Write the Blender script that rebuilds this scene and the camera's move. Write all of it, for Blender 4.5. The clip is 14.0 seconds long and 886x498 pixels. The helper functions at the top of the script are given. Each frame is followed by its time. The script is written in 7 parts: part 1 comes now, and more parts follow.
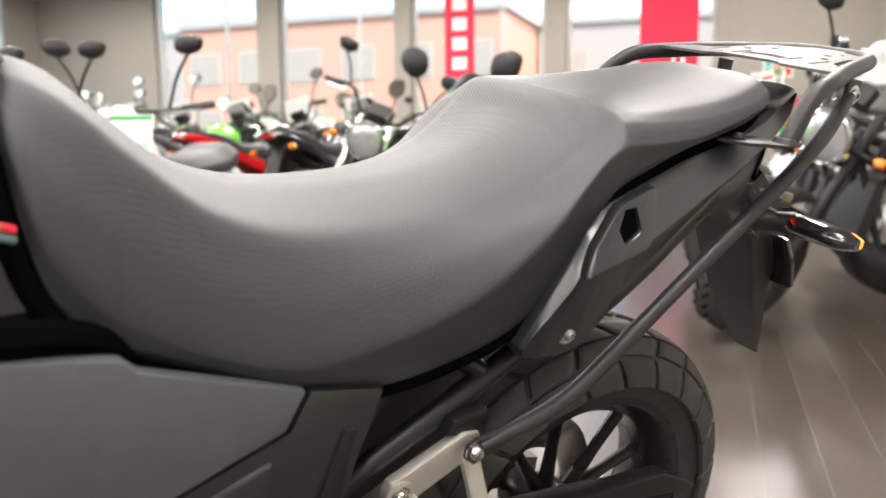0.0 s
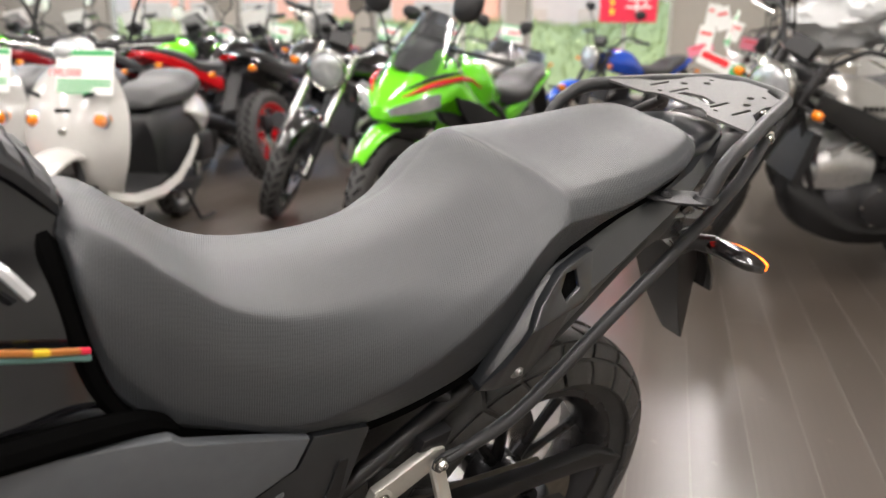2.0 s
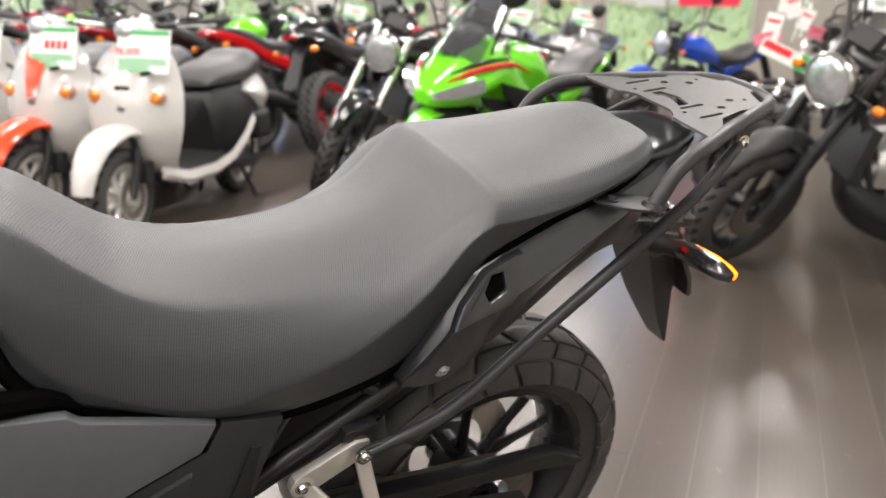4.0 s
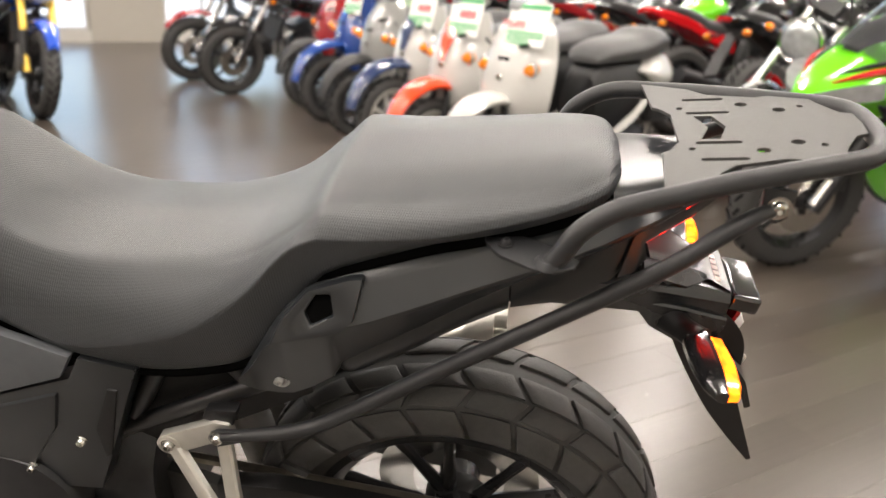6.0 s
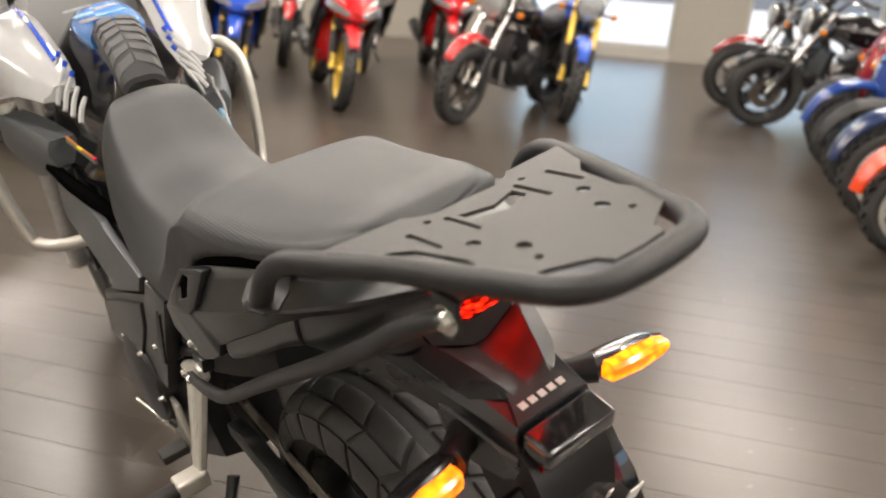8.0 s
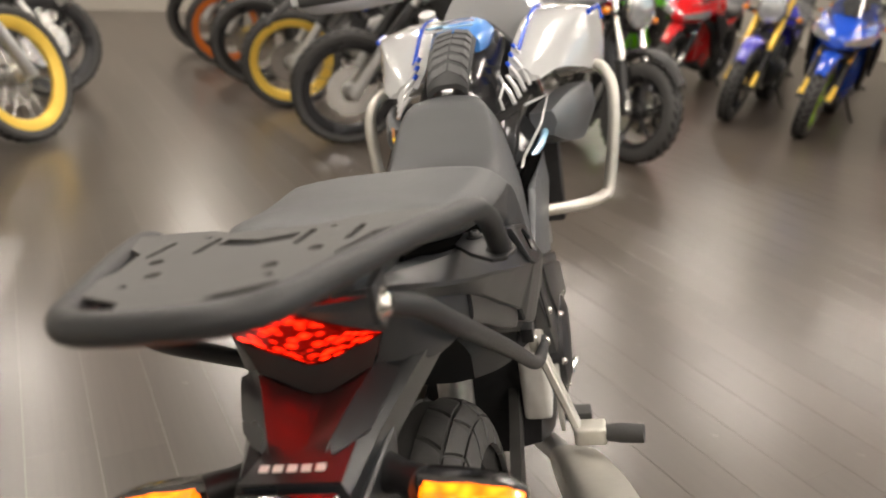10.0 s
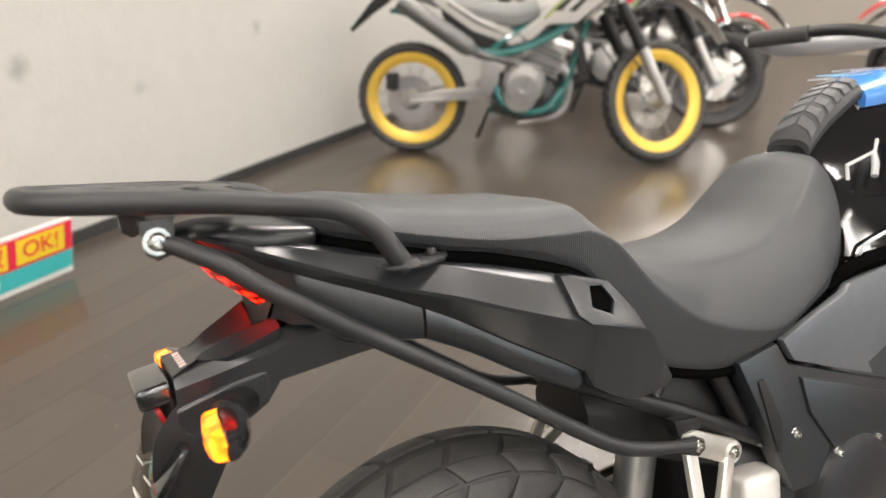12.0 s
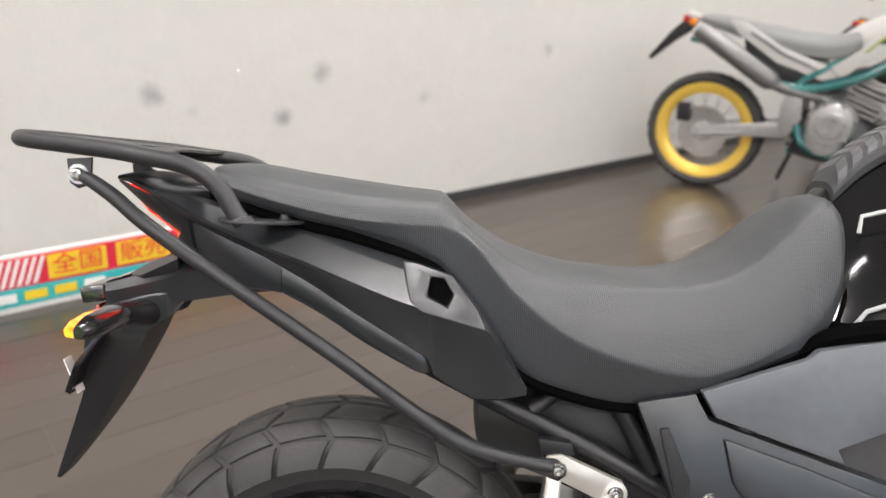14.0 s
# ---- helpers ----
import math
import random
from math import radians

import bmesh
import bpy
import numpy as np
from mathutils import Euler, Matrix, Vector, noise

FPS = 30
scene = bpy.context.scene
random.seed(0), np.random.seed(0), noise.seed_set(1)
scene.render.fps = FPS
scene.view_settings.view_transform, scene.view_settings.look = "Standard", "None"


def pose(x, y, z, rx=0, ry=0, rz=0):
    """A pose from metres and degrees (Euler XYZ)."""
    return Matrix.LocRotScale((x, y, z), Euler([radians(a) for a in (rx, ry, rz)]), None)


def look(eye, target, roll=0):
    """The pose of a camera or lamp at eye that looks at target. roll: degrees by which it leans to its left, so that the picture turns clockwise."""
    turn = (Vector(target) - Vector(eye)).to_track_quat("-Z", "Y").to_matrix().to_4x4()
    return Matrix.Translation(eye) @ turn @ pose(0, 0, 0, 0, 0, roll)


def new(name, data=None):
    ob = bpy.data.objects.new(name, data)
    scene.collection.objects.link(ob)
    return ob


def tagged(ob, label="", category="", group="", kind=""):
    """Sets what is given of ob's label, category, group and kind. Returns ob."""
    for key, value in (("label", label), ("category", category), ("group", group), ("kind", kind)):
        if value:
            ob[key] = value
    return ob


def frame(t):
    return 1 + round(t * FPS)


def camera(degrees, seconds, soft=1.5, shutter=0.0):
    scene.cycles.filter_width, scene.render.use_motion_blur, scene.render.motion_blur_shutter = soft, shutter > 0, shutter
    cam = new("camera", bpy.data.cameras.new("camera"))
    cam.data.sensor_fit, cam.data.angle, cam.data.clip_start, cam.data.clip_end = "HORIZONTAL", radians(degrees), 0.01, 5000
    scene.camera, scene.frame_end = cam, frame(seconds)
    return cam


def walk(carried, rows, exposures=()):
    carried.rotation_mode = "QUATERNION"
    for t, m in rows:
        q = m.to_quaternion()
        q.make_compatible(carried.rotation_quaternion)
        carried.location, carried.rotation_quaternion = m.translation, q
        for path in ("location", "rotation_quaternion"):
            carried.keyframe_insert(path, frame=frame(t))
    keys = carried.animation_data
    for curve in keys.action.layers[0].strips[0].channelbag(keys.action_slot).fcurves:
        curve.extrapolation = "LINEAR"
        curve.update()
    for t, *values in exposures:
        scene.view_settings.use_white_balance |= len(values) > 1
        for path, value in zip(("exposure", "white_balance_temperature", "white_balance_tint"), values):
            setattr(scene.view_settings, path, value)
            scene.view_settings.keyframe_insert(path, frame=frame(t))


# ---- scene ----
EXPOSURES = [(0.0, 2.35, 6700, 12), (1.0, 2.05, 6700, 12), (2.0, 2.05, 6650, 12), (5.0, 2.2, 6650, 12), (6.5, 2.2, 7150, 12), (7.0, 2.15, 7150, 12), (9.5, 1.60, 7250, 11), (11.0, 1.97, 7000, 11), (12.0, 2.06, 6850, 11), (14.0, 2.08, 6450, 12)]
# path begin
LENS = 60.60
PATH = [
    (0, 0.7066, 0.8524, 0.8358, 82.10, 0.50, 146.39),
    (0.5, 0.7469, 0.8616, 0.9642, 78.27, -0.46, 143.86),
    (1, 0.7875, 0.9069, 1.0262, 76.37, -0.51, 143.48),
    (1.5, 0.7984, 0.9162, 1.0308, 75.18, -0.53, 143.42),
    (2, 0.7833, 0.9371, 1.0377, 74.45, -0.55, 143.38),
    (2.2, 0.7789, 0.9503, 1.0422, 74.19, -0.51, 143.36),
    (4.3, 0.5598, 1.0529, 1.0645, 72.34, -1.63, 153.29),
    (4.5, 0.4989, 1.0640, 1.0661, 71.95, -1.78, 156.86),
    (5, 0.3341, 1.0757, 1.0731, 70.83, -1.98, 166.41),
    (5.5, 0.1267, 1.0905, 1.0901, 70.27, -2.23, 176.65),
    (6, -0.0624, 1.0459, 1.0938, 69.96, -2.61, -172.64),
    (6.5, -0.2554, 0.9721, 1.0964, 69.69, -2.86, -161.20),
    (7, -0.4334, 0.8617, 1.0936, 69.37, -3.06, -150.12),
    (7.2, -0.4939, 0.8164, 1.1013, 69.25, -3.12, -145.53),
    (9.3, -0.8030, 0.2672, 1.1620, 68.75, -4.17, -100.44),
    (9.5, -0.7910, 0.2015, 1.1616, 68.54, -4.14, -95.46),
    (10, -0.7537, 0.0117, 1.1687, 67.95, -3.99, -81.48),
    (10.5, -0.7050, -0.1470, 1.1609, 67.60, -2.34, -66.91),
    (11, -0.6309, -0.3016, 1.1808, 67.64, -1.98, -53.40),
    (11.5, -0.5173, -0.4329, 1.1838, 67.79, -1.48, -40.02),
    (12, -0.3902, -0.5711, 1.1918, 68.31, -1.39, -28.81),
    (12.5, -0.2430, -0.7108, 1.2007, 68.92, -1.41, -19.75),
    (13, -0.0943, -0.7740, 1.2010, 69.28, -1.26, -11.55),
    (13.5, 0.0501, -0.7918, 1.1990, 69.49, -1.13, -4.89),
    (14, 0.1370, -0.8104, 1.1867, 69.74, -1.02, -0.35),
]
# path end
cam = camera(LENS, 14.0)
walk(cam, [(t, pose(*row)) for t, *row in PATH], EXPOSURES)

# a phone camera's small aperture, focused on the seat and the rack
cam.data.dof.use_dof = True
cam.data.dof.focus_distance = 0.95
cam.data.dof.aperture_fstop = 4.0

# ---- light ----
ROOM = radians(36.9)          # the showroom's long axis against the motorcycle's
CU, SU = math.cos(ROOM), math.sin(ROOM)


def room(u, v, z=0.0, head=0.0):
    """A pose from the showroom's own axes: u along the side wall, v towards it."""
    return pose(u * CU - v * SU, u * SU + v * CU, z, 0, 0, head + math.degrees(ROOM))


world = bpy.data.worlds.new("sky")
world.use_nodes = True
scene.world = world
sky = world.node_tree.nodes.new("ShaderNodeTexSky")
sky.sky_type, sky.sun_disc = "NISHITA", False
sky.dust_density = 2.0
sky.sun_elevation, sky.sun_rotation = radians(49), radians(335)
background = world.node_tree.nodes["Background"]
background.inputs["Strength"].default_value = 0.125
world.node_tree.links.new(sky.outputs[0], background.inputs[0])
sun = new("sun", bpy.data.lights.new("sun", "SUN"))
sun.data.energy, sun.data.angle, sun.data.color = 0.85, radians(3), (1.0, 0.96, 0.9)
sun.matrix_world = look((14, 30, 38), (0, 0, 0))


# ---- materials ----
def material(name, color, rough=0.5, metal=0.0, vary=0.12, grain=60.0, bump=0.0, fine=0.0, coat=0.0, spec=0.5, island=0.0):
    """A painted, moulded or metal surface with large stains, fine grain and a slight relief."""
    m = bpy.data.materials.new(name)
    m.use_nodes = True
    n, l = m.node_tree.nodes, m.node_tree.links
    b = n["Principled BSDF"]
    co = n.new("ShaderNodeTexCoord")
    big, small = n.new("ShaderNodeTexNoise"), n.new("ShaderNodeTexNoise")
    big.inputs["Scale"].default_value, small.inputs["Scale"].default_value = 3.5, grain
    big.inputs["Detail"].default_value, small.inputs["Detail"].default_value = 5, 3
    l.new(co.outputs["Object"], big.inputs["Vector"])
    l.new(co.outputs["Object"], small.inputs["Vector"])
    mix = n.new("ShaderNodeMath")
    mix.operation = "MULTIPLY_ADD"
    l.new(big.outputs["Fac"], mix.inputs[0])
    mix.inputs[1].default_value = 0.7
    l.new(small.outputs["Fac"], mix.inputs[2])
    ramp = n.new("ShaderNodeMapRange")
    ramp.inputs["From Min"].default_value, ramp.inputs["From Max"].default_value = 0.3, 1.4
    ramp.inputs["To Min"].default_value, ramp.inputs["To Max"].default_value = 1 - vary, 1 + vary
    l.new(mix.outputs[0], ramp.inputs["Value"])
    hue = n.new("ShaderNodeHueSaturation")
    hue.inputs["Color"].default_value = (*color, 1)
    l.new(ramp.outputs[0], hue.inputs["Value"])
    last = hue
    if island:
        info, span, second = n.new("ShaderNodeObjectInfo"), n.new("ShaderNodeMapRange"), n.new("ShaderNodeHueSaturation")
        span.inputs["To Min"].default_value, span.inputs["To Max"].default_value = 1 - island, 1 + island
        l.new(info.outputs["Random"], span.inputs["Value"])
        l.new(span.outputs[0], second.inputs["Value"])
        l.new(hue.outputs[0], second.inputs["Color"])
        last = second
    l.new(last.outputs[0], b.inputs["Base Color"])
    rr = n.new("ShaderNodeMapRange")
    rr.inputs["From Min"].default_value, rr.inputs["From Max"].default_value = 0.15, 0.85
    rr.inputs["To Min"].default_value, rr.inputs["To Max"].default_value = max(rough - 0.07, 0.02), min(rough + 0.07, 1)
    l.new(big.outputs["Fac"], rr.inputs["Value"])
    l.new(rr.outputs[0], b.inputs["Roughness"])
    b.inputs["Metallic"].default_value = metal
    b.inputs["Coat Weight"].default_value = coat
    b.inputs["Coat Roughness"].default_value = 0.04
    b.inputs["Specular IOR Level"].default_value = spec
    if bump:
        bp = n.new("ShaderNodeBump")
        bp.inputs["Strength"].default_value, bp.inputs["Distance"].default_value = 1.0, bump
        src = small
        if fine:
            src = n.new("ShaderNodeTexNoise")
            src.inputs["Scale"].default_value = fine
            l.new(co.outputs["Object"], src.inputs["Vector"])
        l.new(src.outputs["Fac"], bp.inputs["Height"])
        l.new(bp.outputs[0], b.inputs["Normal"])
    return m


def glow(name, color, strength, base=(0.3, 0.05, 0.01), cells=110, low=0.12, reach=0.9):
    m = bpy.data.materials.new(name)
    m.use_nodes = True
    n, l = m.node_tree.nodes, m.node_tree.links
    b = n["Principled BSDF"]
    b.inputs["Base Color"].default_value = (*base, 1)
    b.inputs["Roughness"].default_value = 0.12
    co, vo, mr = n.new("ShaderNodeTexCoord"), n.new("ShaderNodeTexVoronoi"), n.new("ShaderNodeMapRange")
    vo.inputs["Scale"].default_value = cells
    l.new(co.outputs["Object"], vo.inputs["Vector"])
    mr.inputs["From Max"].default_value = reach
    mr.inputs["To Min"].default_value, mr.inputs["To Max"].default_value = strength * 2.0, strength * low
    l.new(vo.outputs["Distance"], mr.inputs["Value"])
    l.new(mr.outputs[0], b.inputs["Emission Strength"])
    b.inputs["Emission Color"].default_value = (*color, 1)
    return m


def clear(name, color, rough=0.03, weight=1.0, ior=1.45):
    m = bpy.data.materials.new(name)
    m.use_nodes = True
    b = m.node_tree.nodes["Principled BSDF"]
    b.inputs["Base Color"].default_value = (*color, 1)
    b.inputs["Roughness"].default_value = rough
    b.inputs["Transmission Weight"].default_value = weight
    b.inputs["IOR"].default_value = ior
    return m


def woven(name, color, rough, pitch=0.0025, depth=0.0005):
    """Grained seat vinyl: a fine diagonal weave."""
    m = material(name, color, rough, vary=0.1, grain=25, spec=0.8)
    n, l = m.node_tree.nodes, m.node_tree.links
    co = n.new("ShaderNodeTexCoord")
    waves = []
    for turn in ((0, 0, 0.35), (0, 0, 1.57), (0, 0.70, 0)):
        mp = n.new("ShaderNodeMapping")
        mp.inputs["Rotation"].default_value = turn
        l.new(co.outputs["Object"], mp.inputs["Vector"])
        w = n.new("ShaderNodeTexWave")
        w.bands_direction = "X"
        w.inputs["Scale"].default_value = 0.314 / pitch
        l.new(mp.outputs[0], w.inputs["Vector"])
        waves.append(w)
    cross = n.new("ShaderNodeMath")
    cross.operation = "MAXIMUM"
    l.new(waves[1].outputs["Fac"], cross.inputs[0])
    l.new(waves[2].outputs["Fac"], cross.inputs[1])
    add2 = n.new("ShaderNodeMath")
    add2.operation = "MULTIPLY"
    l.new(cross.outputs[0], add2.inputs[0])
    l.new(waves[0].outputs["Fac"], add2.inputs[1])
    bp = n.new("ShaderNodeBump")
    bp.inputs["Strength"].default_value, bp.inputs["Distance"].default_value = 0.55, depth
    l.new(add2.outputs[0], bp.inputs["Height"])
    b = n["Principled BSDF"]
    l.new(bp.outputs[0], b.inputs["Normal"])
    # highlights of the weave put into the colour: raised threads paler than the hollows
    span, tone = n.new("ShaderNodeMapRange"), n.new("ShaderNodeHueSaturation")
    span.inputs["To Min"].default_value, span.inputs["To Max"].default_value = 0.92, 1.09
    l.new(add2.outputs[0], span.inputs["Value"])
    l.new(span.outputs[0], tone.inputs["Value"])
    l.new(b.inputs["Base Color"].links[0].from_socket, tone.inputs["Color"])
    l.new(tone.outputs[0], b.inputs["Base Color"])
    return m


M = {}
M["seat"] = woven("seat_vinyl", (0.0275, 0.0305, 0.0345), 0.46)
M["cover"] = material("dark_grey_plastic", (0.0130, 0.0148, 0.0172), 0.30, bump=0.00010, fine=900, spec=0.9)
M["black"] = material("black_plastic", (0.006, 0.006, 0.0065), 0.48, bump=0.0003, fine=700)
M["rack"] = material("black_powder_coat", (0.020, 0.0205, 0.022), 0.42, bump=0.0003, fine=1200)
M["rack_plate"] = material("grey_powder_coat", (0.055, 0.054, 0.052), 0.48, bump=0.0003, fine=1200)
M["frame"] = material("painted_frame", (0.010, 0.010, 0.011), 0.38)
M["panel"] = material("grey_panel", (0.120, 0.128, 0.138), 0.36, metal=0.3, bump=0.0002, fine=1500)
M["gloss"] = material("gloss_black_paint", (0.006, 0.006, 0.007), 0.12, coat=1.0, vary=0.05)
M["white"] = material("pearl_white_paint", (0.46, 0.465, 0.47), 0.22, coat=0.8, vary=0.03)
M["blue"] = material("blue_paint", (0.02, 0.09, 0.62), 0.2, coat=0.8)
M["sky_blue"] = material("pale_blue_decal", (0.25, 0.48, 0.68), 0.25, coat=0.5)
M["rubber"] = material("tyre_rubber", (0.042, 0.041, 0.040), 0.62, vary=0.25, grain=90, bump=0.0004, fine=400)
M["tread"] = material("tyre_tread", (0.046, 0.045, 0.044), 0.55, vary=0.3, grain=120, bump=0.0005, fine=500, island=0.12)
M["rim"] = material("black_rim", (0.030, 0.030, 0.032), 0.28, metal=0.5)
M["alu"] = material("cast_aluminium", (0.62, 0.60, 0.55), 0.38, metal=0.75, vary=0.1, bump=0.0002, fine=900)
M["steel"] = material("bright_steel", (0.66, 0.65, 0.62), 0.2, metal=1.0)
M["chain"] = material("chain_steel", (0.2, 0.18, 0.15), 0.4, metal=0.9, vary=0.4)
M["engine"] = material("engine_black", (0.03, 0.03, 0.032), 0.42, metal=0.4, vary=0.3)
M["engine_silver"] = material("engine_silver", (0.5, 0.5, 0.49), 0.35, metal=0.8, vary=0.25)
M["tail_glow"] = glow("tail_lamp_glow", (1.0, 0.012, 0.004), 1.6, (0.25, 0.002, 0.002), 85, 0.03, 0.55)
M["amber_glow"] = glow("indicator_glow", (1.0, 0.125, 0.005), 1.15, (0.8, 0.25, 0.02), 90, 0.22, 0.8)
M["red_lens"] = material("red_lens", (0.35, 0.006, 0.008), 0.1, coat=1.0)
M["amber_lens"] = material("amber_lens", (0.75, 0.2, 0.01), 0.12, coat=1.0)
M["lens"] = material("lamp_glass", (0.5, 0.52, 0.53), 0.08, metal=0.55, vary=0.35, grain=30, coat=1.0)
M["screen"] = clear("smoked_screen", (0.25, 0.26, 0.27), 0.05, 0.85)
M["letter"] = material("pale_lettering", (0.65, 0.63, 0.6), 0.4)
M["gold"] = material("gold_rim", (0.80, 0.53, 0.09), 0.34, metal=0.35)
M["mirror"] = material("mirror_glass", (0.8, 0.8, 0.8), 0.03, metal=1.0, vary=0.02)


def paint(name, color, rough=0.2, metal=0.0):
    if name not in M:
        M[name] = material(name, color, rough, metal, coat=0.8, vary=0.06)
    return M[name]


# ---- mesh builders ----
def part(name, bm, mat, parent=None, label="", smooth=True, m=None, angle=38):
    """Links a bmesh as one mesh object under a thing or a part."""
    if m is not None:
        bmesh.ops.transform(bm, matrix=m, verts=bm.verts)
    me = bpy.data.meshes.new(name)
    bmesh.ops.recalc_face_normals(bm, faces=bm.faces)
    bm.to_mesh(me)
    bm.free()
    me.materials.append(mat)
    if smooth:
        me.shade_smooth()
        me.set_sharp_from_angle(angle=radians(angle))
    ob = new(name, me)
    ob.parent = parent
    if label:
        ob["label"] = label
    return ob


def thing(name, label, category, m=None, group="", kind=""):
    ob = new(name)
    ob.empty_display_size = 0.1
    if m is not None:
        ob.matrix_basis = m
    return tagged(ob, label, category, group, kind)


def V(*p):
    return Vector(p)


def smooth_path(points, steps=6):
    """A Catmull-Rom line through the points."""
    p = [Vector(q) for q in points]
    p = [2 * p[0] - p[1], *p, 2 * p[-1] - p[-2]]
    out = []
    for i in range(1, len(p) - 2):
        for k in range(steps):
            t = k / steps
            a, b, c, d = p[i - 1:i + 3]
            out.append(0.5 * (2 * b + (c - a) * t + (2 * a - 5 * b + 4 * c - d) * t * t + (3 * b - a - 3 * c + d) * t ** 3))
    out.append(p[-2])
    return out


def tube(points, r, sides=10, steps=6, bm=None, smooth=True, caps=True):
    """A round bar along a line; r may be a list, one for each given point."""
    bm = bm or bmesh.new()
    line = smooth_path(points, steps) if smooth and len(points) > 2 else [Vector(p) for p in points]
    n = len(line)
    radii = [r] * n if not isinstance(r, (list, tuple)) else [float(np.interp(i / (n - 1) * (len(r) - 1), range(len(r)), r)) for i in range(n)]
    side, rings = None, []
    for i, p in enumerate(line):
        d = (line[min(i + 1, n - 1)] - line[max(i - 1, 0)]).normalized()
        if side is None:
            side = d.orthogonal().normalized()
        side = (side - d * side.dot(d)).normalized()
        up = d.cross(side)
        rings.append([bm.verts.new(p + (side * math.cos(a) + up * math.sin(a)) * radii[i]) for a in [2 * math.pi * k / sides for k in range(sides)]])
    for a, b in zip(rings, rings[1:]):
        for k in range(sides):
            bm.faces.new((a[k], a[(k + 1) % sides], b[(k + 1) % sides], b[k]))
    if caps:
        bm.faces.new(rings[0][::-1])
        bm.faces.new(rings[-1])
    return bm


def loft(rings, bm=None, closed=True, caps=True):
    """Skins equal rings of points."""
    bm = bm or bmesh.new()
    rows = [[bm.verts.new(p) for p in ring] for ring in rings]
    n = len(rows[0])
    for a, b in zip(rows, rows[1:]):
        for k in range(n if closed else n - 1):
            bm.faces.new((a[k], a[(k + 1) % n], b[(k + 1) % n], b[k]))
    if caps and closed:
        bm.faces.new(rows[0][::-1])
        bm.faces.new(rows[-1])
    return bm


def chaikin(points, rounds=1, closed=True, keep=0.25):
    for _ in range(rounds):
        out = []
        n = len(points)
        for i in range(n if closed else n - 1):
            a, b = Vector(points[i]), Vector(points[(i + 1) % n])
            out += [a.lerp(b, keep), a.lerp(b, 1 - keep)]
        points = out
    return points


def table(rows, steps=5):
    """Fills a table of stations smoothly between its rows (first column: x)."""
    a = np.array(rows, float)
    out = []
    for i in range(len(a) - 1):
        p0, p1, p2, p3 = a[max(i - 1, 0)], a[i], a[i + 1], a[min(i + 2, len(a) - 1)]
        for k in range(steps):
            t = k / steps
            m1, m2 = (p2 - p0) / 2, (p3 - p1) / 2
            out.append((2 * t ** 3 - 3 * t * t + 1) * p1 + (t ** 3 - 2 * t * t + t) * m1 + (-2 * t ** 3 + 3 * t * t) * p2 + (t ** 3 - t * t) * m2)
    out.append(a[-1])
    return out


def hull(rows, steps=4, rounds=2, keep=0.25):
    """A symmetric body: rows of x, top z, top half-width, shoulder z, widest half-width, its z, bottom half-width, bottom z."""
    rings = []
    for x, zt, wt, ze, wm, zm, wb, zb in table(rows, steps):
        half = [(0, zt), (wt * 0.55, zt), (wt, ze), (wm, zm), (wm * 0.5 + wb * 0.5, zm * 0.45 + zb * 0.55), (wb, zb)]
        ring = [V(x, y, z) for y, z in half] + [V(x, -y, z) for y, z in half[:0:-1]]
        rings.append(chaikin(ring, rounds, True, keep))
    return loft(rings)


def box(size, centre=(0, 0, 0), bevel=0.0, bm=None, m=None, seg=2):
    bm2 = bmesh.new()
    bmesh.ops.create_cube(bm2, size=1.0)
    bmesh.ops.transform(bm2, matrix=Matrix.Translation(centre) @ Matrix.Diagonal((*size, 1)), verts=bm2.verts)
    if bevel:
        bmesh.ops.bevel(bm2, geom=bm2.edges[:], offset=bevel, segments=seg, affect="EDGES", profile=0.6)
    if m is not None:
        bmesh.ops.transform(bm2, matrix=m, verts=bm2.verts)
    return join(bm, bm2) if bm else bm2


def join(bm, other):
    me = bpy.data.meshes.new("tmp")
    other.to_mesh(me)
    other.free()
    bm.from_mesh(me)
    bpy.data.meshes.remove(me)
    return bm


def lathe(profile, axis="y", seg=40, centre=(0, 0, 0), bm=None, closed=False):
    """Turns a profile of (radius, offset along the axis) round an axis."""
    bm = bm or bmesh.new()
    c = Vector(centre)
    rings = []
    for k in range(seg):
        a = 2 * math.pi * k / seg
        ca, sa = math.cos(a), math.sin(a)
        ring = []
        for r, o in profile:
            p = {"y": (r * ca, o, r * sa), "x": (o, r * ca, r * sa), "z": (r * ca, r * sa, o)}[axis]
            ring.append(bm.verts.new(c + Vector(p)))
        rings.append(ring)
    n = len(profile)
    for k in range(seg):
        a, b = rings[k], rings[(k + 1) % seg]
        for i in range(n if closed else n - 1):
            q = (a[i], a[(i + 1) % n], b[(i + 1) % n], b[i])
            bm.faces.new(q)
    if not closed:
        for i in (0, n - 1):
            if profile[i][0] > 1e-5:
                bm.faces.new([r[i] for r in rings])
    return bm


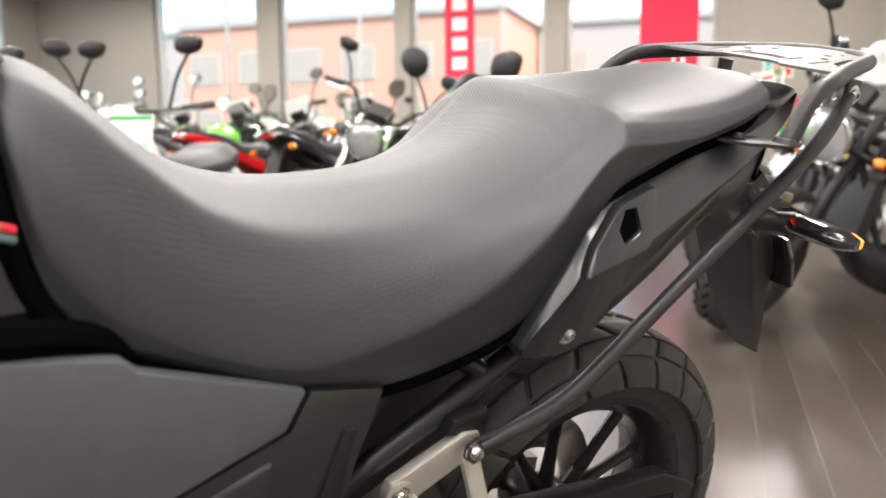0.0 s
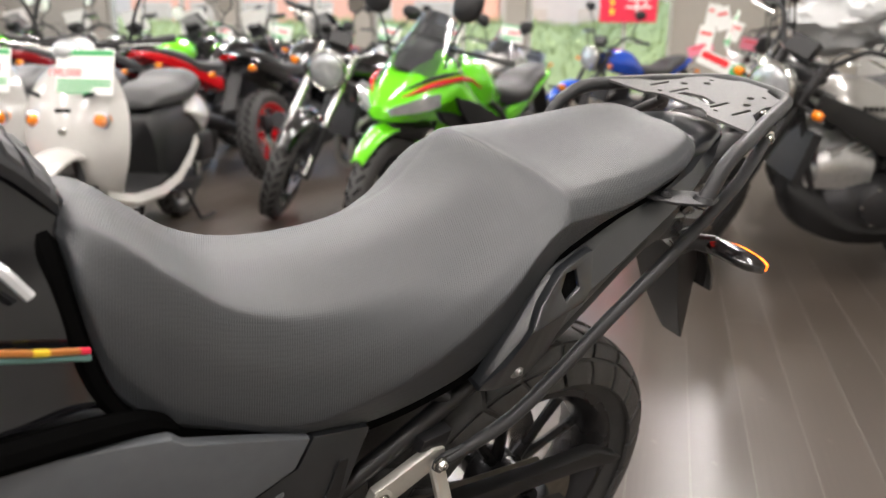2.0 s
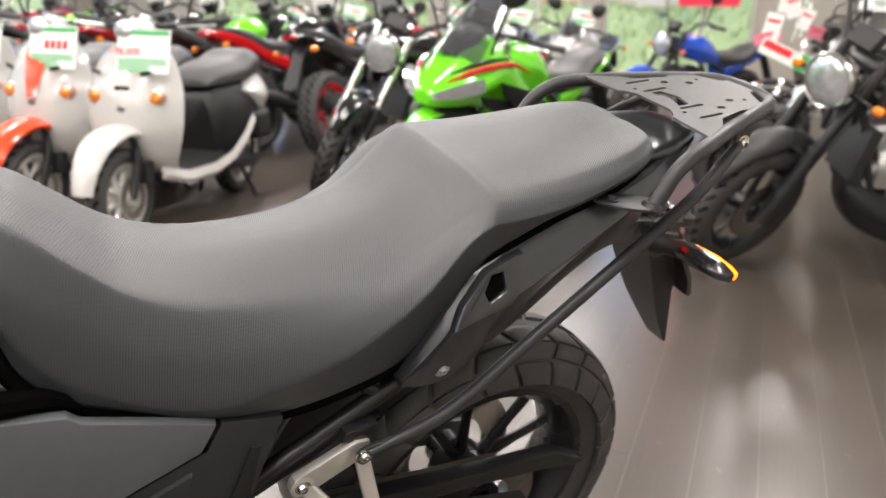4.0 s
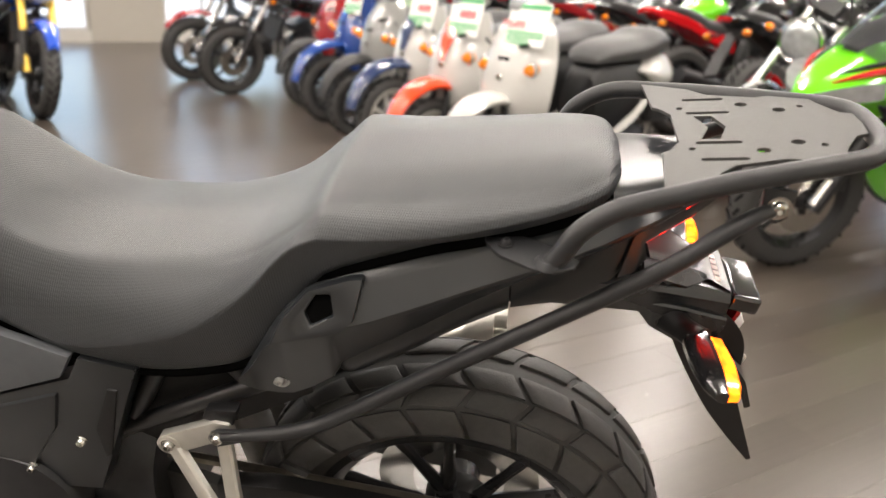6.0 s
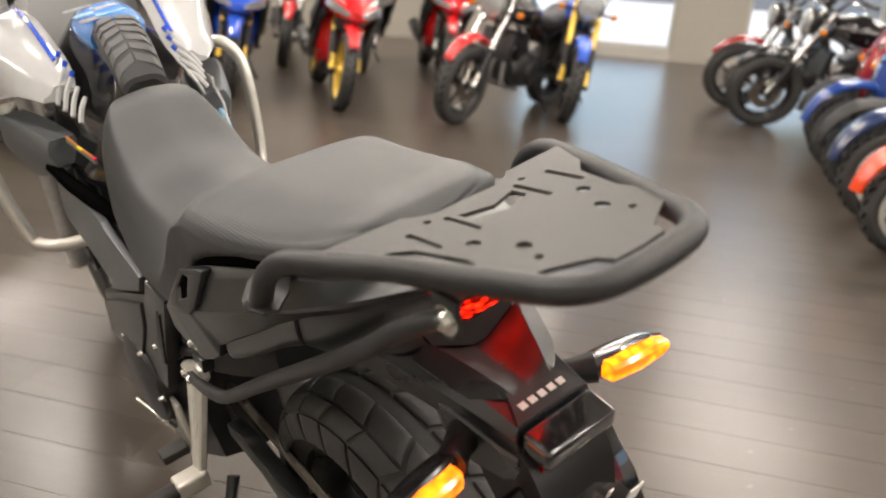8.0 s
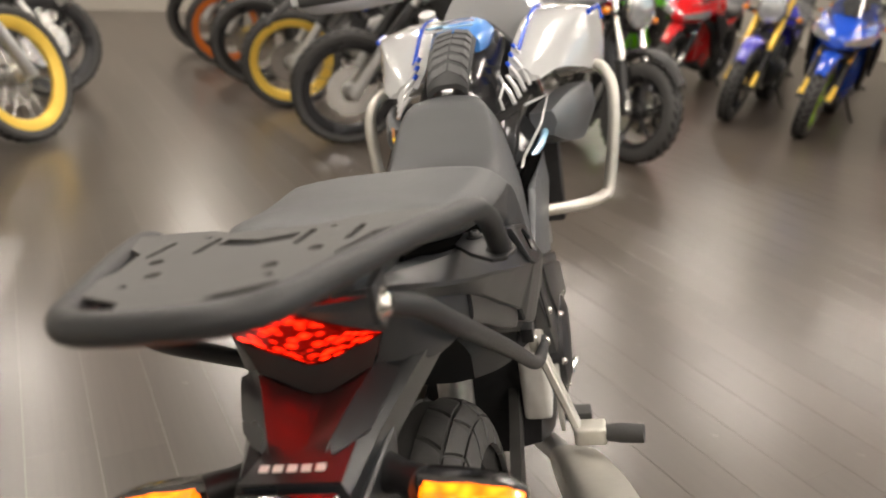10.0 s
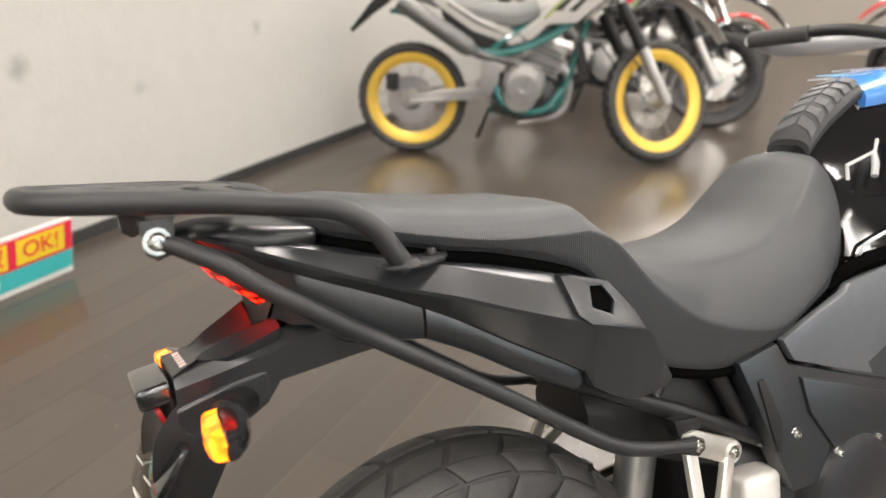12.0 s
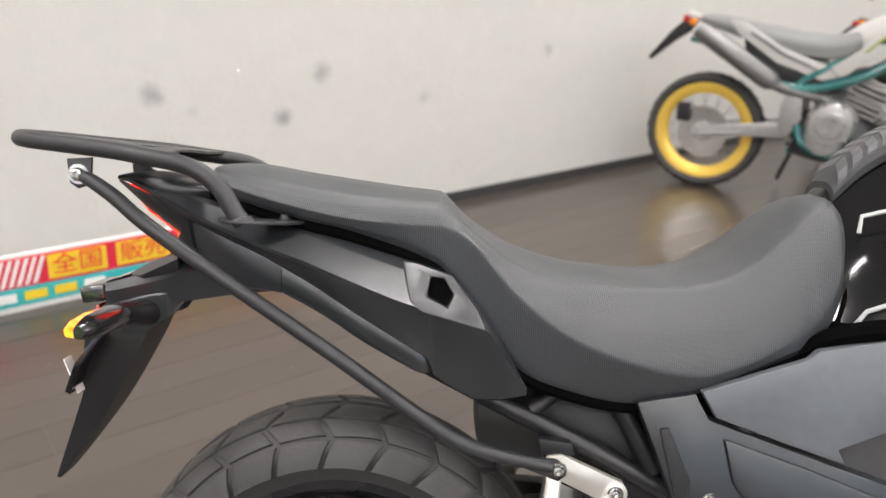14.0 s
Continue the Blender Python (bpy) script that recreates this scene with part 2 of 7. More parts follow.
def slab(outline, y0, y1, bevel=0.0, bm=None, holes=()):
    """A plate cut from an outline in x and z, between two y; corners rounded by bevel."""
    bm2 = bmesh.new()
    edges = []
    for loop in (outline, *holes):
        vs = [bm2.verts.new((x, y0, z)) for x, z in loop]
        edges += [bm2.edges.new((vs[i], vs[(i + 1) % len(vs)])) for i in range(len(vs))]
    bmesh.ops.triangle_fill(bm2, use_beauty=True, use_dissolve=True, edges=edges)
    made = bmesh.ops.extrude_face_region(bm2, geom=bm2.faces[:])
    bmesh.ops.translate(bm2, vec=(0, y1 - y0, 0), verts=[g for g in made["geom"] if isinstance(g, bmesh.types.BMVert)])
    bmesh.ops.recalc_face_normals(bm2, faces=bm2.faces)
    if bevel:
        sharp = [e for e in bm2.edges if len(e.link_faces) == 2 and e.calc_face_angle(0) > 0.9]
        bmesh.ops.bevel(bm2, geom=sharp, offset=bevel, segments=2, affect="EDGES", profile=0.6)
    return join(bm, bm2) if bm else bm2


def bolt(centre, r=0.008, axis="y", h=0.006, seg=14):
    """A button-head screw with a hex socket."""
    s = 1 if h > 0 else -1
    h = abs(h)
    prof = [(0.0, s * h * 0.35), (r * 0.42, s * h * 0.35), (r * 0.46, s * h), (r * 0.7, s * h * 0.95), (r, s * h * 0.35), (r * 1.02, 0), (r * 1.45, 0), (r * 1.45, -s * 0.002)]
    return lathe(prof, axis, seg, centre)


# ---- the showroom ----
U0, U1, V0, V1, CEIL = -9.1, 11.0, -10.6, 2.38, 3.3
RM = room(0, 0)
M["wall"] = material("off_white_wall", (0.48, 0.472, 0.445), 0.75, vary=0.05, grain=14, bump=0.002, fine=40)
M["beige"] = material("beige_wall", (0.33, 0.305, 0.265), 0.8, vary=0.05, grain=12, bump=0.001, fine=60)
M["skirting"] = material("dark_skirting", (0.03, 0.03, 0.03), 0.5)
M["ceiling"] = material("ceiling_board", (0.75, 0.74, 0.71), 0.85, vary=0.04)
M["mullion"] = material("aluminium_mullion", (0.5, 0.48, 0.44), 0.4, metal=0.4)
M["screed"] = material("pale_joint", (0.20, 0.188, 0.17), 0.7)
M["glass"] = clear("window_glass", (0.95, 0.97, 0.96), 0.0, 1.0, 1.1)
M["grass"] = material("grass", (0.20, 0.25, 0.11), 0.9, vary=0.3, grain=6)
M["asphalt"] = material("asphalt", (0.09, 0.09, 0.09), 0.9)
M["orange_wall"] = material("orange_cladding", (0.66, 0.35, 0.25), 0.6, vary=0.1)
M["pale_wall"] = material("pale_render", (0.46, 0.42, 0.38), 0.7)
M["dark_pane"] = material("dark_pane", (0.42, 0.37, 0.31), 0.6)
M["banner_red"] = material("red_banner_cloth", (0.72, 0.02, 0.06), 0.7, vary=0.08)
M["yellow"] = material("yellow_print", (0.85, 0.60, 0.03), 0.5)
M["teal"] = material("teal_print", (0.04, 0.45, 0.45), 0.5)
M["paper"] = material("white_card", (0.8, 0.8, 0.77), 0.5)
M["green_print"] = material("green_print", (0.05, 0.38, 0.12), 0.5)
M["red_print"] = material("red_print", (0.75, 0.03, 0.04), 0.5)
M["tube_light"] = bpy.data.materials.new("lit_diffuser")
M["tube_light"].use_nodes = True
lit = M["tube_light"].node_tree.nodes["Principled BSDF"]
lit.inputs["Base Color"].default_value = (0.8, 0.8, 0.8, 1)
lit.inputs["Emission Color"].default_value = (1.0, 0.965, 0.935, 1)
lit.inputs["Emission Strength"].default_value = 25.0


def plank_wood():
    """Dark brown wood-look vinyl: long grain, scuffs, worn gloss, tone by the board."""
    m = material("dark_plank", (0.064, 0.0515, 0.042), 0.28, vary=0.05, grain=40, island=0.12, spec=0.85)
    n, l = m.node_tree.nodes, m.node_tree.links
    b = n["Principled BSDF"]
    l.remove(b.inputs["Roughness"].links[0])
    b.inputs["Roughness"].default_value = 0.28
    co, mp, no = n.new("ShaderNodeTexCoord"), n.new("ShaderNodeMapping"), n.new("ShaderNodeTexNoise")
    mp.inputs["Scale"].default_value = (0.8, 34, 8)
    no.inputs["Scale"].default_value, no.inputs["Detail"].default_value, no.inputs["Roughness"].default_value = 3.0, 7, 0.65
    l.new(co.outputs["Object"], mp.inputs["Vector"])
    l.new(mp.outputs[0], no.inputs["Vector"])
    mr, hs = n.new("ShaderNodeMapRange"), n.new("ShaderNodeHueSaturation")
    mr.inputs["From Min"].default_value, mr.inputs["From Max"].default_value = 0.1, 0.9
    mr.inputs["To Min"].default_value, mr.inputs["To Max"].default_value = 0.78, 1.22
    l.new(no.outputs["Fac"], mr.inputs["Value"])
    l.new(mr.outputs[0], hs.inputs["Value"])
    l.new(b.inputs["Base Color"].links[0].from_socket, hs.inputs["Color"])
    l.new(hs.outputs[0], b.inputs["Base Color"])
    # pale scuffs and specks from feet and stands
    sp, sm, mx = n.new("ShaderNodeTexNoise"), n.new("ShaderNodeMapRange"), n.new("ShaderNodeMix")
    sp.inputs["Scale"].default_value, sp.inputs["Detail"].default_value = 17.0, 3
    l.new(co.outputs["Object"], sp.inputs["Vector"])
    sm.inputs["From Min"].default_value, sm.inputs["From Max"].default_value = 0.69, 0.78
    sm.inputs["To Max"].default_value = 0.45
    l.new(sp.outputs["Fac"], sm.inputs["Value"])
    mx.data_type = "RGBA"
    l.new(sm.outputs[0], mx.inputs["Factor"])
    l.new(hs.outputs[0], mx.inputs["A"])
    mx.inputs["B"].default_value = (0.26, 0.24, 0.21, 1)
    l.new(mx.outputs["Result"], b.inputs["Base Color"])
    return m


def wall(name, u0, u1, v0, v1, z0, z1, mat, label, category="wall"):
    bm = box((u1 - u0, v1 - v0, z1 - z0), ((u0 + u1) / 2, (v0 + v1) / 2, (z0 + z1) / 2))
    ob = part(name, bm, mat, None, label, smooth=False)
    ob.matrix_basis = RM
    return tagged(ob, label, category, kind="structure")


floor = wall("floor", U0 - 0.3, U1 + 0.3, V0 - 0.3, V1 + 0.3, -0.2, -0.0012, M["screed"], "dark brown wood-look plank floor with pale joints", "floor")
wall("wall_side", U0 - 0.3, U1 + 0.3, V1, V1 + 0.2, 0.0, CEIL, M["wall"], "off-white painted side wall with soft dark spots")
wall("baseboard", U0, U1, V1 - 0.012, V1 - 0.001, 0.0, 0.055, M["skirting"], "black skirting strip along the white wall", "baseboard")
wall("wall_east", U1, U1 + 0.2, V0, V1, 0.0, CEIL, M["beige"], "plain beige end wall")
wall("ceiling", U0 - 0.3, U1 + 0.3, V0 - 0.3, V1 + 0.2, CEIL, CEIL + 0.15, M["ceiling"], "plain white ceiling", "ceiling")
# window wall along u = U0: solid ends, low sill, piers between the bays
wall("wall_west_end", U0 - 0.25, U0, 0.22, V1, 0.0, CEIL, M["beige"], "beige wall beside the shop windows")
wall("wall_west_corner", U0 - 0.25, U0, V0, -8.2, 0.0, CEIL, M["beige"], "beige wall at the end of the windows")
wall("wall_west_sill", U0 - 0.2, U0, -8.2, 0.22, 0.0, 0.32, M["beige"], "low beige wall under the shop windows")
BAYS = [(-8.2, -6.3), (-5.92, -4.05), (-3.8, -1.9), (-1.62, 0.22)]
for i, (a, b) in enumerate([(-6.3, -5.92), (-4.05, -3.8), (-1.9, -1.62)]):
    wall("pier_%d" % (i + 1), U0 - 0.22, U0 + 0.03, a, b, 0.32, CEIL, M["beige"], "beige pier between two shop windows", "pier")


def window(name, a, b, z0, z1, along, at):
    """A fixed shop window: frame, one mullion and panes. along: the axis the glass runs on."""
    win = thing(name, "large shop window with an aluminium frame", "window", RM, kind="structure")

    def bar(nm, p0, p1, q0, q1, mat, thick):
        c, s = ((p0 + p1) / 2, (q0 + q1) / 2), (p1 - p0, q1 - q0)
        bm = box((thick, s[0], s[1]), (at - 0.1, c[0], c[1])) if along == "v" else box((s[0], thick, s[1]), (c[0], at - 0.1, c[1]))
        return part(nm, bm, mat, win, smooth=False)
    w = 0.045
    for p0, p1 in ((a + 0.003, a + w), (b - w, b - 0.003)):
        bar("window_frame", p0, p1, z0, z1, M["mullion"], 0.07)
    for q0, q1 in ((z0 + 0.003, z0 + w), (z1 - w, z1 - 0.003)):
        bar("window_frame", a + w, b - w, q0, q1, M["mullion"], 0.064)
    mid = a + (b - a) * 0.68
    bar("mullion", mid - 0.02, mid + 0.02, z0 + w, z1 - w, M["mullion"], 0.06)
    for p0, p1 in ((a + w, mid - 0.02), (mid + 0.02, b - w)):
        g = bar("pane", p0, p1, z0 + w, z1 - w, M["glass"], 0.008)
        g.visible_shadow = False
    return win


for i, (a, b) in enumerate(BAYS):
    window("window_%d" % (i + 1), a, b, 0.32, CEIL, "v", U0)
# front wall along v = V0
FRONT = [(-8.5, -6.2), (-5.8, -3.6), (-3.2, -1.5), (-0.55, 1.6)]
edges = [U0 - 0.25] + [e for pair in FRONT for e in pair] + [U1]
for i in range(0, len(edges), 2):
    wall("pier_front_%d" % (i // 2 + 1), edges[i], edges[i + 1], V0 - 0.22, V0, 0.0, CEIL, M["beige"], "beige pier of the shop front", "pier")
wall("door_header", -1.5, -0.55, V0 - 0.2, V0, 2.3, CEIL, M["beige"], "beige panel over the glass door")
for i, (a, b) in enumerate(FRONT):
    wall("sill_front_%d" % (i + 1), a, b, V0 - 0.2, V0, 0.0, 0.14, M["mullion"], "low sill of the shop front", "sill")
    window("window_%d" % (i + 5), a, b, 0.14, CEIL, "u", V0)
window("door_1", -1.5, -0.55, 0.02, 2.3, "u", V0)["label"] = "glass entrance door with an aluminium frame"

# long tube lights under the ceiling, in rows
for v in (0.9, -1.4, -3.7, -6.0, -8.4):
    for u in (-7.2, -4.4, -1.6, 1.2, 4.0, 6.8, 9.4):
        lamp = thing("ceiling_light", "white ceiling batten with a lit diffuser strip", "ceiling light", room(u, v, CEIL), "ceiling lights")
        part("body", box((1.30, 0.20, 0.05), (0, 0, -0.026), 0.006), M["ceiling"], lamp)
        bm = bmesh.new()
        bm.faces.new([bm.verts.new((x * 0.62, y * 0.075, -0.0525)) for x, y in ((-1, -1), (-1, 1), (1, 1), (1, -1))])
        part("diffuser", bm, M["tube_light"], lamp, "lit white diffuser strip", smooth=False)

# soft grey spots in the white wall's colour: place along the wall, height, radius
def spotted(m, spots):
    n, l = m.node_tree.nodes, m.node_tree.links
    b = n["Principled BSDF"]
    co, wob, mix = n.new("ShaderNodeTexCoord"), n.new("ShaderNodeTexNoise"), n.new("ShaderNodeVectorMath")
    wob.inputs["Scale"].default_value = 14
    l.new(co.outputs["Object"], wob.inputs["Vector"])
    mix.operation = "MULTIPLY_ADD"
    mix.inputs[1].default_value = (0.05, 0, 0.05)
    l.new(wob.outputs["Color"], mix.inputs[0])
    l.new(co.outputs["Object"], mix.inputs[2])
    last = b.inputs["Base Color"].links[0].from_socket
    for u, z, r, deep in spots:
        d, mr, hs = n.new("ShaderNodeVectorMath"), n.new("ShaderNodeMapRange"), n.new("ShaderNodeHueSaturation")
        d.operation = "DISTANCE"
        d.inputs[1].default_value = (u + 0.025, V1, z + 0.025)
        l.new(mix.outputs[0], d.inputs[0])
        mr.interpolation_type = "SMOOTHSTEP"
        mr.inputs["From Max"].default_value = r
        mr.inputs["To Min"].default_value, mr.inputs["To Max"].default_value = 1 - deep, 1.0
        l.new(d.outputs["Value"], mr.inputs["Value"])
        l.new(mr.outputs[0], hs.inputs["Value"])
        l.new(last, hs.inputs["Color"])
        last = hs.outputs[0]
    l.new(last, b.inputs["Base Color"])


spotted(M["wall"], ((0.55, 0.70, 0.07, 0.4), (1.31, 0.735, 0.07, 0.35), (1.104, 0.557, 0.065, 0.45), (2.735, 0.776, 0.06, 0.3), (1.88, 0.58, 0.05, 0.2), (0.70, 0.62, 0.04, 0.15), (2.1, 1.3, 0.08, 0.2)))


# banner board that stands against the wall
def text_mesh(body, size, mat, name, parent, m, label="", mirror=False):
    cu = bpy.data.curves.new(name, "FONT")
    cu.body, cu.size, cu.align_x, cu.align_y, cu.extrude = body, size, "CENTER", "CENTER", 0.0008
    tmp = new("tmp", cu)
    me = bpy.data.meshes.new_from_object(tmp.evaluated_get(bpy.context.evaluated_depsgraph_get()))
    bpy.data.objects.remove(tmp)
    bpy.data.curves.remove(cu)
    me.materials.clear()
    me.materials.append(mat)
    ob = new(name, me)
    ob.parent = parent
    ob.matrix_basis = m @ (Matrix.Diagonal((-1, 1, 1, 1)) if mirror else Matrix.Identity(4))
    if label:
        ob["label"] = label
    return ob


SIGN_L, SIGN_H = 2.62, 0.23
sign = thing("banner_board", "long red and teal sales board leaning on the wall", "sign board", room(1.22 - SIGN_L / 2, 2.17, 0.0, 180) @ pose(0, 0, 0, -10))
part("board", box((SIGN_L, 0.012, SIGN_H), (0, 0.006, SIGN_H / 2 + 0.004), 0.002), M["paper"], sign, "white board edge", smooth=False)
part("red_field", box((SIGN_L - 0.01, 0.002, 0.118), (0, 0.0145, 0.164)), M["banner_red"], sign, "red upper field", smooth=False)
part("teal_field", box((SIGN_L - 0.01, 0.002, 0.072), (0, 0.0145, 0.066)), M["teal"], sign, "teal lower field", smooth=False)
FACE = pose(0, 0, 0, 90, 0, 180)
for i, word in enumerate(("OK!", "買取", "下取", "販売", "全国")):
    x = -SIGN_L / 2 + 0.14 + i * 0.235
    part("yellow_panel", box((0.2, 0.002, 0.098), (x, 0.0165, 0.165)), M["yellow"], sign, smooth=False)
    text_mesh(word, 0.088, M["red_print"], "lettering", sign, pose(x, 0.0185, 0.165) @ FACE)
for i in range(6):
    x = -0.10 + i * 0.026
    bm = box((0.013, 0.002, 0.105), (x, 0.0165, 0.164))
    for p in bm.verts:
        p.co.x -= (p.co.z - 0.164) * 0.35
    part("white_stripe", bm, M["paper"], sign, smooth=False)
for i in range(5):
    x = 0.19 + i * 0.235
    part("yellow_panel", box((0.2, 0.002, 0.098), (x, 0.0165, 0.165)), M["yellow"], sign, smooth=False)
text_mesh("この車両をもっと詳しく!", 0.05, M["paper"], "lettering", sign, pose(-0.72, 0.0185, 0.066) @ FACE)
for i in range(6):
    part("print_bar", box((0.075, 0.002, 0.036), (-0.28 + i * 0.1, 0.0165, 0.066)), M["yellow"] if i % 3 else M["paper"], sign, smooth=False)

# red hanging banners inside the windows
for v, z0, wide in ((-0.32, 1.25, 0.7), (-3.05, 1.72, 0.42)):
    ban = thing("hanging_banner", "red cloth sale banner with white lettering in the window", "banner", room(U0 + 0.12, v, 0.0, 90), "window banners")
    part("cloth", box((wide, 0.004, CEIL - 0.05 - z0), (0, 0, (z0 + CEIL - 0.05) / 2)), M["banner_red"], ban, smooth=False)
    part("pole", tube([(-wide / 2, 0.0, CEIL - 0.04), (wide / 2, 0, CEIL - 0.04)], 0.012, 8), M["steel"], ban)
    if wide > 0.5:
        text_mesh("年", 0.34, M["paper"], "lettering", ban, pose(0.12, -0.004, z0 + 0.22, 90), mirror=True)
        text_mesh("0", 0.34, M["paper"], "lettering", ban, pose(0.12, -0.004, z0 + 0.56, 90), mirror=True)
        for k in range(4):
            part("print_bar", box((0.05, 0.002, 0.07), (-0.2, -0.004, z0 + 0.13 + 0.11 * k)), M["yellow"], ban, smooth=False)
    else:
        for k in range(4):
            part("print_bar", box((0.2, 0.002, 0.16), (0, -0.004, z0 + 0.2 + 0.26 * k)), M["paper"], ban, smooth=False)

# small printed poster on the beige wall
poster = thing("wall_poster", "small colourful printed notice on the beige wall", "poster", room(U0 + 0.006, 0.95, 1.72, 90))
part("sheet", box((0.34, 0.004, 0.26)), M["paper"], poster, smooth=False)
for i, mt in enumerate(("teal", "red_print", "yellow", "green_print", "grass", "red_print")):
    part("print_field", box((0.09, 0.002, 0.10), (-0.105 + (i % 3) * 0.105, -0.004, 0.058 - (i // 3) * 0.115)), M[mt], poster, smooth=False)

# outside: ground to the horizon, grass, road, buildings
ground = tagged(part("ground", box((900, 900, 0.1), (0, 0, -0.26)), M["asphalt"], None, smooth=False), "grey asphalt ground outside", "ground", kind="structure")
rng_grass = random.Random(5)


def bank_height(u, v):
    """An overgrown bank that rises away from the shop windows."""
    k = min(1.0, max(0.0, (-12.2 - u) / 5.5))
    k = k * k * (3 - 2 * k)
    return -0.14 + k * (1.45 + 0.45 * noise.noise(V(u * 0.35, v * 0.35, 0)) + 0.6 * min(1.0, max(0.0, (v + 2.5) / 3)))


def bank_mesh():
    bm = bmesh.new()
    grid = [[bm.verts.new((-11.5 - i * 0.4, -34 + j * 0.6, bank_height(-11.5 - i * 0.4, -34 + j * 0.6) + 0.05 * rng_grass.random() - (1.9 if i == 24 else 0))) for j in range(101)] for i in range(25)]
    for i in range(24):
        for j in range(100):
            bm.faces.new((grid[i][j], grid[i][j + 1], grid[i + 1][j + 1], grid[i + 1][j]))
    return bm


def blade_mesh():
    bm = bmesh.new()
    for _ in range(9000):
        u, v = rng_grass.uniform(-20.5, -12), rng_grass.uniform(-14, 6)
        z, h, a = bank_height(u, v), rng_grass.uniform(0.08, 0.26), rng_grass.uniform(0, math.pi)
        dx, dy, lx = 0.03 * math.cos(a), 0.03 * math.sin(a), rng_grass.uniform(-0.12, 0.12)
        bm.faces.new([bm.verts.new(p) for p in ((u - dx, v - dy, z - 0.02), (u + dx, v + dy, z - 0.02), (u + lx, v + lx, z + h))])
    return bm


verge = part("grass_verge", bank_mesh(), M["grass"], None)
verge.matrix_basis = RM
tagged(part("grass_blades", blade_mesh(), M["grass"], verge, "long grass blades", smooth=False), kind="stuff")
tagged(verge, "strip of green lawn outside the windows", "lawn", kind="structure")
M["concrete"] = material("pale_concrete", (0.52, 0.51, 0.49), 0.8, vary=0.1, grain=8, bump=0.002, fine=30)
apron = part("pavement", box((44, 26, 0.12), (2, -24.5, -0.17)), M["concrete"], None, smooth=False)
apron.matrix_basis = RM
tagged(apron, "pale concrete forecourt before the shop front", "pavement", kind="structure")


def building(u, v, w, d, h, mat, label, rows, cols):
    b = thing("building", label, "building", room(u, v, -0.2))
    part("wall", box((d, w, h), (0, 0, h / 2)), mat, b, smooth=False)
    part("roof", box((d + 0.4, w + 0.4, 0.3), (0, 0, h + 0.15)), M["mullion"], b, smooth=False)
    for r in range(rows):
        for c in range(cols):
            y = -w / 2 + (c + 0.5) * w / cols
            z = 1.2 + r * (h - 1.2) / rows
            win = part("window", box((0.1, w / cols * 0.62, 1.5), (d / 2, y, z + 0.75)), M["mullion"], b, smooth=False)
            part("pane", box((0.04, w / cols * 0.56, 1.36), (d / 2 + 0.05, y, z + 0.75)), M["dark_pane"], win, smooth=False)


building(-34, -16, 16, 8, 6.5, M["orange_wall"], "orange two-storey shop across the road", 2, 6)
building(-40, -0.4, 15, 8, 6.6, M["pale_wall"], "pale two-storey building across the road", 2, 5)
building(-44, -38, 18, 8, 8.0, M["pale_wall"], "pale grey building across the road", 2, 6)

# ---- the adventure motorcycle in the middle, leaning on its side stand ----
LEAN = pose(0, 0, 0.03, -13)
bike = thing("motorcycle", "dark grey adventure motorcycle with white cowls and black rear rack", "motorcycle", LEAN)
AX = (0.01, 0.0, 0.28)        # rear axle


def both(name, build, mat, parent, label="", smooth=True, angle=38):
    """The same part on the left and, mirrored, on the right."""
    obs = []
    for s in (1, -1):
        bm = build()
        if s < 0:
            bmesh.ops.scale(bm, vec=(1, -1, 1), verts=bm.verts)
        obs.append(part(name, bm, mat, parent, label, smooth, None, angle))
    return obs


# seat: x, top z, edge half-width and z, widest half-width and its z, bottom half-width and z
SEAT = [(-0.158, 0.914, 0.030, 0.910, 0.048, 0.906, 0.045, 0.896), (-0.142, 0.926, 0.076, 0.916, 0.090, 0.906, 0.085, 0.888), (-0.10, 0.927, 0.104, 0.905, 0.114, 0.893, 0.106, 0.876),
        (-0.04, 0.917, 0.119, 0.892, 0.128, 0.878, 0.119, 0.860), (0.03, 0.907, 0.127, 0.882, 0.139, 0.864, 0.129, 0.846), (0.10, 0.897, 0.130, 0.879, 0.147, 0.859, 0.139, 0.825),
        (0.134, 0.893, 0.130, 0.879, 0.149, 0.858, 0.142, 0.811), (0.152, 0.888, 0.128, 0.875, 0.150, 0.856, 0.143, 0.798), (0.185, 0.856, 0.119, 0.846, 0.154, 0.838, 0.144, 0.755), (0.24, 0.822, 0.110, 0.805, 0.158, 0.775, 0.143, 0.680),
        (0.31, 0.800, 0.104, 0.782, 0.157, 0.722, 0.139, 0.648), (0.39, 0.790, 0.101, 0.773, 0.153, 0.690, 0.134, 0.632), (0.47, 0.790, 0.100, 0.776, 0.146, 0.675, 0.134, 0.645),
        (0.535, 0.808, 0.096, 0.798, 0.138, 0.692, 0.131, 0.671), (0.59, 0.850, 0.089, 0.840, 0.130, 0.720, 0.127, 0.693), (0.612, 0.869, 0.083, 0.859, 0.124, 0.733, 0.122, 0.702),
        (0.630, 0.884, 0.077, 0.873, 0.118, 0.752, 0.117, 0.717), (0.648, 0.893, 0.069, 0.882, 0.110, 0.776, 0.109, 0.738), (0.660, 0.896, 0.059, 0.885, 0.099, 0.812, 0.099, 0.775), (0.668, 0.893, 0.045, 0.883, 0.080, 0.846, 0.080, 0.822), (0.673, 0.884, 0.03, 0.877, 0.05, 0.863, 0.05, 0.85)]


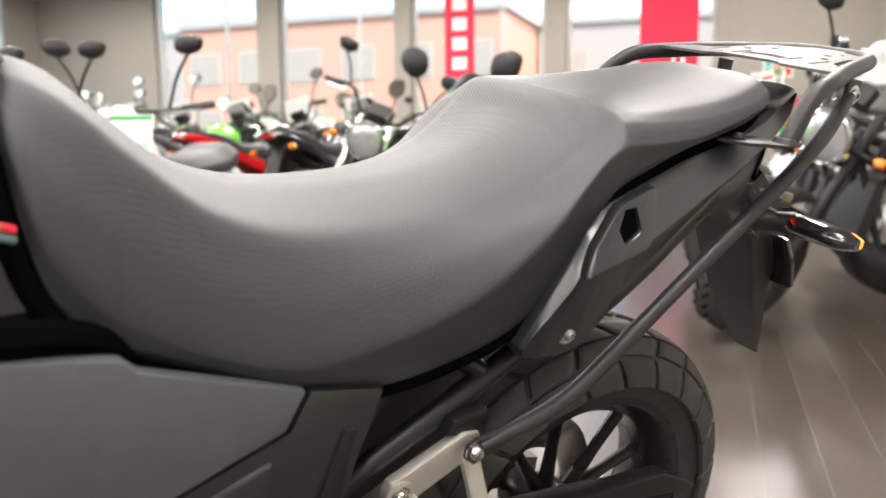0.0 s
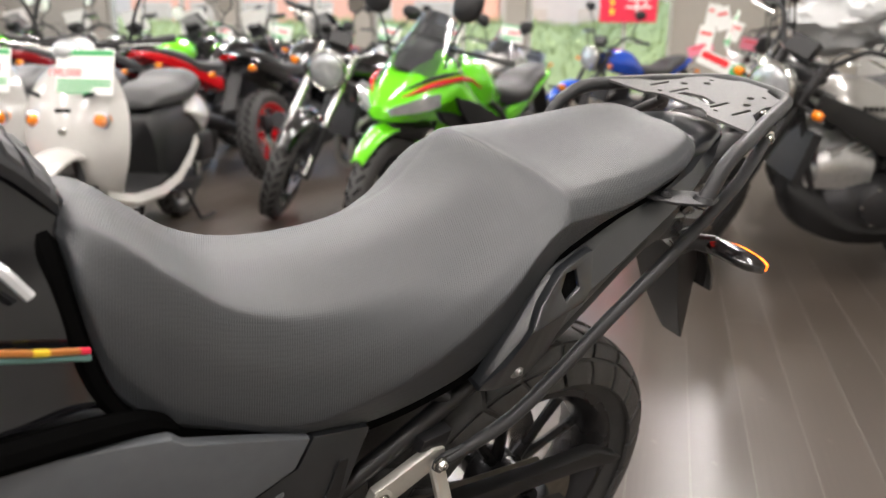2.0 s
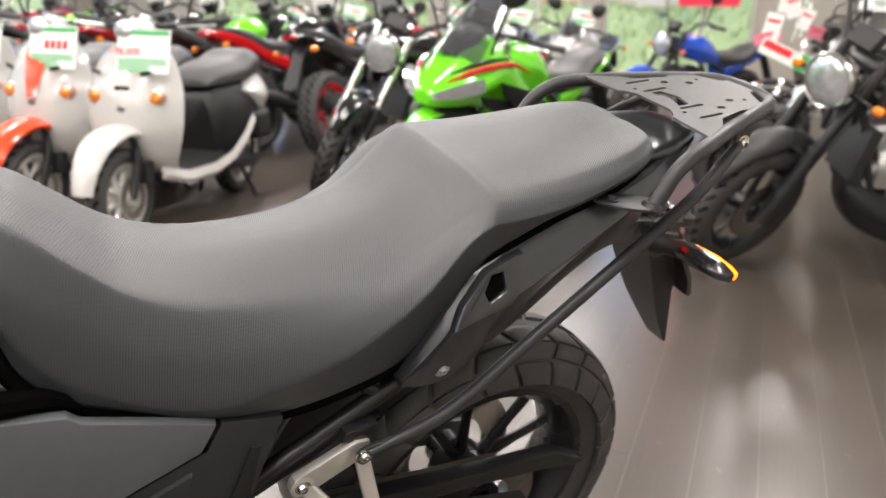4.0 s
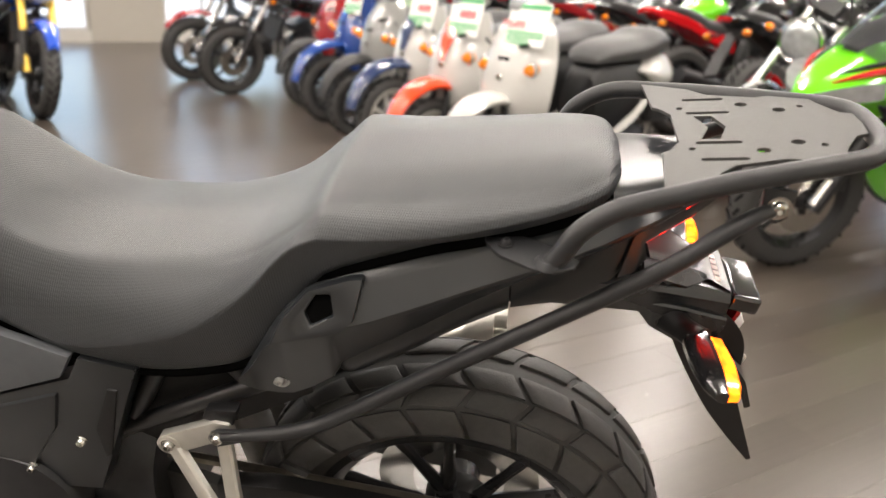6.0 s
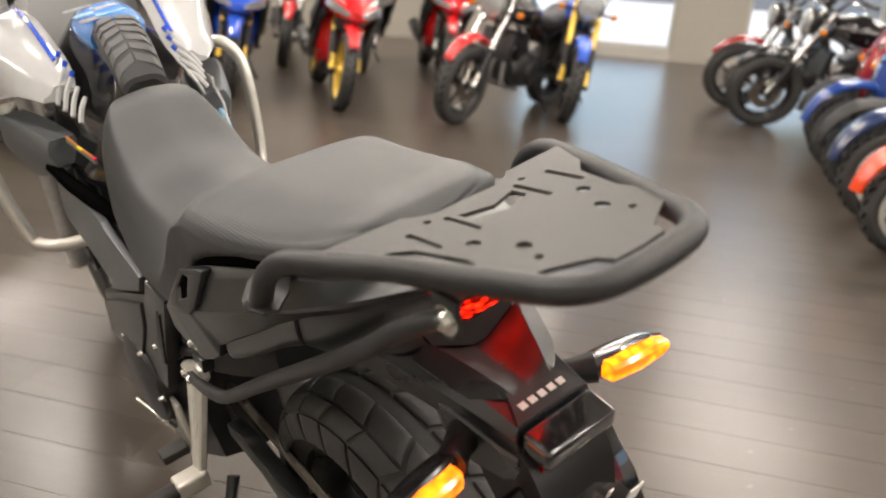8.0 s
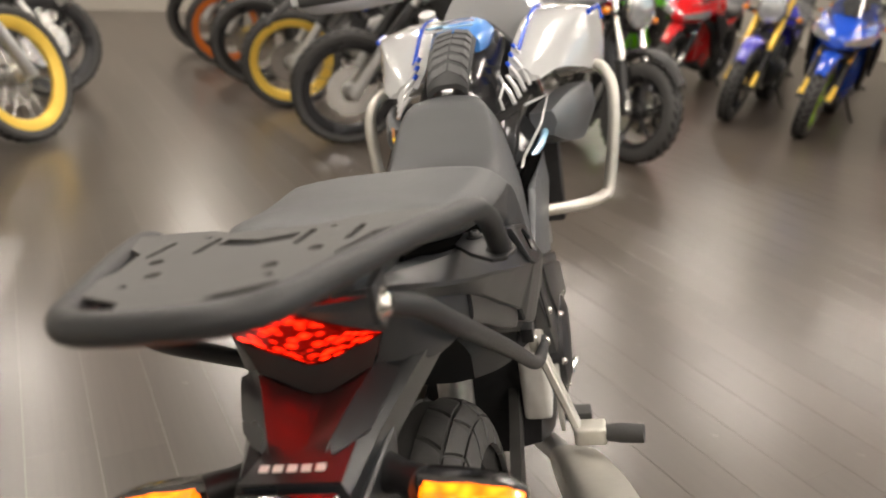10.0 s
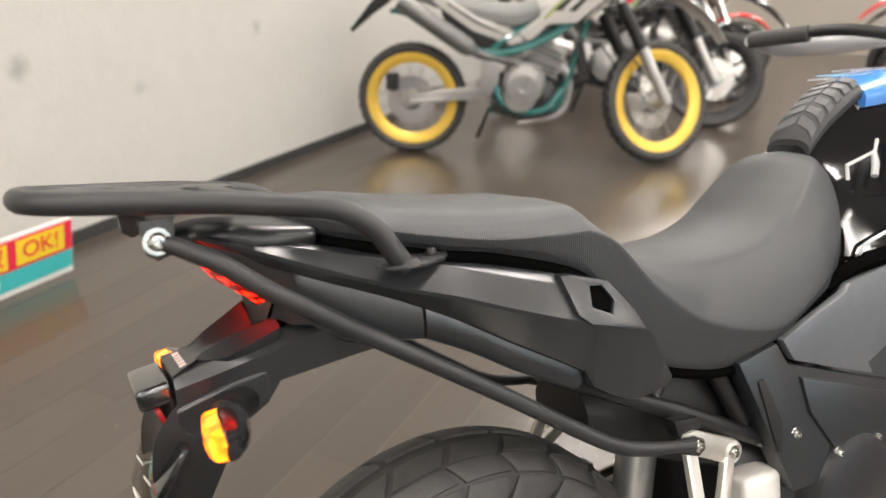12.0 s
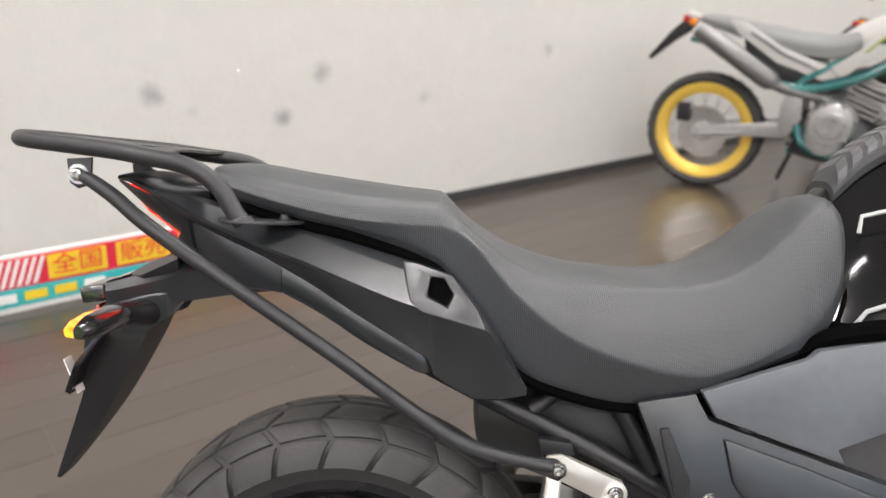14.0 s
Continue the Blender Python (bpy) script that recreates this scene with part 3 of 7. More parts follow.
def seat_mesh():
    rings = []
    for x, zt, we, ze, ws, zs, wb, zb in table(SEAT, 6):
        e, r, b = Vector((we, ze)), Vector((ws, zs)), Vector((wb, zb))
        n = Vector((e.y - r.y, r.x - e.x)).normalized() * 0.003
        k = min(max((x - 0.16) / 0.1, 0.25), 1.0)
        f = min(max((0.19 - x) / 0.06, 0.0), 1.0)
        half = [(0, zt - 0.003 * f), (we * 0.45, zt * 0.72 + ze * 0.28 + (zt - ze) * 0.16 * f), (we * 0.88, zt * 0.16 + ze * 0.84 + 0.002 + (zt - ze) * 0.22 * f), e, e.lerp(r, 0.15) + n * 1.3 * k, e.lerp(r, 0.5) + n * 2.6 * k, e.lerp(r, 0.86) + n * 1.2 * k, r, r.lerp(b, 0.2), r.lerp(b, 0.6), b + Vector((0.001, 0.010)), b - Vector((0.006, 0.0))]
        rings.append(chaikin([V(x, y, z) for y, z in half] + [V(x, -y, z) for y, z in half[:0:-1]], 2, True, 0.2))
    return loft(rings)


seat = part("seat", seat_mesh(), M["seat"], bike, "dark grey grained vinyl two-level seat")


# strip along the seat's lower edge, paints the dark gap above the covers
def seat_gap_line():
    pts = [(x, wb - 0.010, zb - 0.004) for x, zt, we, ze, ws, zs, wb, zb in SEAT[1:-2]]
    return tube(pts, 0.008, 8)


# near-black without sheen: the shade of gaps and recesses put into the colour
M["void"] = material("shade_black", (0.003, 0.003, 0.003), 1.0, vary=0.0, spec=0.0)
both("seat_base_edge", seat_gap_line, M["void"], seat, "near-black strip that paints the shaded gap under the seat")

both("seat_gap_seal", lambda: tube([(0.588, 0.121, 0.690), (0.612, 0.117, 0.699), (0.634, 0.112, 0.714), (0.654, 0.104, 0.736), (0.668, 0.094, 0.776), (0.678, 0.074, 0.826), (0.684, 0.046, 0.866), (0.686, 0.0, 0.878)], [0.004, 0.006, 0.008, 0.010, 0.011, 0.011, 0.011, 0.011], 8), M["void"], seat, "black gap seal between seat and tank")

# side covers: x, top z, top y, crease z, crease y, low z, low y
COVER = [(-0.262, 0.905, 0.045, 0.902, 0.052, 0.897, 0.046), (-0.20, 0.898, 0.070, 0.878, 0.088, 0.866, 0.080), (-0.14, 0.884, 0.094, 0.852, 0.110, 0.840, 0.101), (-0.075, 0.868, 0.108, 0.827, 0.128, 0.813, 0.117),
         (-0.02, 0.857, 0.115, 0.809, 0.141, 0.784, 0.126), (0.04, 0.841, 0.125, 0.786, 0.153, 0.747, 0.135), (0.09, 0.826, 0.135, 0.768, 0.163, 0.718, 0.143), (0.130, 0.813, 0.143, 0.756, 0.170, 0.694, 0.149),
         (0.140, 0.809, 0.144, 0.753, 0.1715, 0.673, 0.151), (0.165, 0.798, 0.149, 0.747, 0.175, 0.657, 0.155), (0.188, 0.772, 0.155, 0.741, 0.178, 0.647, 0.158), (0.205, 0.748, 0.158, 0.732, 0.178, 0.646, 0.159),
         (0.230, 0.705, 0.158, 0.690, 0.172, 0.648, 0.160), (0.252, 0.665, 0.156, 0.662, 0.161, 0.652, 0.158)]


def cover_mesh():
    rings = []
    for x, zt, yt, zc, yc, zl, yl in (np.array(a) * (1 - k / 5) + np.array(b) * (k / 5) for a, b in zip(COVER, COVER[1:] + COVER[-1:]) for k in range(5 if a is not b else 1)):
        zt -= 0.005 if x < 0.18 else 0.003
        k = min(max((zt - zl) / 0.09, 0.1), 1.0)
        rings.append([V(x, yt - 0.035, zt - 0.004), V(x, yt - 0.005, zt), V(x, yt - 0.002, zt - 0.0015), V(x, yt + 0.009 * k, zt - 0.012 * k), V(x, yt + 0.0105 * k, zt - 0.0145 * k), V(x, yc, zc + 0.0025), V(x, yc - 0.0005, zc - 0.002), V(x, yl, zl + 0.002), V(x, yl - 0.003, zl), V(x, yl - 0.04, zl + 0.006)])
    return loft(rings)


covers = both("side_cover", cover_mesh, M["cover"], bike, "dark grey plastic tail side cover", angle=19)


def facet(p):
    """The upper facet of the side cover at x and z."""
    row = np.array(COVER)
    zt, yt, zc, yc = [np.interp(p.x, row[:, 0], row[:, k]) for k in (1, 2, 3, 4)]
    k = (zt - 0.0145 - p.z) / max(zt - 0.0145 - zc, 0.01)
    return yt + 0.0105 + (yc - yt - 0.0105) * min(max(k, -0.2), 1.1)


def grip_frame():
    # raised pentagon with a six-sided opening
    out = [(0.100, 0.815), (0.114, 0.814), (0.159, 0.800), (0.190, 0.762), (0.202, 0.736), (0.123, 0.758), (0.109, 0.771)]
    hole = [(0.130, 0.776), (0.134, 0.798), (0.150, 0.796), (0.161, 0.778), (0.154, 0.764)]
    bm = slab(out, -0.006, 0.0075, 0.0028, holes=[hole])
    for p in bm.verts:
        p.co.y += facet(p.co)
    return bm


# shallow plate painted near-black for the shade of a deep opening
def grip_well():
    bm = slab([(0.126, 0.774), (0.131, 0.801), (0.152, 0.799), (0.165, 0.778), (0.156, 0.760)], -0.004, 0.0022)
    for p in bm.verts:
        p.co.y += facet(p.co)
    return bm


for c, s in zip(covers, (1, -1)):
    for nm, fn, mt in (("grip_frame", grip_frame, M["cover"]), ("grip_well", grip_well, M["void"])):
        bm = fn()
        bmesh.ops.scale(bm, vec=(1, s, 1), verts=bm.verts)
        part(nm, bm, mt, c, "near-black plate that paints the shade of the grab recess" if nm == "grip_well" else "")
    bm = lathe([(0, 0.003), (0.0085, 0.003), (0.0095, 0.0055), (0.0115, 0.005), (0.0125, 0.0)], "y", 20)
    bmesh.ops.transform(bm, matrix=Matrix.Translation((0.200, 0.158, 0.672)), verts=bm.verts)
    bm = join(bm, bolt((0.200, 0.164, 0.672), 0.006))
    if s > 0:
        part("emblem_bolt", bm, M["engine_silver"], c, "round silver fastener")
    else:
        bm.free()

# dark inner tail under the covers and the seat
TAIL = [(0.30, 0.70, 0.05, 0.69, 0.10, 0.67, 0.09, 0.645), (0.14, 0.79, 0.07, 0.775, 0.125, 0.745, 0.115, 0.680), (0.02, 0.84, 0.08, 0.82, 0.118, 0.79, 0.108, 0.735), (-0.06, 0.86, 0.075, 0.845, 0.108, 0.81, 0.098, 0.764),
        (-0.14, 0.885, 0.065, 0.87, 0.09, 0.83, 0.080, 0.785), (-0.185, 0.897, 0.05, 0.885, 0.070, 0.86, 0.062, 0.838), (-0.245, 0.908, 0.04, 0.903, 0.05, 0.90, 0.046, 0.893)]
tail = part("tail_body", hull(TAIL, 4, 1), M["black"], bike, "black plastic tail underbody")


def pod(rows, bulge):
    """A rounded panel: rows of x, top z, bottom z and side y."""
    rings = []
    for x, zt, zb, y in rows:
        ring = [V(x, y - 0.045, zt), V(x, y - 0.004, zt)]
        ring += [V(x, y - 0.004 + bulge * math.sin(a), zt + (zb - zt) * (1 - math.cos(a)) / 2) for a in np.linspace(0.35, math.pi - 0.35, 7)]
        rings.append(ring + [V(x, y - 0.006, zb), V(x, y - 0.045, zb + 0.006)])
    return loft(rings)


POD = [(-0.0515, 0.812, 0.766, 0.116), (0.0, 0.782, 0.740, 0.1235), (0.05, 0.750, 0.709, 0.131), (0.10, 0.722, 0.683, 0.1385), (0.122, 0.708, 0.673, 0.141), (0.134, 0.698, 0.673, 0.138), (0.141, 0.689, 0.677, 0.131)]
REAR_POD = [(-0.0535, 0.812, 0.766, 0.115), (-0.08, 0.823, 0.769, 0.109), (-0.12, 0.841, 0.772, 0.098), (-0.155, 0.855, 0.788, 0.086), (-0.190, 0.866, 0.832, 0.072)]
both("tail_side_panel", lambda: pod(table(POD, 3), 0.007), M["cover"], tail, "rounded dark grey lower tail panel")
both("tail_side_panel", lambda: pod(table(REAR_POD, 3), 0.004), M["cover"], tail, "rounded dark grey lower tail panel")
part("tail_top", hull([(-0.150, 0.903, 0.075, 0.901, 0.084, 0.893, 0.075, 0.88), (-0.20, 0.909, 0.066, 0.907, 0.074, 0.896, 0.071, 0.872), (-0.245, 0.913, 0.050, 0.911, 0.058, 0.903, 0.052, 0.892), (-0.268, 0.912, 0.037, 0.910, 0.045, 0.905, 0.040, 0.899), (-0.285, 0.909, 0.029, 0.908, 0.034, 0.905, 0.030, 0.902)], 4, 1), M["cover"], tail, "grey tail top cover")

# tail lamp: a lens that slants down and forwards under the tail, with a matte chevron below it
SIDE, APEX, BACK = V(-0.193, 0.064, 0.8355), V(-0.200, 0, 0.811), V(-0.274, 0.027, 0.893)
CHEV_SIDE, CHEV_APEX = V(-0.203, 0.0525, 0.809), V(-0.206, 0, 0.783)


def flip(p):
    return V(p.x, -p.y, p.z)


def tail_lamp():
    low = [SIDE, SIDE.lerp(APEX, 0.5), SIDE.lerp(APEX, 0.88), flip(SIDE).lerp(APEX, 0.88), flip(SIDE).lerp(APEX, 0.5), flip(SIDE)]
    top = [BACK.lerp(flip(BACK), k) for k in np.linspace(0, 1, 6)]
    mid = [a * 0.5 + b * 0.5 + V(-0.005, 0, -0.004) for a, b in zip(low, top)]
    return loft([[p + V(0.02, 0, 0.006) for p in low], low, mid, top, [p + V(0.01, 0, 0.008) for p in top]], None, False, False)


def chevron():
    low = [SIDE, SIDE.lerp(APEX, 0.88), flip(SIDE).lerp(APEX, 0.88), flip(SIDE)]
    rim = [CHEV_SIDE, CHEV_SIDE.lerp(CHEV_APEX, 0.84), flip(CHEV_SIDE).lerp(CHEV_APEX, 0.84), flip(CHEV_SIDE)]
    return loft([[p + V(0.02, 0, 0.003) for p in low], [p + V(-0.002, 0, -0.001) for p in low], rim, [p + V(0.03, 0, -0.003) for p in rim]], None, False, False)


def lamp_cheek():
    inner = [CHEV_SIDE + V(0.004, 0.002, 0), SIDE, SIDE.lerp(BACK, 0.5) + V(-0.004, 0.004, 0), BACK, BACK + V(-0.008, 0, 0.008)]
    outer = [V(-0.166, 0.084, 0.800), V(-0.180, 0.082, 0.862), V(-0.232, 0.066, 0.885), V(-0.272, 0.038, 0.899), V(-0.282, 0.029, 0.903)]
    return loft([inner, [a.lerp(b, 0.55) + V(-0.002, 0.004, -0.002) for a, b in zip(inner, outer)], outer], None, False, False)


M["chevron"] = material("matte_grey_plastic", (0.012, 0.0115, 0.011), 0.55, bump=0.0002, fine=900, spec=0.4)
both("lamp_cheek", lamp_cheek, M["cover"], tail, angle=60)
part("lamp_rim", chevron(), M["chevron"], tail, "matte grey chevron rim under the tail lamp", angle=25)
part("tail_lamp", tail_lamp(), M["tail_glow"], bike, "lit red V-shaped tail lamp", angle=60)

# rear fender: x, centre z, tongue edge half-width and z, shoulder half-width and z, bottom half-width and z
FENDER = [(-0.05, 0.790, 0.080, 0.800, 0.104, 0.790, 0.098, 0.768), (-0.11, 0.795, 0.078, 0.808, 0.096, 0.795, 0.086, 0.760), (-0.165, 0.790, 0.066, 0.804, 0.083, 0.790, 0.073, 0.750), (-0.205, 0.785, 0.054, 0.791, 0.070, 0.778, 0.063, 0.742),
          (-0.235, 0.779, 0.050, 0.782, 0.061, 0.769, 0.056, 0.734), (-0.27, 0.7715, 0.0465, 0.7725, 0.053, 0.760, 0.050, 0.730), (-0.302, 0.764, 0.044, 0.764, 0.0475, 0.753, 0.045, 0.736)]


def fender_top():
    rings = []
    for x, zc, we, ze, ws, zs, wb, zb in table(FENDER, 3):
        half = [(0, zc), (we * 0.55, zc * 0.9 + ze * 0.1), (we * 0.97, ze), (we, ze - 0.0015), (ws, zs), (ws - 0.001, zs - 0.004), (wb, zb), (wb * 0.7, zb)]
        rings.append([V(x, y, z) for y, z in half] + [V(x, -y, z) for y, z in half[:0:-1]])
    return loft(rings)


M["semi"] = material("satin_black_plastic", (0.010, 0.010, 0.011), 0.17, bump=0.00005, fine=900, coat=0.6, spec=1.0)
fender = part("rear_fender", fender_top(), M["cover"], bike, "dark grey plastic rear fender", angle=20)


def tongue():
    rows = [(-0.2045, 0.0525, 0.8085, 0.7835), (-0.222, 0.0440, 0.8010, 0.7805), (-0.248, 0.0345, 0.7895, 0.7765), (-0.266, 0.0275, 0.7805, 0.7745), (-0.277, 0.0300, 0.7740, 0.7728), (-0.3015, 0.0425, 0.7665, 0.7665)]
    strip = [[V(x, y * k, zc + (ze - zc) * abs(k) ** 1.3) for k in np.linspace(-1, 1, 9)] for x, y, ze, zc in table(rows, 3)]
    return loft([[p - V(0, 0, 0.004) for p in strip[0]]] + strip + [[p - V(0, 0, 0.004) for p in strip[-1]]], None, False, False)


M["tongue"] = material("satin_black_tongue", (0.010, 0.010, 0.011), 0.34, bump=0.00005, fine=900, spec=1.0)
part("fender_tongue", tongue(), M["tongue"], fender, "satin black tongue that mirrors the tail lamp")


def fender_fin():
    rows = [(-0.196, (0.0535, 0.811), (0.074, 0.802), (0.060, 0.780)), (-0.222, (0.0435, 0.801), (0.066, 0.790), (0.055, 0.772)), (-0.248, (0.034, 0.790), (0.0565, 0.778), (0.048, 0.766)), (-0.266, (0.027, 0.781), (0.041, 0.7745), (0.036, 0.766)), (-0.276, (0.0235, 0.7745), (0.0255, 0.7735), (0.0245, 0.768))]
    return loft([[V(x, y, z) for y, z in tri] for x, *tri in rows])


both("fender_fin", fender_fin, M["cover"], fender, "matte grey side fin", angle=25)
for i in range(5):
    letter = box((0.0070, 0.0078, 0.0008), (0, 0.0236 - i * 0.0118, 0))
    part("letter_bar", letter, M["letter"], fender, "pale maker's lettering" if i == 0 else "", smooth=False, m=Matrix.Translation((-0.2885, 0, 0.7706)) @ pose(0, 0, 0, 0, -14.5, 0))
part("plate_lamp", box((0.035, 0.086, 0.023), (0, 0, 0), 0.006, seg=3), M["semi"], fender, "glossy black number-plate lamp box", m=Matrix.Translation((-0.3205, 0, 0.7485)) @ pose(0, 0, 0, 0, -9))
part("reflector", box((0.006, 0.066, 0.034), (0, 0, 0), 0.002), M["red_lens"], fender, "red reflector under the lamp box", m=Matrix.Translation((-0.314, 0, 0.716)) @ pose(0, 0, 0, 0, -20))


def stalk_mount():
    """Raised box on the fender's flank that carries the indicator."""
    rows = [(-0.196, 0.060, 0.756, 0.744), (-0.215, 0.064, 0.757, 0.722), (-0.250, 0.060, 0.750, 0.700), (-0.285, 0.054, 0.739, 0.700), (-0.303, 0.048, 0.732, 0.708)]
    return loft([[V(x, y - 0.03, zt), V(x, y - 0.002, zt), V(x, y, zt - 0.003), V(x, y - 0.002, zb), V(x, y - 0.03, zb)] for x, y, zt, zb in rows])


both("stalk_mount", stalk_mount, M["cover"], fender, "raised satin black indicator mount", angle=20)


def bracket_mesh():
    rings = []
    for x, z, w, d in table([(-0.205, 0.748, 0.050, 0.06), (-0.238, 0.712, 0.050, 0.072), (-0.258, 0.674, 0.050, 0.074), (-0.292, 0.612, 0.044, 0.046), (-0.316, 0.573, 0.038, 0.036), (-0.350, 0.526, 0.030, 0.022), (-0.386, 0.480, 0.022, 0.006)], 4):
        rings.append([V(x, w, z), V(x - d * 0.5, w * 0.97, z + d * 0.13), V(x - d, w * 0.9, z + d * 0.25), V(x - d * 0.9, w * 0.5, z + d * 0.2), V(x - d * 0.9, -w * 0.5, z + d * 0.2), V(x - d, -w * 0.9, z + d * 0.25), V(x - d * 0.5, -w * 0.97, z + d * 0.13), V(x, -w, z)])
    return loft(rings)


bracket = part("mudguard_flap", bracket_mesh(), M["black"], fender, "black plastic splash guard and plate bracket", angle=25)
part("plate_bracket", slab([(-0.306, 0.70), (-0.336, 0.66), (-0.350, 0.622), (-0.343, 0.618), (-0.328, 0.655), (-0.298, 0.697)], -0.072, 0.072, 0.0015), M["gloss"], fender, "black number-plate bracket")
part("paper_label", box((0.0015, 0.020, 0.050), (0, 0, 0)), M["paper"], fender, "folded white paper label", smooth=False, m=Matrix.Translation((-0.3455, -0.052, 0.640)) @ pose(0, 0, 0, 0, -20))
both("bracket_slot", lambda: box((0.002, 0.007, 0.024), (0, 0, 0), 0.0008, m=Matrix.Translation((-0.3375, 0.030, 0.655)) @ pose(0, 0, 0, 0, -22)), M["letter"], fender, "pale slot in the plate bracket")


def indicator(s):
    ind = part("indicator", tube([(-0.235, s * 0.045, 0.728), (-0.252, s * 0.075, 0.731), (-0.266, s * 0.095, 0.733)], [0.020, 0.014, 0.016], 12), M["black"], fender, "black indicator stalk")
    rings = []
    for y, x, z, w, h in table([(0.086, -0.262, 0.733, 0.016, 0.013), (0.105, -0.266, 0.732, 0.022, 0.016), (0.135, -0.270, 0.731, 0.022, 0.016), (0.162, -0.274, 0.730, 0.018, 0.014), (0.180, -0.278, 0.729, 0.009, 0.008)], 3):
        rings.append(chaikin([V(x - w * 0.55, s * y, z + h), V(x + w * 0.5, s * y, z + h * 0.85), V(x + w, s * y, z), V(x + w * 0.5, s * y, z - h * 0.85), V(x - w * 0.55, s * y, z - h)], 1))
    part("housing", loft(rings), M["semi"], ind, "dark indicator housing")
    rings = []
    for y, x, z, w, h in ((0.095, -0.277, 0.732, 0.008, 0.007), (0.099, -0.278, 0.732, 0.011, 0.0115), (0.135, -0.283, 0.731, 0.012, 0.0130), (0.166, -0.286, 0.730, 0.010, 0.0105), (0.178, -0.288, 0.729, 0.006, 0.0065)):
        rings.append([V(x + 0.006, s * y, z + h), V(x + 0.006, s * y, z - h), V(x - w * 0.7, s * y, z - h * 0.85), V(x - w, s * y, z - h * 0.5), V(x - w, s * y, z + h * 0.5), V(x - w * 0.7, s * y, z + h * 0.85)])
    part("lens", loft(rings), M["amber_glow"], ind, "lit amber indicator lens", angle=25)


indicator(1)
indicator(-1)

# rear rack
RAIL = [(-0.088, 0.160, 0.858), (-0.098, 0.160, 0.872), (-0.115, 0.157, 0.899), (-0.142, 0.152, 0.919), (-0.17, 0.146, 0.928), (-0.21, 0.132, 0.934), (-0.25, 0.117, 0.940), (-0.31, 0.096, 0.946), (-0.355, 0.080, 0.950), (-0.385, 0.068, 0.953), (-0.402, 0.050, 0.955), (-0.409, 0.022, 0.956)]
rack = part("rear_rack", tube(RAIL + [(x, -y, z) for x, y, z in RAIL[::-1]], 0.0108, 14, 5), M["rack"], bike, "matte black tubular rear rack")
HALF = [(-0.212, 0.0), (-0.212, 0.036), (-0.203, 0.052), (-0.194, 0.060), (-0.188, 0.137), (-0.230, 0.122), (-0.242, 0.108), (-0.258, 0.092), (-0.308, 0.080), (-0.326, 0.084), (-0.336, 0.086), (-0.362, 0.076), (-0.367, 0.060), (-0.384, 0.030), (-0.396, 0.026), (-0.398, 0.0)]
outline = HALF + [(x, -y) for x, y in HALF[-2:0:-1]]


def slot(x0, x1, y, w):
    r = w / 2
    return [(x0 + r - r * math.cos(a), y - r * math.sin(a)) for a in np.linspace(-math.pi / 2, math.pi / 2, 5)] + [(x1 - r + r * math.cos(a), y + r * math.sin(a)) for a in np.linspace(-math.pi / 2, math.pi / 2, 5)]


def ring_hole(x, y, r, k=1.0):
    return [(x + r * k * math.cos(a), y + r * math.sin(a)) for a in np.linspace(0, 2 * math.pi, 11)[:-1]]


holes = [[(-0.235, 0.030), (-0.254, 0.030), (-0.264, 0.0), (-0.254, -0.030), (-0.235, -0.030), (-0.246, 0.0)]]
for s in (1, -1):
    holes += [slot(-0.274, -0.228, s * 0.039, 0.0065), slot(-0.274, -0.228, s * 0.078, 0.0065), ring_hole(-0.290, s * 0.060, 0.0058, 1.2), ring_hole(-0.326, s * 0.042, 0.0058, 1.2), ring_hole(-0.349, s * 0.050, 0.0036), ring_hole(-0.223, s * 0.053, 0.0036)]
plate = slab(outline, 0.0, 0.0035, holes=holes)
for p in plate.verts:
    x, y, z = p.co
    p.co = (x, z, 0.9405 + (-0.223 - x) * 0.105 + y)
part("rack_plate", plate, M["rack_plate"], rack, "flat black top plate with slots and holes", smooth=False)


def rod():
    return tube([(-0.300, 0.103, 0.909), (-0.285, 0.107, 0.902), (-0.255, 0.117, 0.884), (-0.21, 0.127, 0.849), (-0.117, 0.136, 0.786), (0.02, 0.145, 0.694), (0.13, 0.152, 0.617), (0.172, 0.155, 0.592), (0.205, 0.157, 0.580), (0.245, 0.159, 0.571), (0.287, 0.160, 0.562)], [0.0075, 0.0088, 0.0095] + [0.0095] * 6 + [0.0085, 0.006], 12)


def rod_lug():
    bm = slab([(-0.318, 0.930), (-0.287, 0.932), (-0.289, 0.908), (-0.294, 0.897), (-0.305, 0.893), (-0.315, 0.900)], 0.098, 0.1035, 0.001)
    return bm


def rod_foot():
    return slab([(0.245, 0.577), (0.292, 0.572), (0.303, 0.565), (0.304, 0.553), (0.294, 0.545), (0.245, 0.564)], 0.1555, 0.162, 0.001)


def foot_plate():
    bm = slab([(-0.118, 0.155), (-0.112, 0.168), (-0.095, 0.174), (-0.072, 0.171), (-0.04, 0.150), (-0.025, 0.128), (-0.02, 0.105), (-0.055, 0.108), (-0.095, 0.132)], 0.0, 0.004, 0.001)
    for p in bm.verts:
        x, y, z = p.co
        p.co = (x, z, 0.858 + y - (x + 0.088) * 0.05)
    return bm


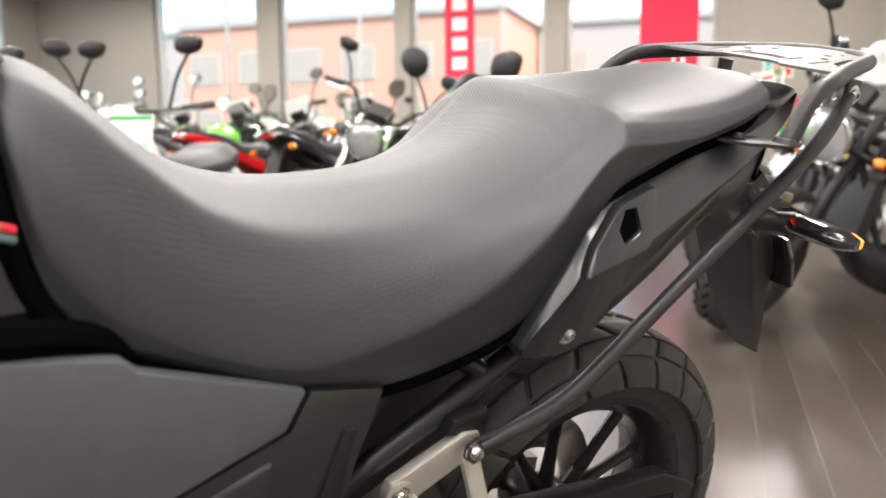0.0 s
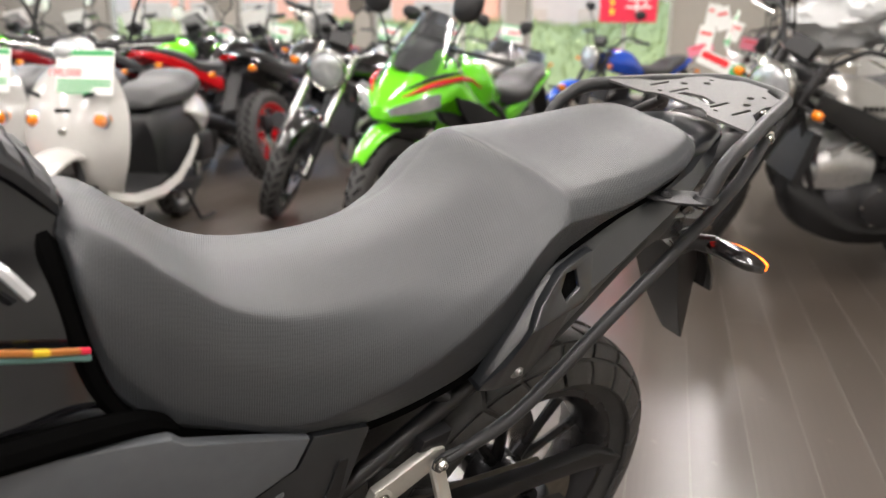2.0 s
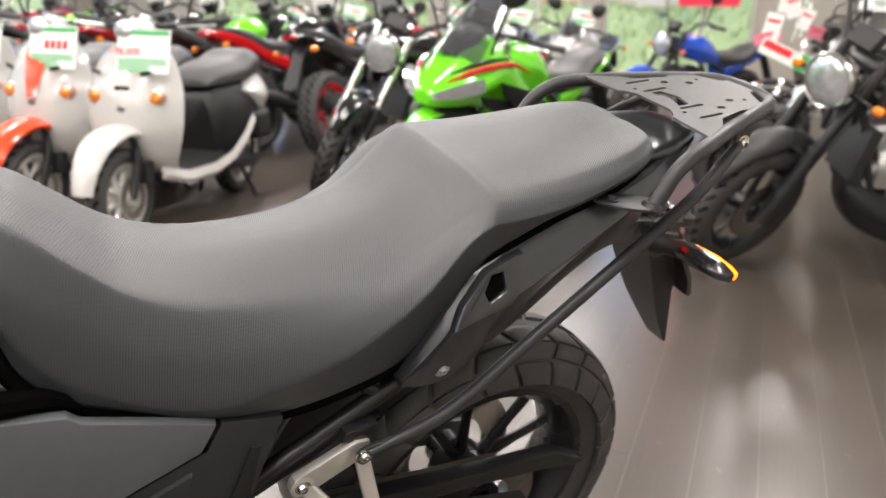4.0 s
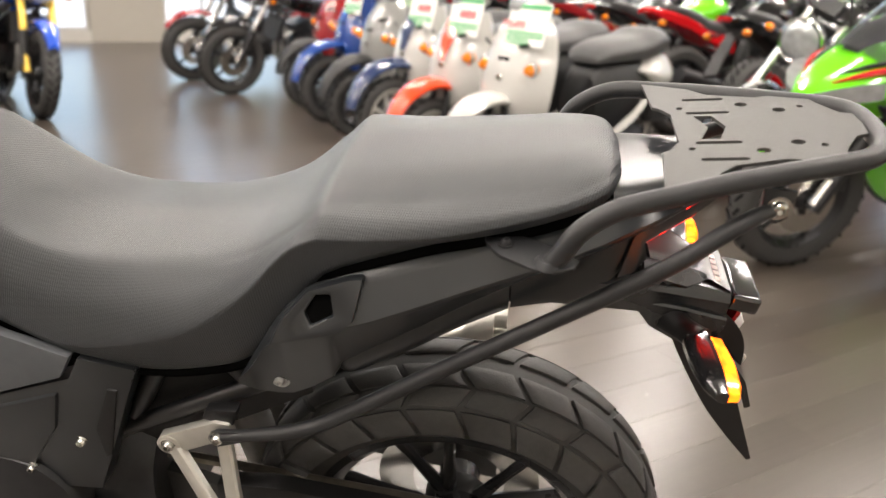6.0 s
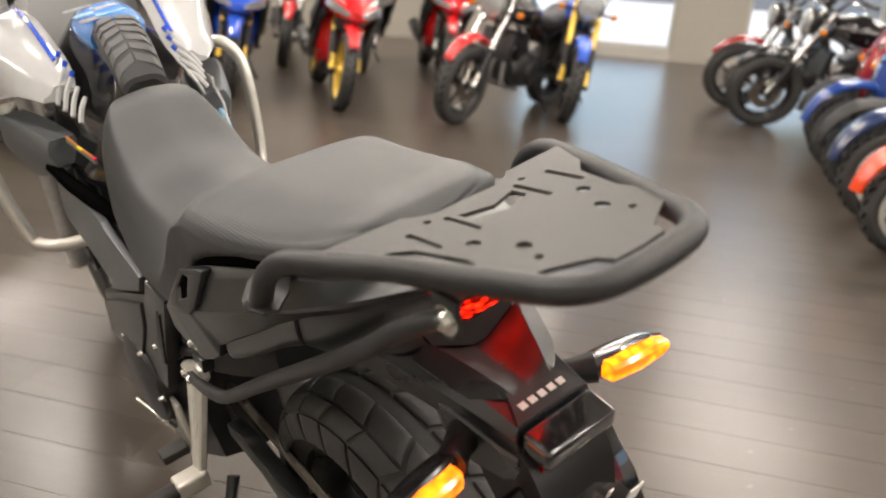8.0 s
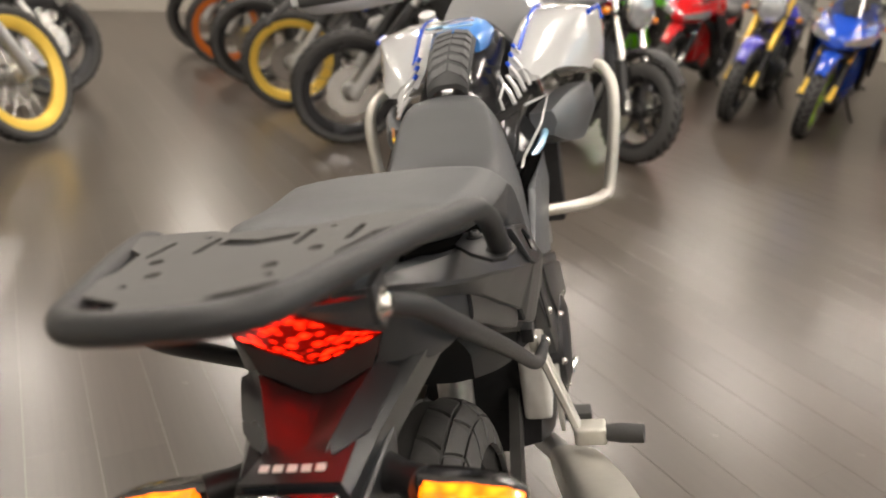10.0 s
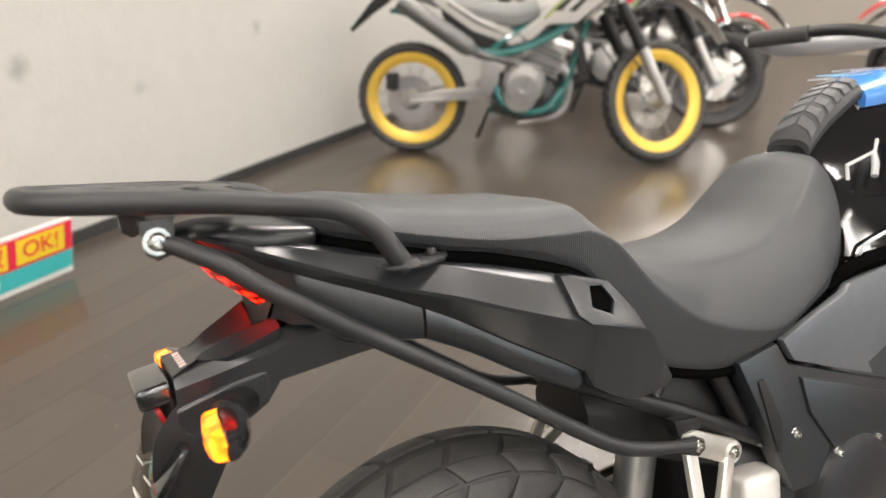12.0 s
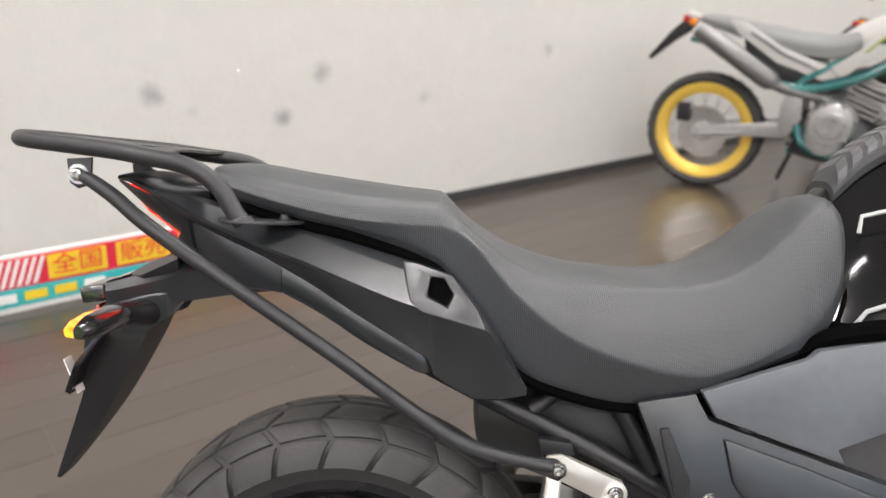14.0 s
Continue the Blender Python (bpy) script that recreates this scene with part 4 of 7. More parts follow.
both("rack_stay", rod, M["rack"], rack, "matte black rack support tube")
both("stay_lug", rod_lug, M["rack"], rack)
both("stay_foot", rod_foot, M["rack"], rack)
both("rack_foot", foot_plate, M["rack"], rack, "flat black mounting foot of the rack")
both("stay_bolt", lambda: bolt((-0.304, 0.1045, 0.911), 0.0088, h=0.006), M["steel"], rack, "bright button-head bolt")
both("foot_bolt", lambda: bolt((-0.045, 0.130, 0.862), 0.006, "z", 0.005), M["engine"], rack, "dark button-head bolt")
both("foot_weld", lambda: lathe([(0.0108, 0.006), (0.0145, 0.001), (0.0155, -0.001)], "z", 14, (-0.088, 0.160, 0.861)), M["rack"], rack)

# pillion peg brackets in bare aluminium: a top link, two legs that splay outwards, a folding peg
def peg_bracket():
    return slab([(0.281, 0.572), (0.300, 0.574), (0.378, 0.538), (0.384, 0.524), (0.376, 0.510), (0.358, 0.510), (0.288, 0.545), (0.278, 0.556)], 0.136, 0.150, 0.003)


def bar(a, b, wide, thick):
    """A flat bar from a to b, rounded at its corners."""
    a, b = Vector(a), Vector(b)
    d = (b - a).normalized()
    n = (V(0, 1, 0) - d * d.y).normalized()
    w = d.cross(n)
    ring = [(-1, -0.6), (-0.7, -1), (0.7, -1), (1, -0.6), (1, 0.6), (0.7, 1), (-0.7, 1), (-1, 0.6)]
    return loft([[p + w * (i * wide * k / 2) + n * (j * thick / 2) for i, j in ring] for p, k in ((a, 0.9), (a.lerp(b, 0.5), 0.92), (b, 1.05))])


brackets = both("pillion_peg_bracket", peg_bracket, M["alu"], bike, "bare cast aluminium pillion peg bracket")
for b, s in zip(brackets, (1, -1)):
    pieces = [("bracket_leg", bar((0.292, 0.145, 0.556), (0.268, 0.197, 0.415), 0.021, 0.013), "alu", ""), ("bracket_leg", bar((0.364, 0.144, 0.520), (0.276, 0.199, 0.412), 0.023, 0.013), "alu", ""),
              ("boss", lathe([(0.0, 0.0), (0.0145, 0.0), (0.0155, 0.002), (0.0155, 0.014), (0.011, 0.0155), (0.010, 0.013), (0, 0.013)], "y", 22, (0.368, 0.137, 0.524)), "alu", ""),
              ("peg_hinge", box((0.034, 0.05, 0.03), (0.268, 0.215, 0.408), 0.006, seg=3), "alu", "cast peg hinge"),
              ("pillion_peg", tube([(0.266, 0.232, 0.408), (0.262, 0.262, 0.409), (0.256, 0.296, 0.410)], [0.012, 0.0155, 0.0145], 12), "rubber", "black rubber pillion foot peg")]
    pieces += [("bolt", bolt(c, 0.008, h=0.006), "steel", "bright button-head bolt") for c in ((0.293, 0.162, 0.559), (0.368, 0.151, 0.524))]
    for nm, bm, mt, lab in pieces:
        bmesh.ops.scale(bm, vec=(1, s, 1), verts=bm.verts)
        part(nm, bm, M[mt], b, lab)

# rear frame tubes
both("frame_tube", lambda: tube([(0.10, 0.100, 0.69), (0.22, 0.112, 0.630), (0.31, 0.118, 0.585), (0.45, 0.122, 0.512)], 0.0125, 12), M["frame"], bike, "dark painted frame tube")
both("frame_strut", lambda: tube([(0.368, 0.108, 0.645), (0.425, 0.116, 0.540)], 0.0125, 12), M["frame"], bike)
both("frame_cross_tube", lambda: tube([(0.262, 0.112, 0.617), (0.33, 0.085, 0.66)], 0.0115, 12), M["frame"], bike)
both("bracket_tab", lambda: slab([(0.270, 0.593), (0.312, 0.588), (0.318, 0.572), (0.278, 0.566)], 0.126, 0.145, 0.003), M["frame"], bike)
part("inner_guard", hull([(0.20, 0.64, 0.03, 0.635, 0.06, 0.60, 0.06, 0.55), (0.30, 0.66, 0.06, 0.655, 0.085, 0.60, 0.08, 0.50), (0.42, 0.66, 0.07, 0.655, 0.10, 0.58, 0.095, 0.45), (0.52, 0.64, 0.07, 0.635, 0.10, 0.55, 0.095, 0.40)], 3, 1), M["black"], bike, "black inner splash guard")

# side panels in front of the seat
def panel(outline, y0, thick, bevel=0.003):
    """A flat cover that leans out towards its lower edge."""
    bm = slab(outline, -thick, 0.0, bevel)
    for p in bm.verts:
        p.co.y += y0 + (0.66 - p.co.z) * 0.10 + (p.co.x - 0.47) * 0.05
    return bm


REAR_PANEL = [(0.392, 0.640), (0.464, 0.653), (0.481, 0.621), (0.58, 0.587), (0.640, 0.566), (0.72, 0.54), (0.72, 0.44), (0.47, 0.44), (0.446, 0.50), (0.414, 0.585)]
FRONT_PANEL = [(0.470, 0.657), (0.60, 0.700), (0.612, 0.711), (0.65, 0.718), (0.70, 0.726), (0.84, 0.762), (0.84, 0.66), (0.75, 0.632), (0.695, 0.613), (0.637, 0.590), (0.646, 0.572), (0.58, 0.593), (0.488, 0.625)]
both("rear_side_panel", lambda: panel(REAR_PANEL, 0.144, 0.03), M["cover"], bike, "dark grey side panel under the seat", angle=25)
both("front_side_panel", lambda: panel(FRONT_PANEL, 0.149, 0.014), M["panel"], bike, "metallic grey side panel below the tank", angle=25)
both("panel_fold", lambda: panel([(0.498, 0.600), (0.60, 0.566), (0.72, 0.520), (0.72, 0.450), (0.560, 0.470), (0.510, 0.545)], 0.150, 0.012, 0.005), M["cover"], bike, "raised field of the dark side panel", angle=25)
both("tank_skirt", lambda: tube([(0.600, 0.122, 0.700), (0.630, 0.130, 0.722), (0.68, 0.140, 0.734), (0.76, 0.150, 0.742), (0.84, 0.158, 0.758)], [0.006, 0.012, 0.014, 0.014, 0.012], 8), M["void"], bike, "black rubber skirt under the tank")
both("panel_bolt", lambda: bolt((0.484, 0.158, 0.520), 0.007), M["steel"], bike, "bright panel bolt")
both("panel_scoop", lambda: panel([(0.420, 0.609), (0.432, 0.611), (0.458, 0.546), (0.452, 0.500), (0.444, 0.505)], 0.147, 0.012, 0.002), M["black"], bike)

# tank with pale centre pad, striped flanks
TANK = [(0.640, 0.870, 0.040, 0.858, 0.078, 0.80, 0.110, 0.728), (0.68, 0.917, 0.046, 0.878, 0.090, 0.83, 0.126, 0.720), (0.74, 0.966, 0.050, 0.893, 0.096, 0.845, 0.150, 0.725), (0.82, 0.996, 0.060, 0.925, 0.104, 0.865, 0.160, 0.735), (0.92, 1.006, 0.068, 0.965, 0.118, 0.89, 0.165, 0.75), (1.00, 0.99, 0.060, 0.965, 0.115, 0.90, 0.14, 0.78)]
M["tank"] = material("black_tank_paint", (0.007, 0.007, 0.008), 0.10, vary=0.05, spec=0.5)
tank = part("fuel_tank", hull(TANK, 6, 2), M["tank"], bike, "gloss black fuel tank with pale stripes")
PAD = [(0.668, 0.914, 0.032, 0.908, 0.040, 0.900, 0.037, 0.885), (0.70, 0.951, 0.034, 0.946, 0.043, 0.936, 0.040, 0.920), (0.74, 0.980, 0.036, 0.974, 0.045, 0.963, 0.041, 0.948), (0.785, 1.001, 0.036, 0.995, 0.044, 0.985, 0.040, 0.971)]
M["pad"] = material("matte_dark_pad", (0.030, 0.031, 0.033), 0.55, bump=0.0004, fine=600)
pad = part("tank_pad", hull(PAD, 5, 1), M["pad"], tank, "ribbed grey tank pad")
M["pad_grey"] = material("pale_grey_pad", (0.085, 0.086, 0.09), 0.5, bump=0.0006, fine=500)


def pad_rib(x, s):
    """Half of a raised chevron that lies on the pad."""
    row = np.array(PAD)
    top = [(y, x + 0.010 - y * 0.35) for y in (0.002, 0.016, 0.030)] + [(0.0385, x - 0.004)]
    rings = []
    for y, a in top:
        ring = []
        for dx, dz in ((0, -0.006), (0, 0.0024), (0.011, 0.0024), (0.011, -0.006)):
            drop = 0.0 if y < 0.034 else 0.007
            ring.append(V(a + dx, s * y, np.interp(a + dx, row[:, 0], row[:, 1]) + dz - drop))
        rings.append(ring)
    return loft(rings)


for i in range(6):
    for s in (1, -1):
        part("pad_rib", pad_rib(0.677 + i * 0.0175, s), M["pad_grey"], pad, "pale grey chevron rib of the pad" if i == 0 else "", smooth=False)
M["mid_blue"] = material("blue_decal", (0.05, 0.22, 0.60), 0.25, coat=0.5)
decal = part("tank_decal", hull([(0.775, 0.9985, 0.036, 0.992, 0.050, 0.973, 0.048, 0.952), (0.82, 1.0085, 0.044, 1.000, 0.062, 0.980, 0.055, 0.955), (0.88, 1.0145, 0.046, 1.005, 0.062, 0.986, 0.055, 0.965)], 3, 1), M["mid_blue"], tank, "blue and white tank-top decal")
for x0, y0, wide, turn, mt in ((0.787, 0.016, 0.05, 24, "white"), (0.803, -0.022, 0.06, 15, "sky_blue"), (0.822, 0.012, 0.07, 30, "sky_blue"), (0.842, -0.026, 0.05, 18, "white"), (0.862, 0.018, 0.06, 24, "white")):
    part("decal_stroke", box((0.012, wide, 0.0016), (0, 0, 0), m=Matrix.Translation((x0, y0, 1.0050 + (x0 - 0.80) * 0.15)) @ pose(0, 0, 0, 0, -8, turn)), M[mt], decal, smooth=False)


def on_tank(x, z, out=0.004):
    """A point on the tank's flank."""
    row = np.array(table(TANK, 8))
    c = [np.interp(x, row[:, 0], row[:, k]) for k in range(8)]
    y = np.interp(z, [c[7], c[7] * 0.55 + c[5] * 0.45, c[5], c[3], c[1]], [c[6], c[6] * 0.985, c[6] * 0.93, c[4] * 1.02, c[2] * 0.6])
    return V(x, y + out, z)


for i in range(5):
    tip = V(0.735, 0.093, 0.888).lerp(V(0.853, 0.104, 0.942), i / 4)
    low = V(0.706, 0.116, 0.855).lerp(V(0.815, 0.142, 0.882), i / 4)
    both("stripe", lambda: tube([tip, tip.lerp(low, 0.5) + V(0, 0.002, 0.002), low], [0.0042, 0.0052, 0.0050], 6), M["white"], tank, "slanted white stripe")
    if i > 1:
        both("stripe_tip", lambda: tube([tip + V(0.003, -0.006, 0.009), tip], 0.0046, 6), M["blue"], tank, "blue tip of the stripe")
Z_LINE = [on_tank(0.722, 0.848), on_tank(0.79, 0.846), on_tank(0.85, 0.842), on_tank(0.76, 0.800), on_tank(0.675, 0.757), on_tank(0.664, 0.738)]
HOOK = [V(0.672, 0.100, 0.852), V(0.677, 0.094, 0.873), V(0.735, 0.094, 0.888), V(0.752, 0.085, 0.905)]
for line in (Z_LINE, HOOK):
    part("stripe", tube([V(p.x, -p.y, p.z) for p in line], 0.0030, 6, smooth=False), M["white"], tank, "thin white outline")
# pale blue reflection of the windows, painted as a strip on the right flank
part("stripe", tube([V(p.x, -p.y, p.z) for p in (on_tank(0.70, 0.742, -0.003), on_tank(0.76, 0.760, -0.003), on_tank(0.83, 0.785, -0.003))], [0.004, 0.008, 0.006], 8), M["sky_blue"], tank, "painted pale blue window reflection on the tank's flank")
M["sticker"] = material("orange_sticker", (0.42, 0.15, 0.03), 0.4)
M["sticker_teal"] = material("dull_teal_sticker", (0.10, 0.20, 0.18), 0.4)
for x0, x1, dz, mt in ((0.668, 0.676, 0.0, "banner_red"), (0.676, 0.70, 0.0, "sticker"), (0.70, 0.712, 0.0, "yellow"), (0.712, 0.745, 0.0, "sticker"), (0.668, 0.745, -0.0065, "sticker_teal")):
    part("warning_sticker", tube([on_tank(x0, 0.798 + (x0 - 0.668) * 0.40 + dz, 0.001), on_tank(x1, 0.798 + (x1 - 0.668) * 0.40 + dz, 0.001)], 0.0032, 6, smooth=False), M[mt], tank, "orange, yellow and teal warning sticker")

# white shrouds beside the tank with blue edges
SHROUD = [(0.800, 0.905, 0.116, 0.899, 0.140, 0.878, 0.156), (0.853, 0.938, 0.108, 0.926, 0.168, 0.888, 0.188), (0.968, 0.988, 0.118, 0.972, 0.215, 0.868, 0.222), (1.05, 1.005, 0.124, 0.985, 0.245, 0.845, 0.245),
          (1.15, 1.005, 0.126, 0.975, 0.262, 0.825, 0.258), (1.25, 0.96, 0.12, 0.94, 0.25, 0.82, 0.24)]


def shroud():
    rings = []
    for x, zt, yt, zm, ym, zl, yl in table(SHROUD, 4):
        rings.append([V(x, yt - 0.02, zt - 0.012), V(x, yt, zt), V(x, (yt + ym) / 2, (zt + zm) / 2 + 0.004), V(x, ym - 0.006, zm + 0.002), V(x, ym, zm - 0.005), V(x, (ym + yl) / 2 + 0.005, (zm + zl) / 2), V(x, yl, zl + 0.004), V(x, yl - 0.03, zl)])
    return loft(rings)


for o, s in zip(both("side_shroud", shroud, M["white"], bike, "pearl white radiator shroud with blue edge"), (1, -1)):
    edge = [(x - 0.004, s * (yt + 0.002), zt + 0.001) for x, zt, yt, *_ in SHROUD[1:5]]
    part("blue_edge", tube(edge, 0.0045, 8), M["blue"], o, "blue trim line")
    part("blue_mark", tube([(1.03, s * 0.242, 0.980), (1.12, s * 0.256, 0.985), (1.13, s * 0.262, 0.955)], 0.006, 6, smooth=False), M["blue"], o, "blue trim mark")


def lower_shroud():
    rows = [(0.80, 0.815, 0.176, 0.765, 0.170), (0.87, 0.832, 0.200, 0.735, 0.19), (0.95, 0.835, 0.220, 0.715, 0.205), (1.03, 0.83, 0.235, 0.71, 0.215), (1.09, 0.81, 0.232, 0.72, 0.21)]
    rings = []
    for x, zt, yt, zl, yl in table(rows, 4):
        rings.append([V(x, yt - 0.05, zt), V(x, yt - 0.006, zt), V(x, yt, zt - 0.008), V(x, yt + 0.004, zt * 0.5 + zl * 0.5), V(x, yl, zl), V(x, yl - 0.05, zl)])
    return loft(rings)


both("lower_shroud", lower_shroud, M["panel"], bike, "dark grey lower radiator shroud")
both("crash_bar", lambda: tube([(0.86, 0.13, 0.585), (0.90, 0.205, 0.578), (0.935, 0.245, 0.580), (0.955, 0.262, 0.60), (0.975, 0.278, 0.70), (0.995, 0.284, 0.80), (1.02, 0.270, 0.845), (1.06, 0.24, 0.86), (1.10, 0.16, 0.85)], 0.0135, 12), M["alu"], bike, "silver tubular crash bar")

# coolant bottle on the right
part("coolant_bottle", box((0.075, 0.05, 0.12), (0.43, -0.125, 0.41), 0.012, seg=3), M["letter"], bike, "pale coolant bottle")

# engine and front end
ENG = part("engine", hull([(0.42, 0.50, 0.09, 0.48, 0.135, 0.42, 0.12, 0.27), (0.52, 0.56, 0.10, 0.54, 0.15, 0.42, 0.14, 0.23), (0.68, 0.60, 0.11, 0.58, 0.155, 0.42, 0.145, 0.22), (0.82, 0.64, 0.10, 0.62, 0.14, 0.45, 0.13, 0.24), (0.93, 0.62, 0.09, 0.60, 0.12, 0.45, 0.11, 0.30)], 3, 1), M["engine"], bike, "black engine block")
for s in (1, -1):
    part("engine_cover", lathe([(0, s * 0.185), (0.065, s * 0.185), (0.09, s * 0.175), (0.10, s * 0.14)], "y", 28, (0.60, 0, 0.40)), M["engine"], ENG, "round black engine cover")
    for k in range(6):
        a = k * math.pi / 3
        part("cover_bolt", bolt((0.60 + 0.088 * math.cos(a), s * 0.172, 0.40 + 0.088 * math.sin(a)), 0.006, h=s * 0.008), M["steel"], ENG)
    part("heel_plate", slab([(0.47, 0.40), (0.505, 0.40), (0.525, 0.30), (0.49, 0.26), (0.455, 0.31)], s * 0.155, s * 0.163, 0.002), M["alu"], bike, "bare aluminium heel guard")
    part("rider_peg", box((0.034, 0.05, 0.018), (0.49, s * 0.19, 0.30), 0.005), M["rubber"], bike, "black rubber rider foot peg")
part("radiator", box((0.05, 0.30, 0.30), (1.02, 0, 0.66), 0.008), M["engine"], bike, "black radiator")
both("main_frame_tube", lambda: tube([(0.45, 0.122, 0.50), (0.52, 0.13, 0.60), (0.75, 0.125, 0.70), (1.02, 0.06, 0.88)], 0.016, 10), M["frame"], bike)
both("shift_link", lambda: tube([(0.50, 0.17, 0.33), (0.62, 0.175, 0.30), (0.68, 0.19, 0.31)], 0.006, 8), M["steel"], bike, "steel foot lever")
both("fork_tube", lambda: tube([(1.46, 0.10, 0.29), (1.36, 0.10, 0.55), (1.16, 0.10, 1.02)], [0.026, 0.026, 0.021], 14), M["engine_silver"], bike, "silver fork leg")
part("front_fender", loft([[V(1.45 + 0.345 * math.cos(a), y * w, 0.285 + 0.345 * math.sin(a) + (0.02 if abs(y) < 0.5 else 0)) for y in (-1, -0.6, 0, 0.6, 1)] for a, w in zip(np.linspace(0.5, 2.7, 14), np.linspace(0.045, 0.08, 14))], None, False, False), M["white"], bike, "white front fender")
part("handlebar", tube([(1.05, 0.40, 1.10), (1.12, 0.26, 1.10), (1.17, 0.1, 1.06), (1.17, -0.1, 1.06), (1.12, -0.26, 1.10), (1.05, -0.40, 1.10)], 0.0125, 12), M["black"], bike, "black handlebar")
both("grip", lambda: tube([(1.085, 0.31, 1.10), (1.045, 0.42, 1.10)], 0.018, 12), M["rubber"], bike, "black rubber grip")
part("headlamp_cowl", hull([(1.12, 1.08, 0.06, 1.07, 0.12, 0.98, 0.10, 0.86), (1.24, 1.08, 0.06, 1.07, 0.14, 0.98, 0.10, 0.84), (1.34, 1.0, 0.05, 0.99, 0.11, 0.93, 0.08, 0.85), (1.40, 0.93, 0.02, 0.925, 0.05, 0.90, 0.04, 0.87)], 4, 2), M["white"], bike, "white nose cowl")
both("hand_guard", lambda: tube([(1.05, 0.43, 1.10), (1.13, 0.42, 1.09), (1.20, 0.33, 1.08), (1.21, 0.22, 1.07)], [0.012, 0.03, 0.028, 0.012], 10), M["white"], bike, "white hand guard")
part("windscreen", loft([[V(1.16 - 0.12 * k + 0.10 * (1 - abs(t)) , t * (0.16 - 0.05 * k), 1.05 + 0.30 * k) for t in np.linspace(-1, 1, 9)] for k in np.linspace(0, 1, 6)], None, False, False), M["screen"], bike, "smoked windscreen")

# wheels
def wheel(name, parent, centre, R, w, rim_mat, tread_blocks=False, spokes=6, label="black cast wheel", tyre_mat=None, disc=True, wire=False, seg=56, letters=False):
    hub = part(name, lathe([(0.018, -0.07), (0.034, -0.07), (0.034, -0.04), (0.05, -0.03), (0.05, 0.03), (0.034, 0.04), (0.034, 0.07), (0.018, 0.07)], "y", 20, centre, closed=True), rim_mat, parent, label)
    prof = []
    bead = R * 0.70
    for k in range(15):
        a = math.pi * (k / 14)
        s, c = math.sin(a), -math.cos(a)
        h = R - bead
        prof.append((bead + h * s ** 0.72, w / 2 * np.sign(c) * abs(c) ** 0.62 * (1.0 if s > 0.35 else 0.72 + 0.28 * s / 0.35)))
    prof += [(bead - 0.004, w * 0.33), (bead - 0.004, -w * 0.33)]
    tyre = part("tyre", lathe(prof, "y", seg, centre, closed=True), tyre_mat or M["rubber"], hub, "black rubber tyre")
    r0 = bead
    part("rim", lathe([(r0 + 0.006, -w * 0.37), (r0 + 0.008, -w * 0.33), (r0 - 0.012, -w * 0.28), (r0 - 0.024, -w * 0.1), (r0 - 0.026, w * 0.1), (r0 - 0.012, w * 0.28), (r0 + 0.008, w * 0.33), (r0 + 0.006, w * 0.37), (r0 - 0.010, w * 0.36), (r0 - 0.030, w * 0.22), (r0 - 0.036, 0), (r0 - 0.030, -w * 0.22), (r0 - 0.010, -w * 0.36)], "y", seg, centre, closed=True), rim_mat, hub)
    c = Vector(centre)
    for k in range(spokes):
        a = 2 * math.pi * k / spokes
        if wire:
            d = V(math.cos(a), 0, math.sin(a))
            t = V(-math.sin(a), 0, math.cos(a)) * (0.05 if k % 2 else -0.05)
            s = 0.03 if (k // 2) % 2 else -0.03
            part("spoke", tube([c + t * 0.8 + V(0, s, 0), c + d * (r0 - 0.028)], 0.0028, 5, smooth=False), M["steel"], hub)
        else:
            for s in (-1, 1):
                a2, a3 = a + s * 0.10, a + s * 0.26
                pa, pb = c + V(math.cos(a2), 0, math.sin(a2)) * 0.045, c + V(math.cos(a3), 0, math.sin(a3)) * (r0 - 0.026)
                part("spoke", tube([pa, pa.lerp(pb, 0.5), pb], [0.012, 0.0085, 0.010], 8), rim_mat, hub)
    if disc:
        part("brake_disc", lathe([(0.075, -0.052), (R * 0.43, -0.052), (R * 0.43, -0.057), (0.075, -0.057)], "y", 32, centre, closed=True), M["steel"], hub, "steel brake disc")
    return hub, tyre


rear, rtyre = wheel("rear_wheel", bike, AX, 0.306, 0.156, M["rim"], spokes=5, label="black cast rear wheel", seg=72)
wheel("front_wheel", bike, (1.452, 0, 0.285), 0.325, 0.112, M["rim"], spokes=5, label="black cast front wheel")
# tread: rows of raised blocks, one mesh for each kind, repeated round the tyre
PITCH = 24


def surface(u, a, out=0.0):
    """A point on the rear tyre: u across (-1..1), a round it."""
    ang = u * radians(100)
    s = max(math.cos(ang * 0.9), 0.0)
    bead, R, w = 0.306 * 0.70, 0.306, 0.156
    c = math.sin(ang * 0.9)
    rad = bead + (R - bead) * max(s, 0.02) ** 0.72 + out * max(s, 0.2)
    y = w / 2 * np.sign(c) * abs(c) ** 0.62
    y += out * c
    return V(rad * math.cos(a), y, rad * math.sin(a))


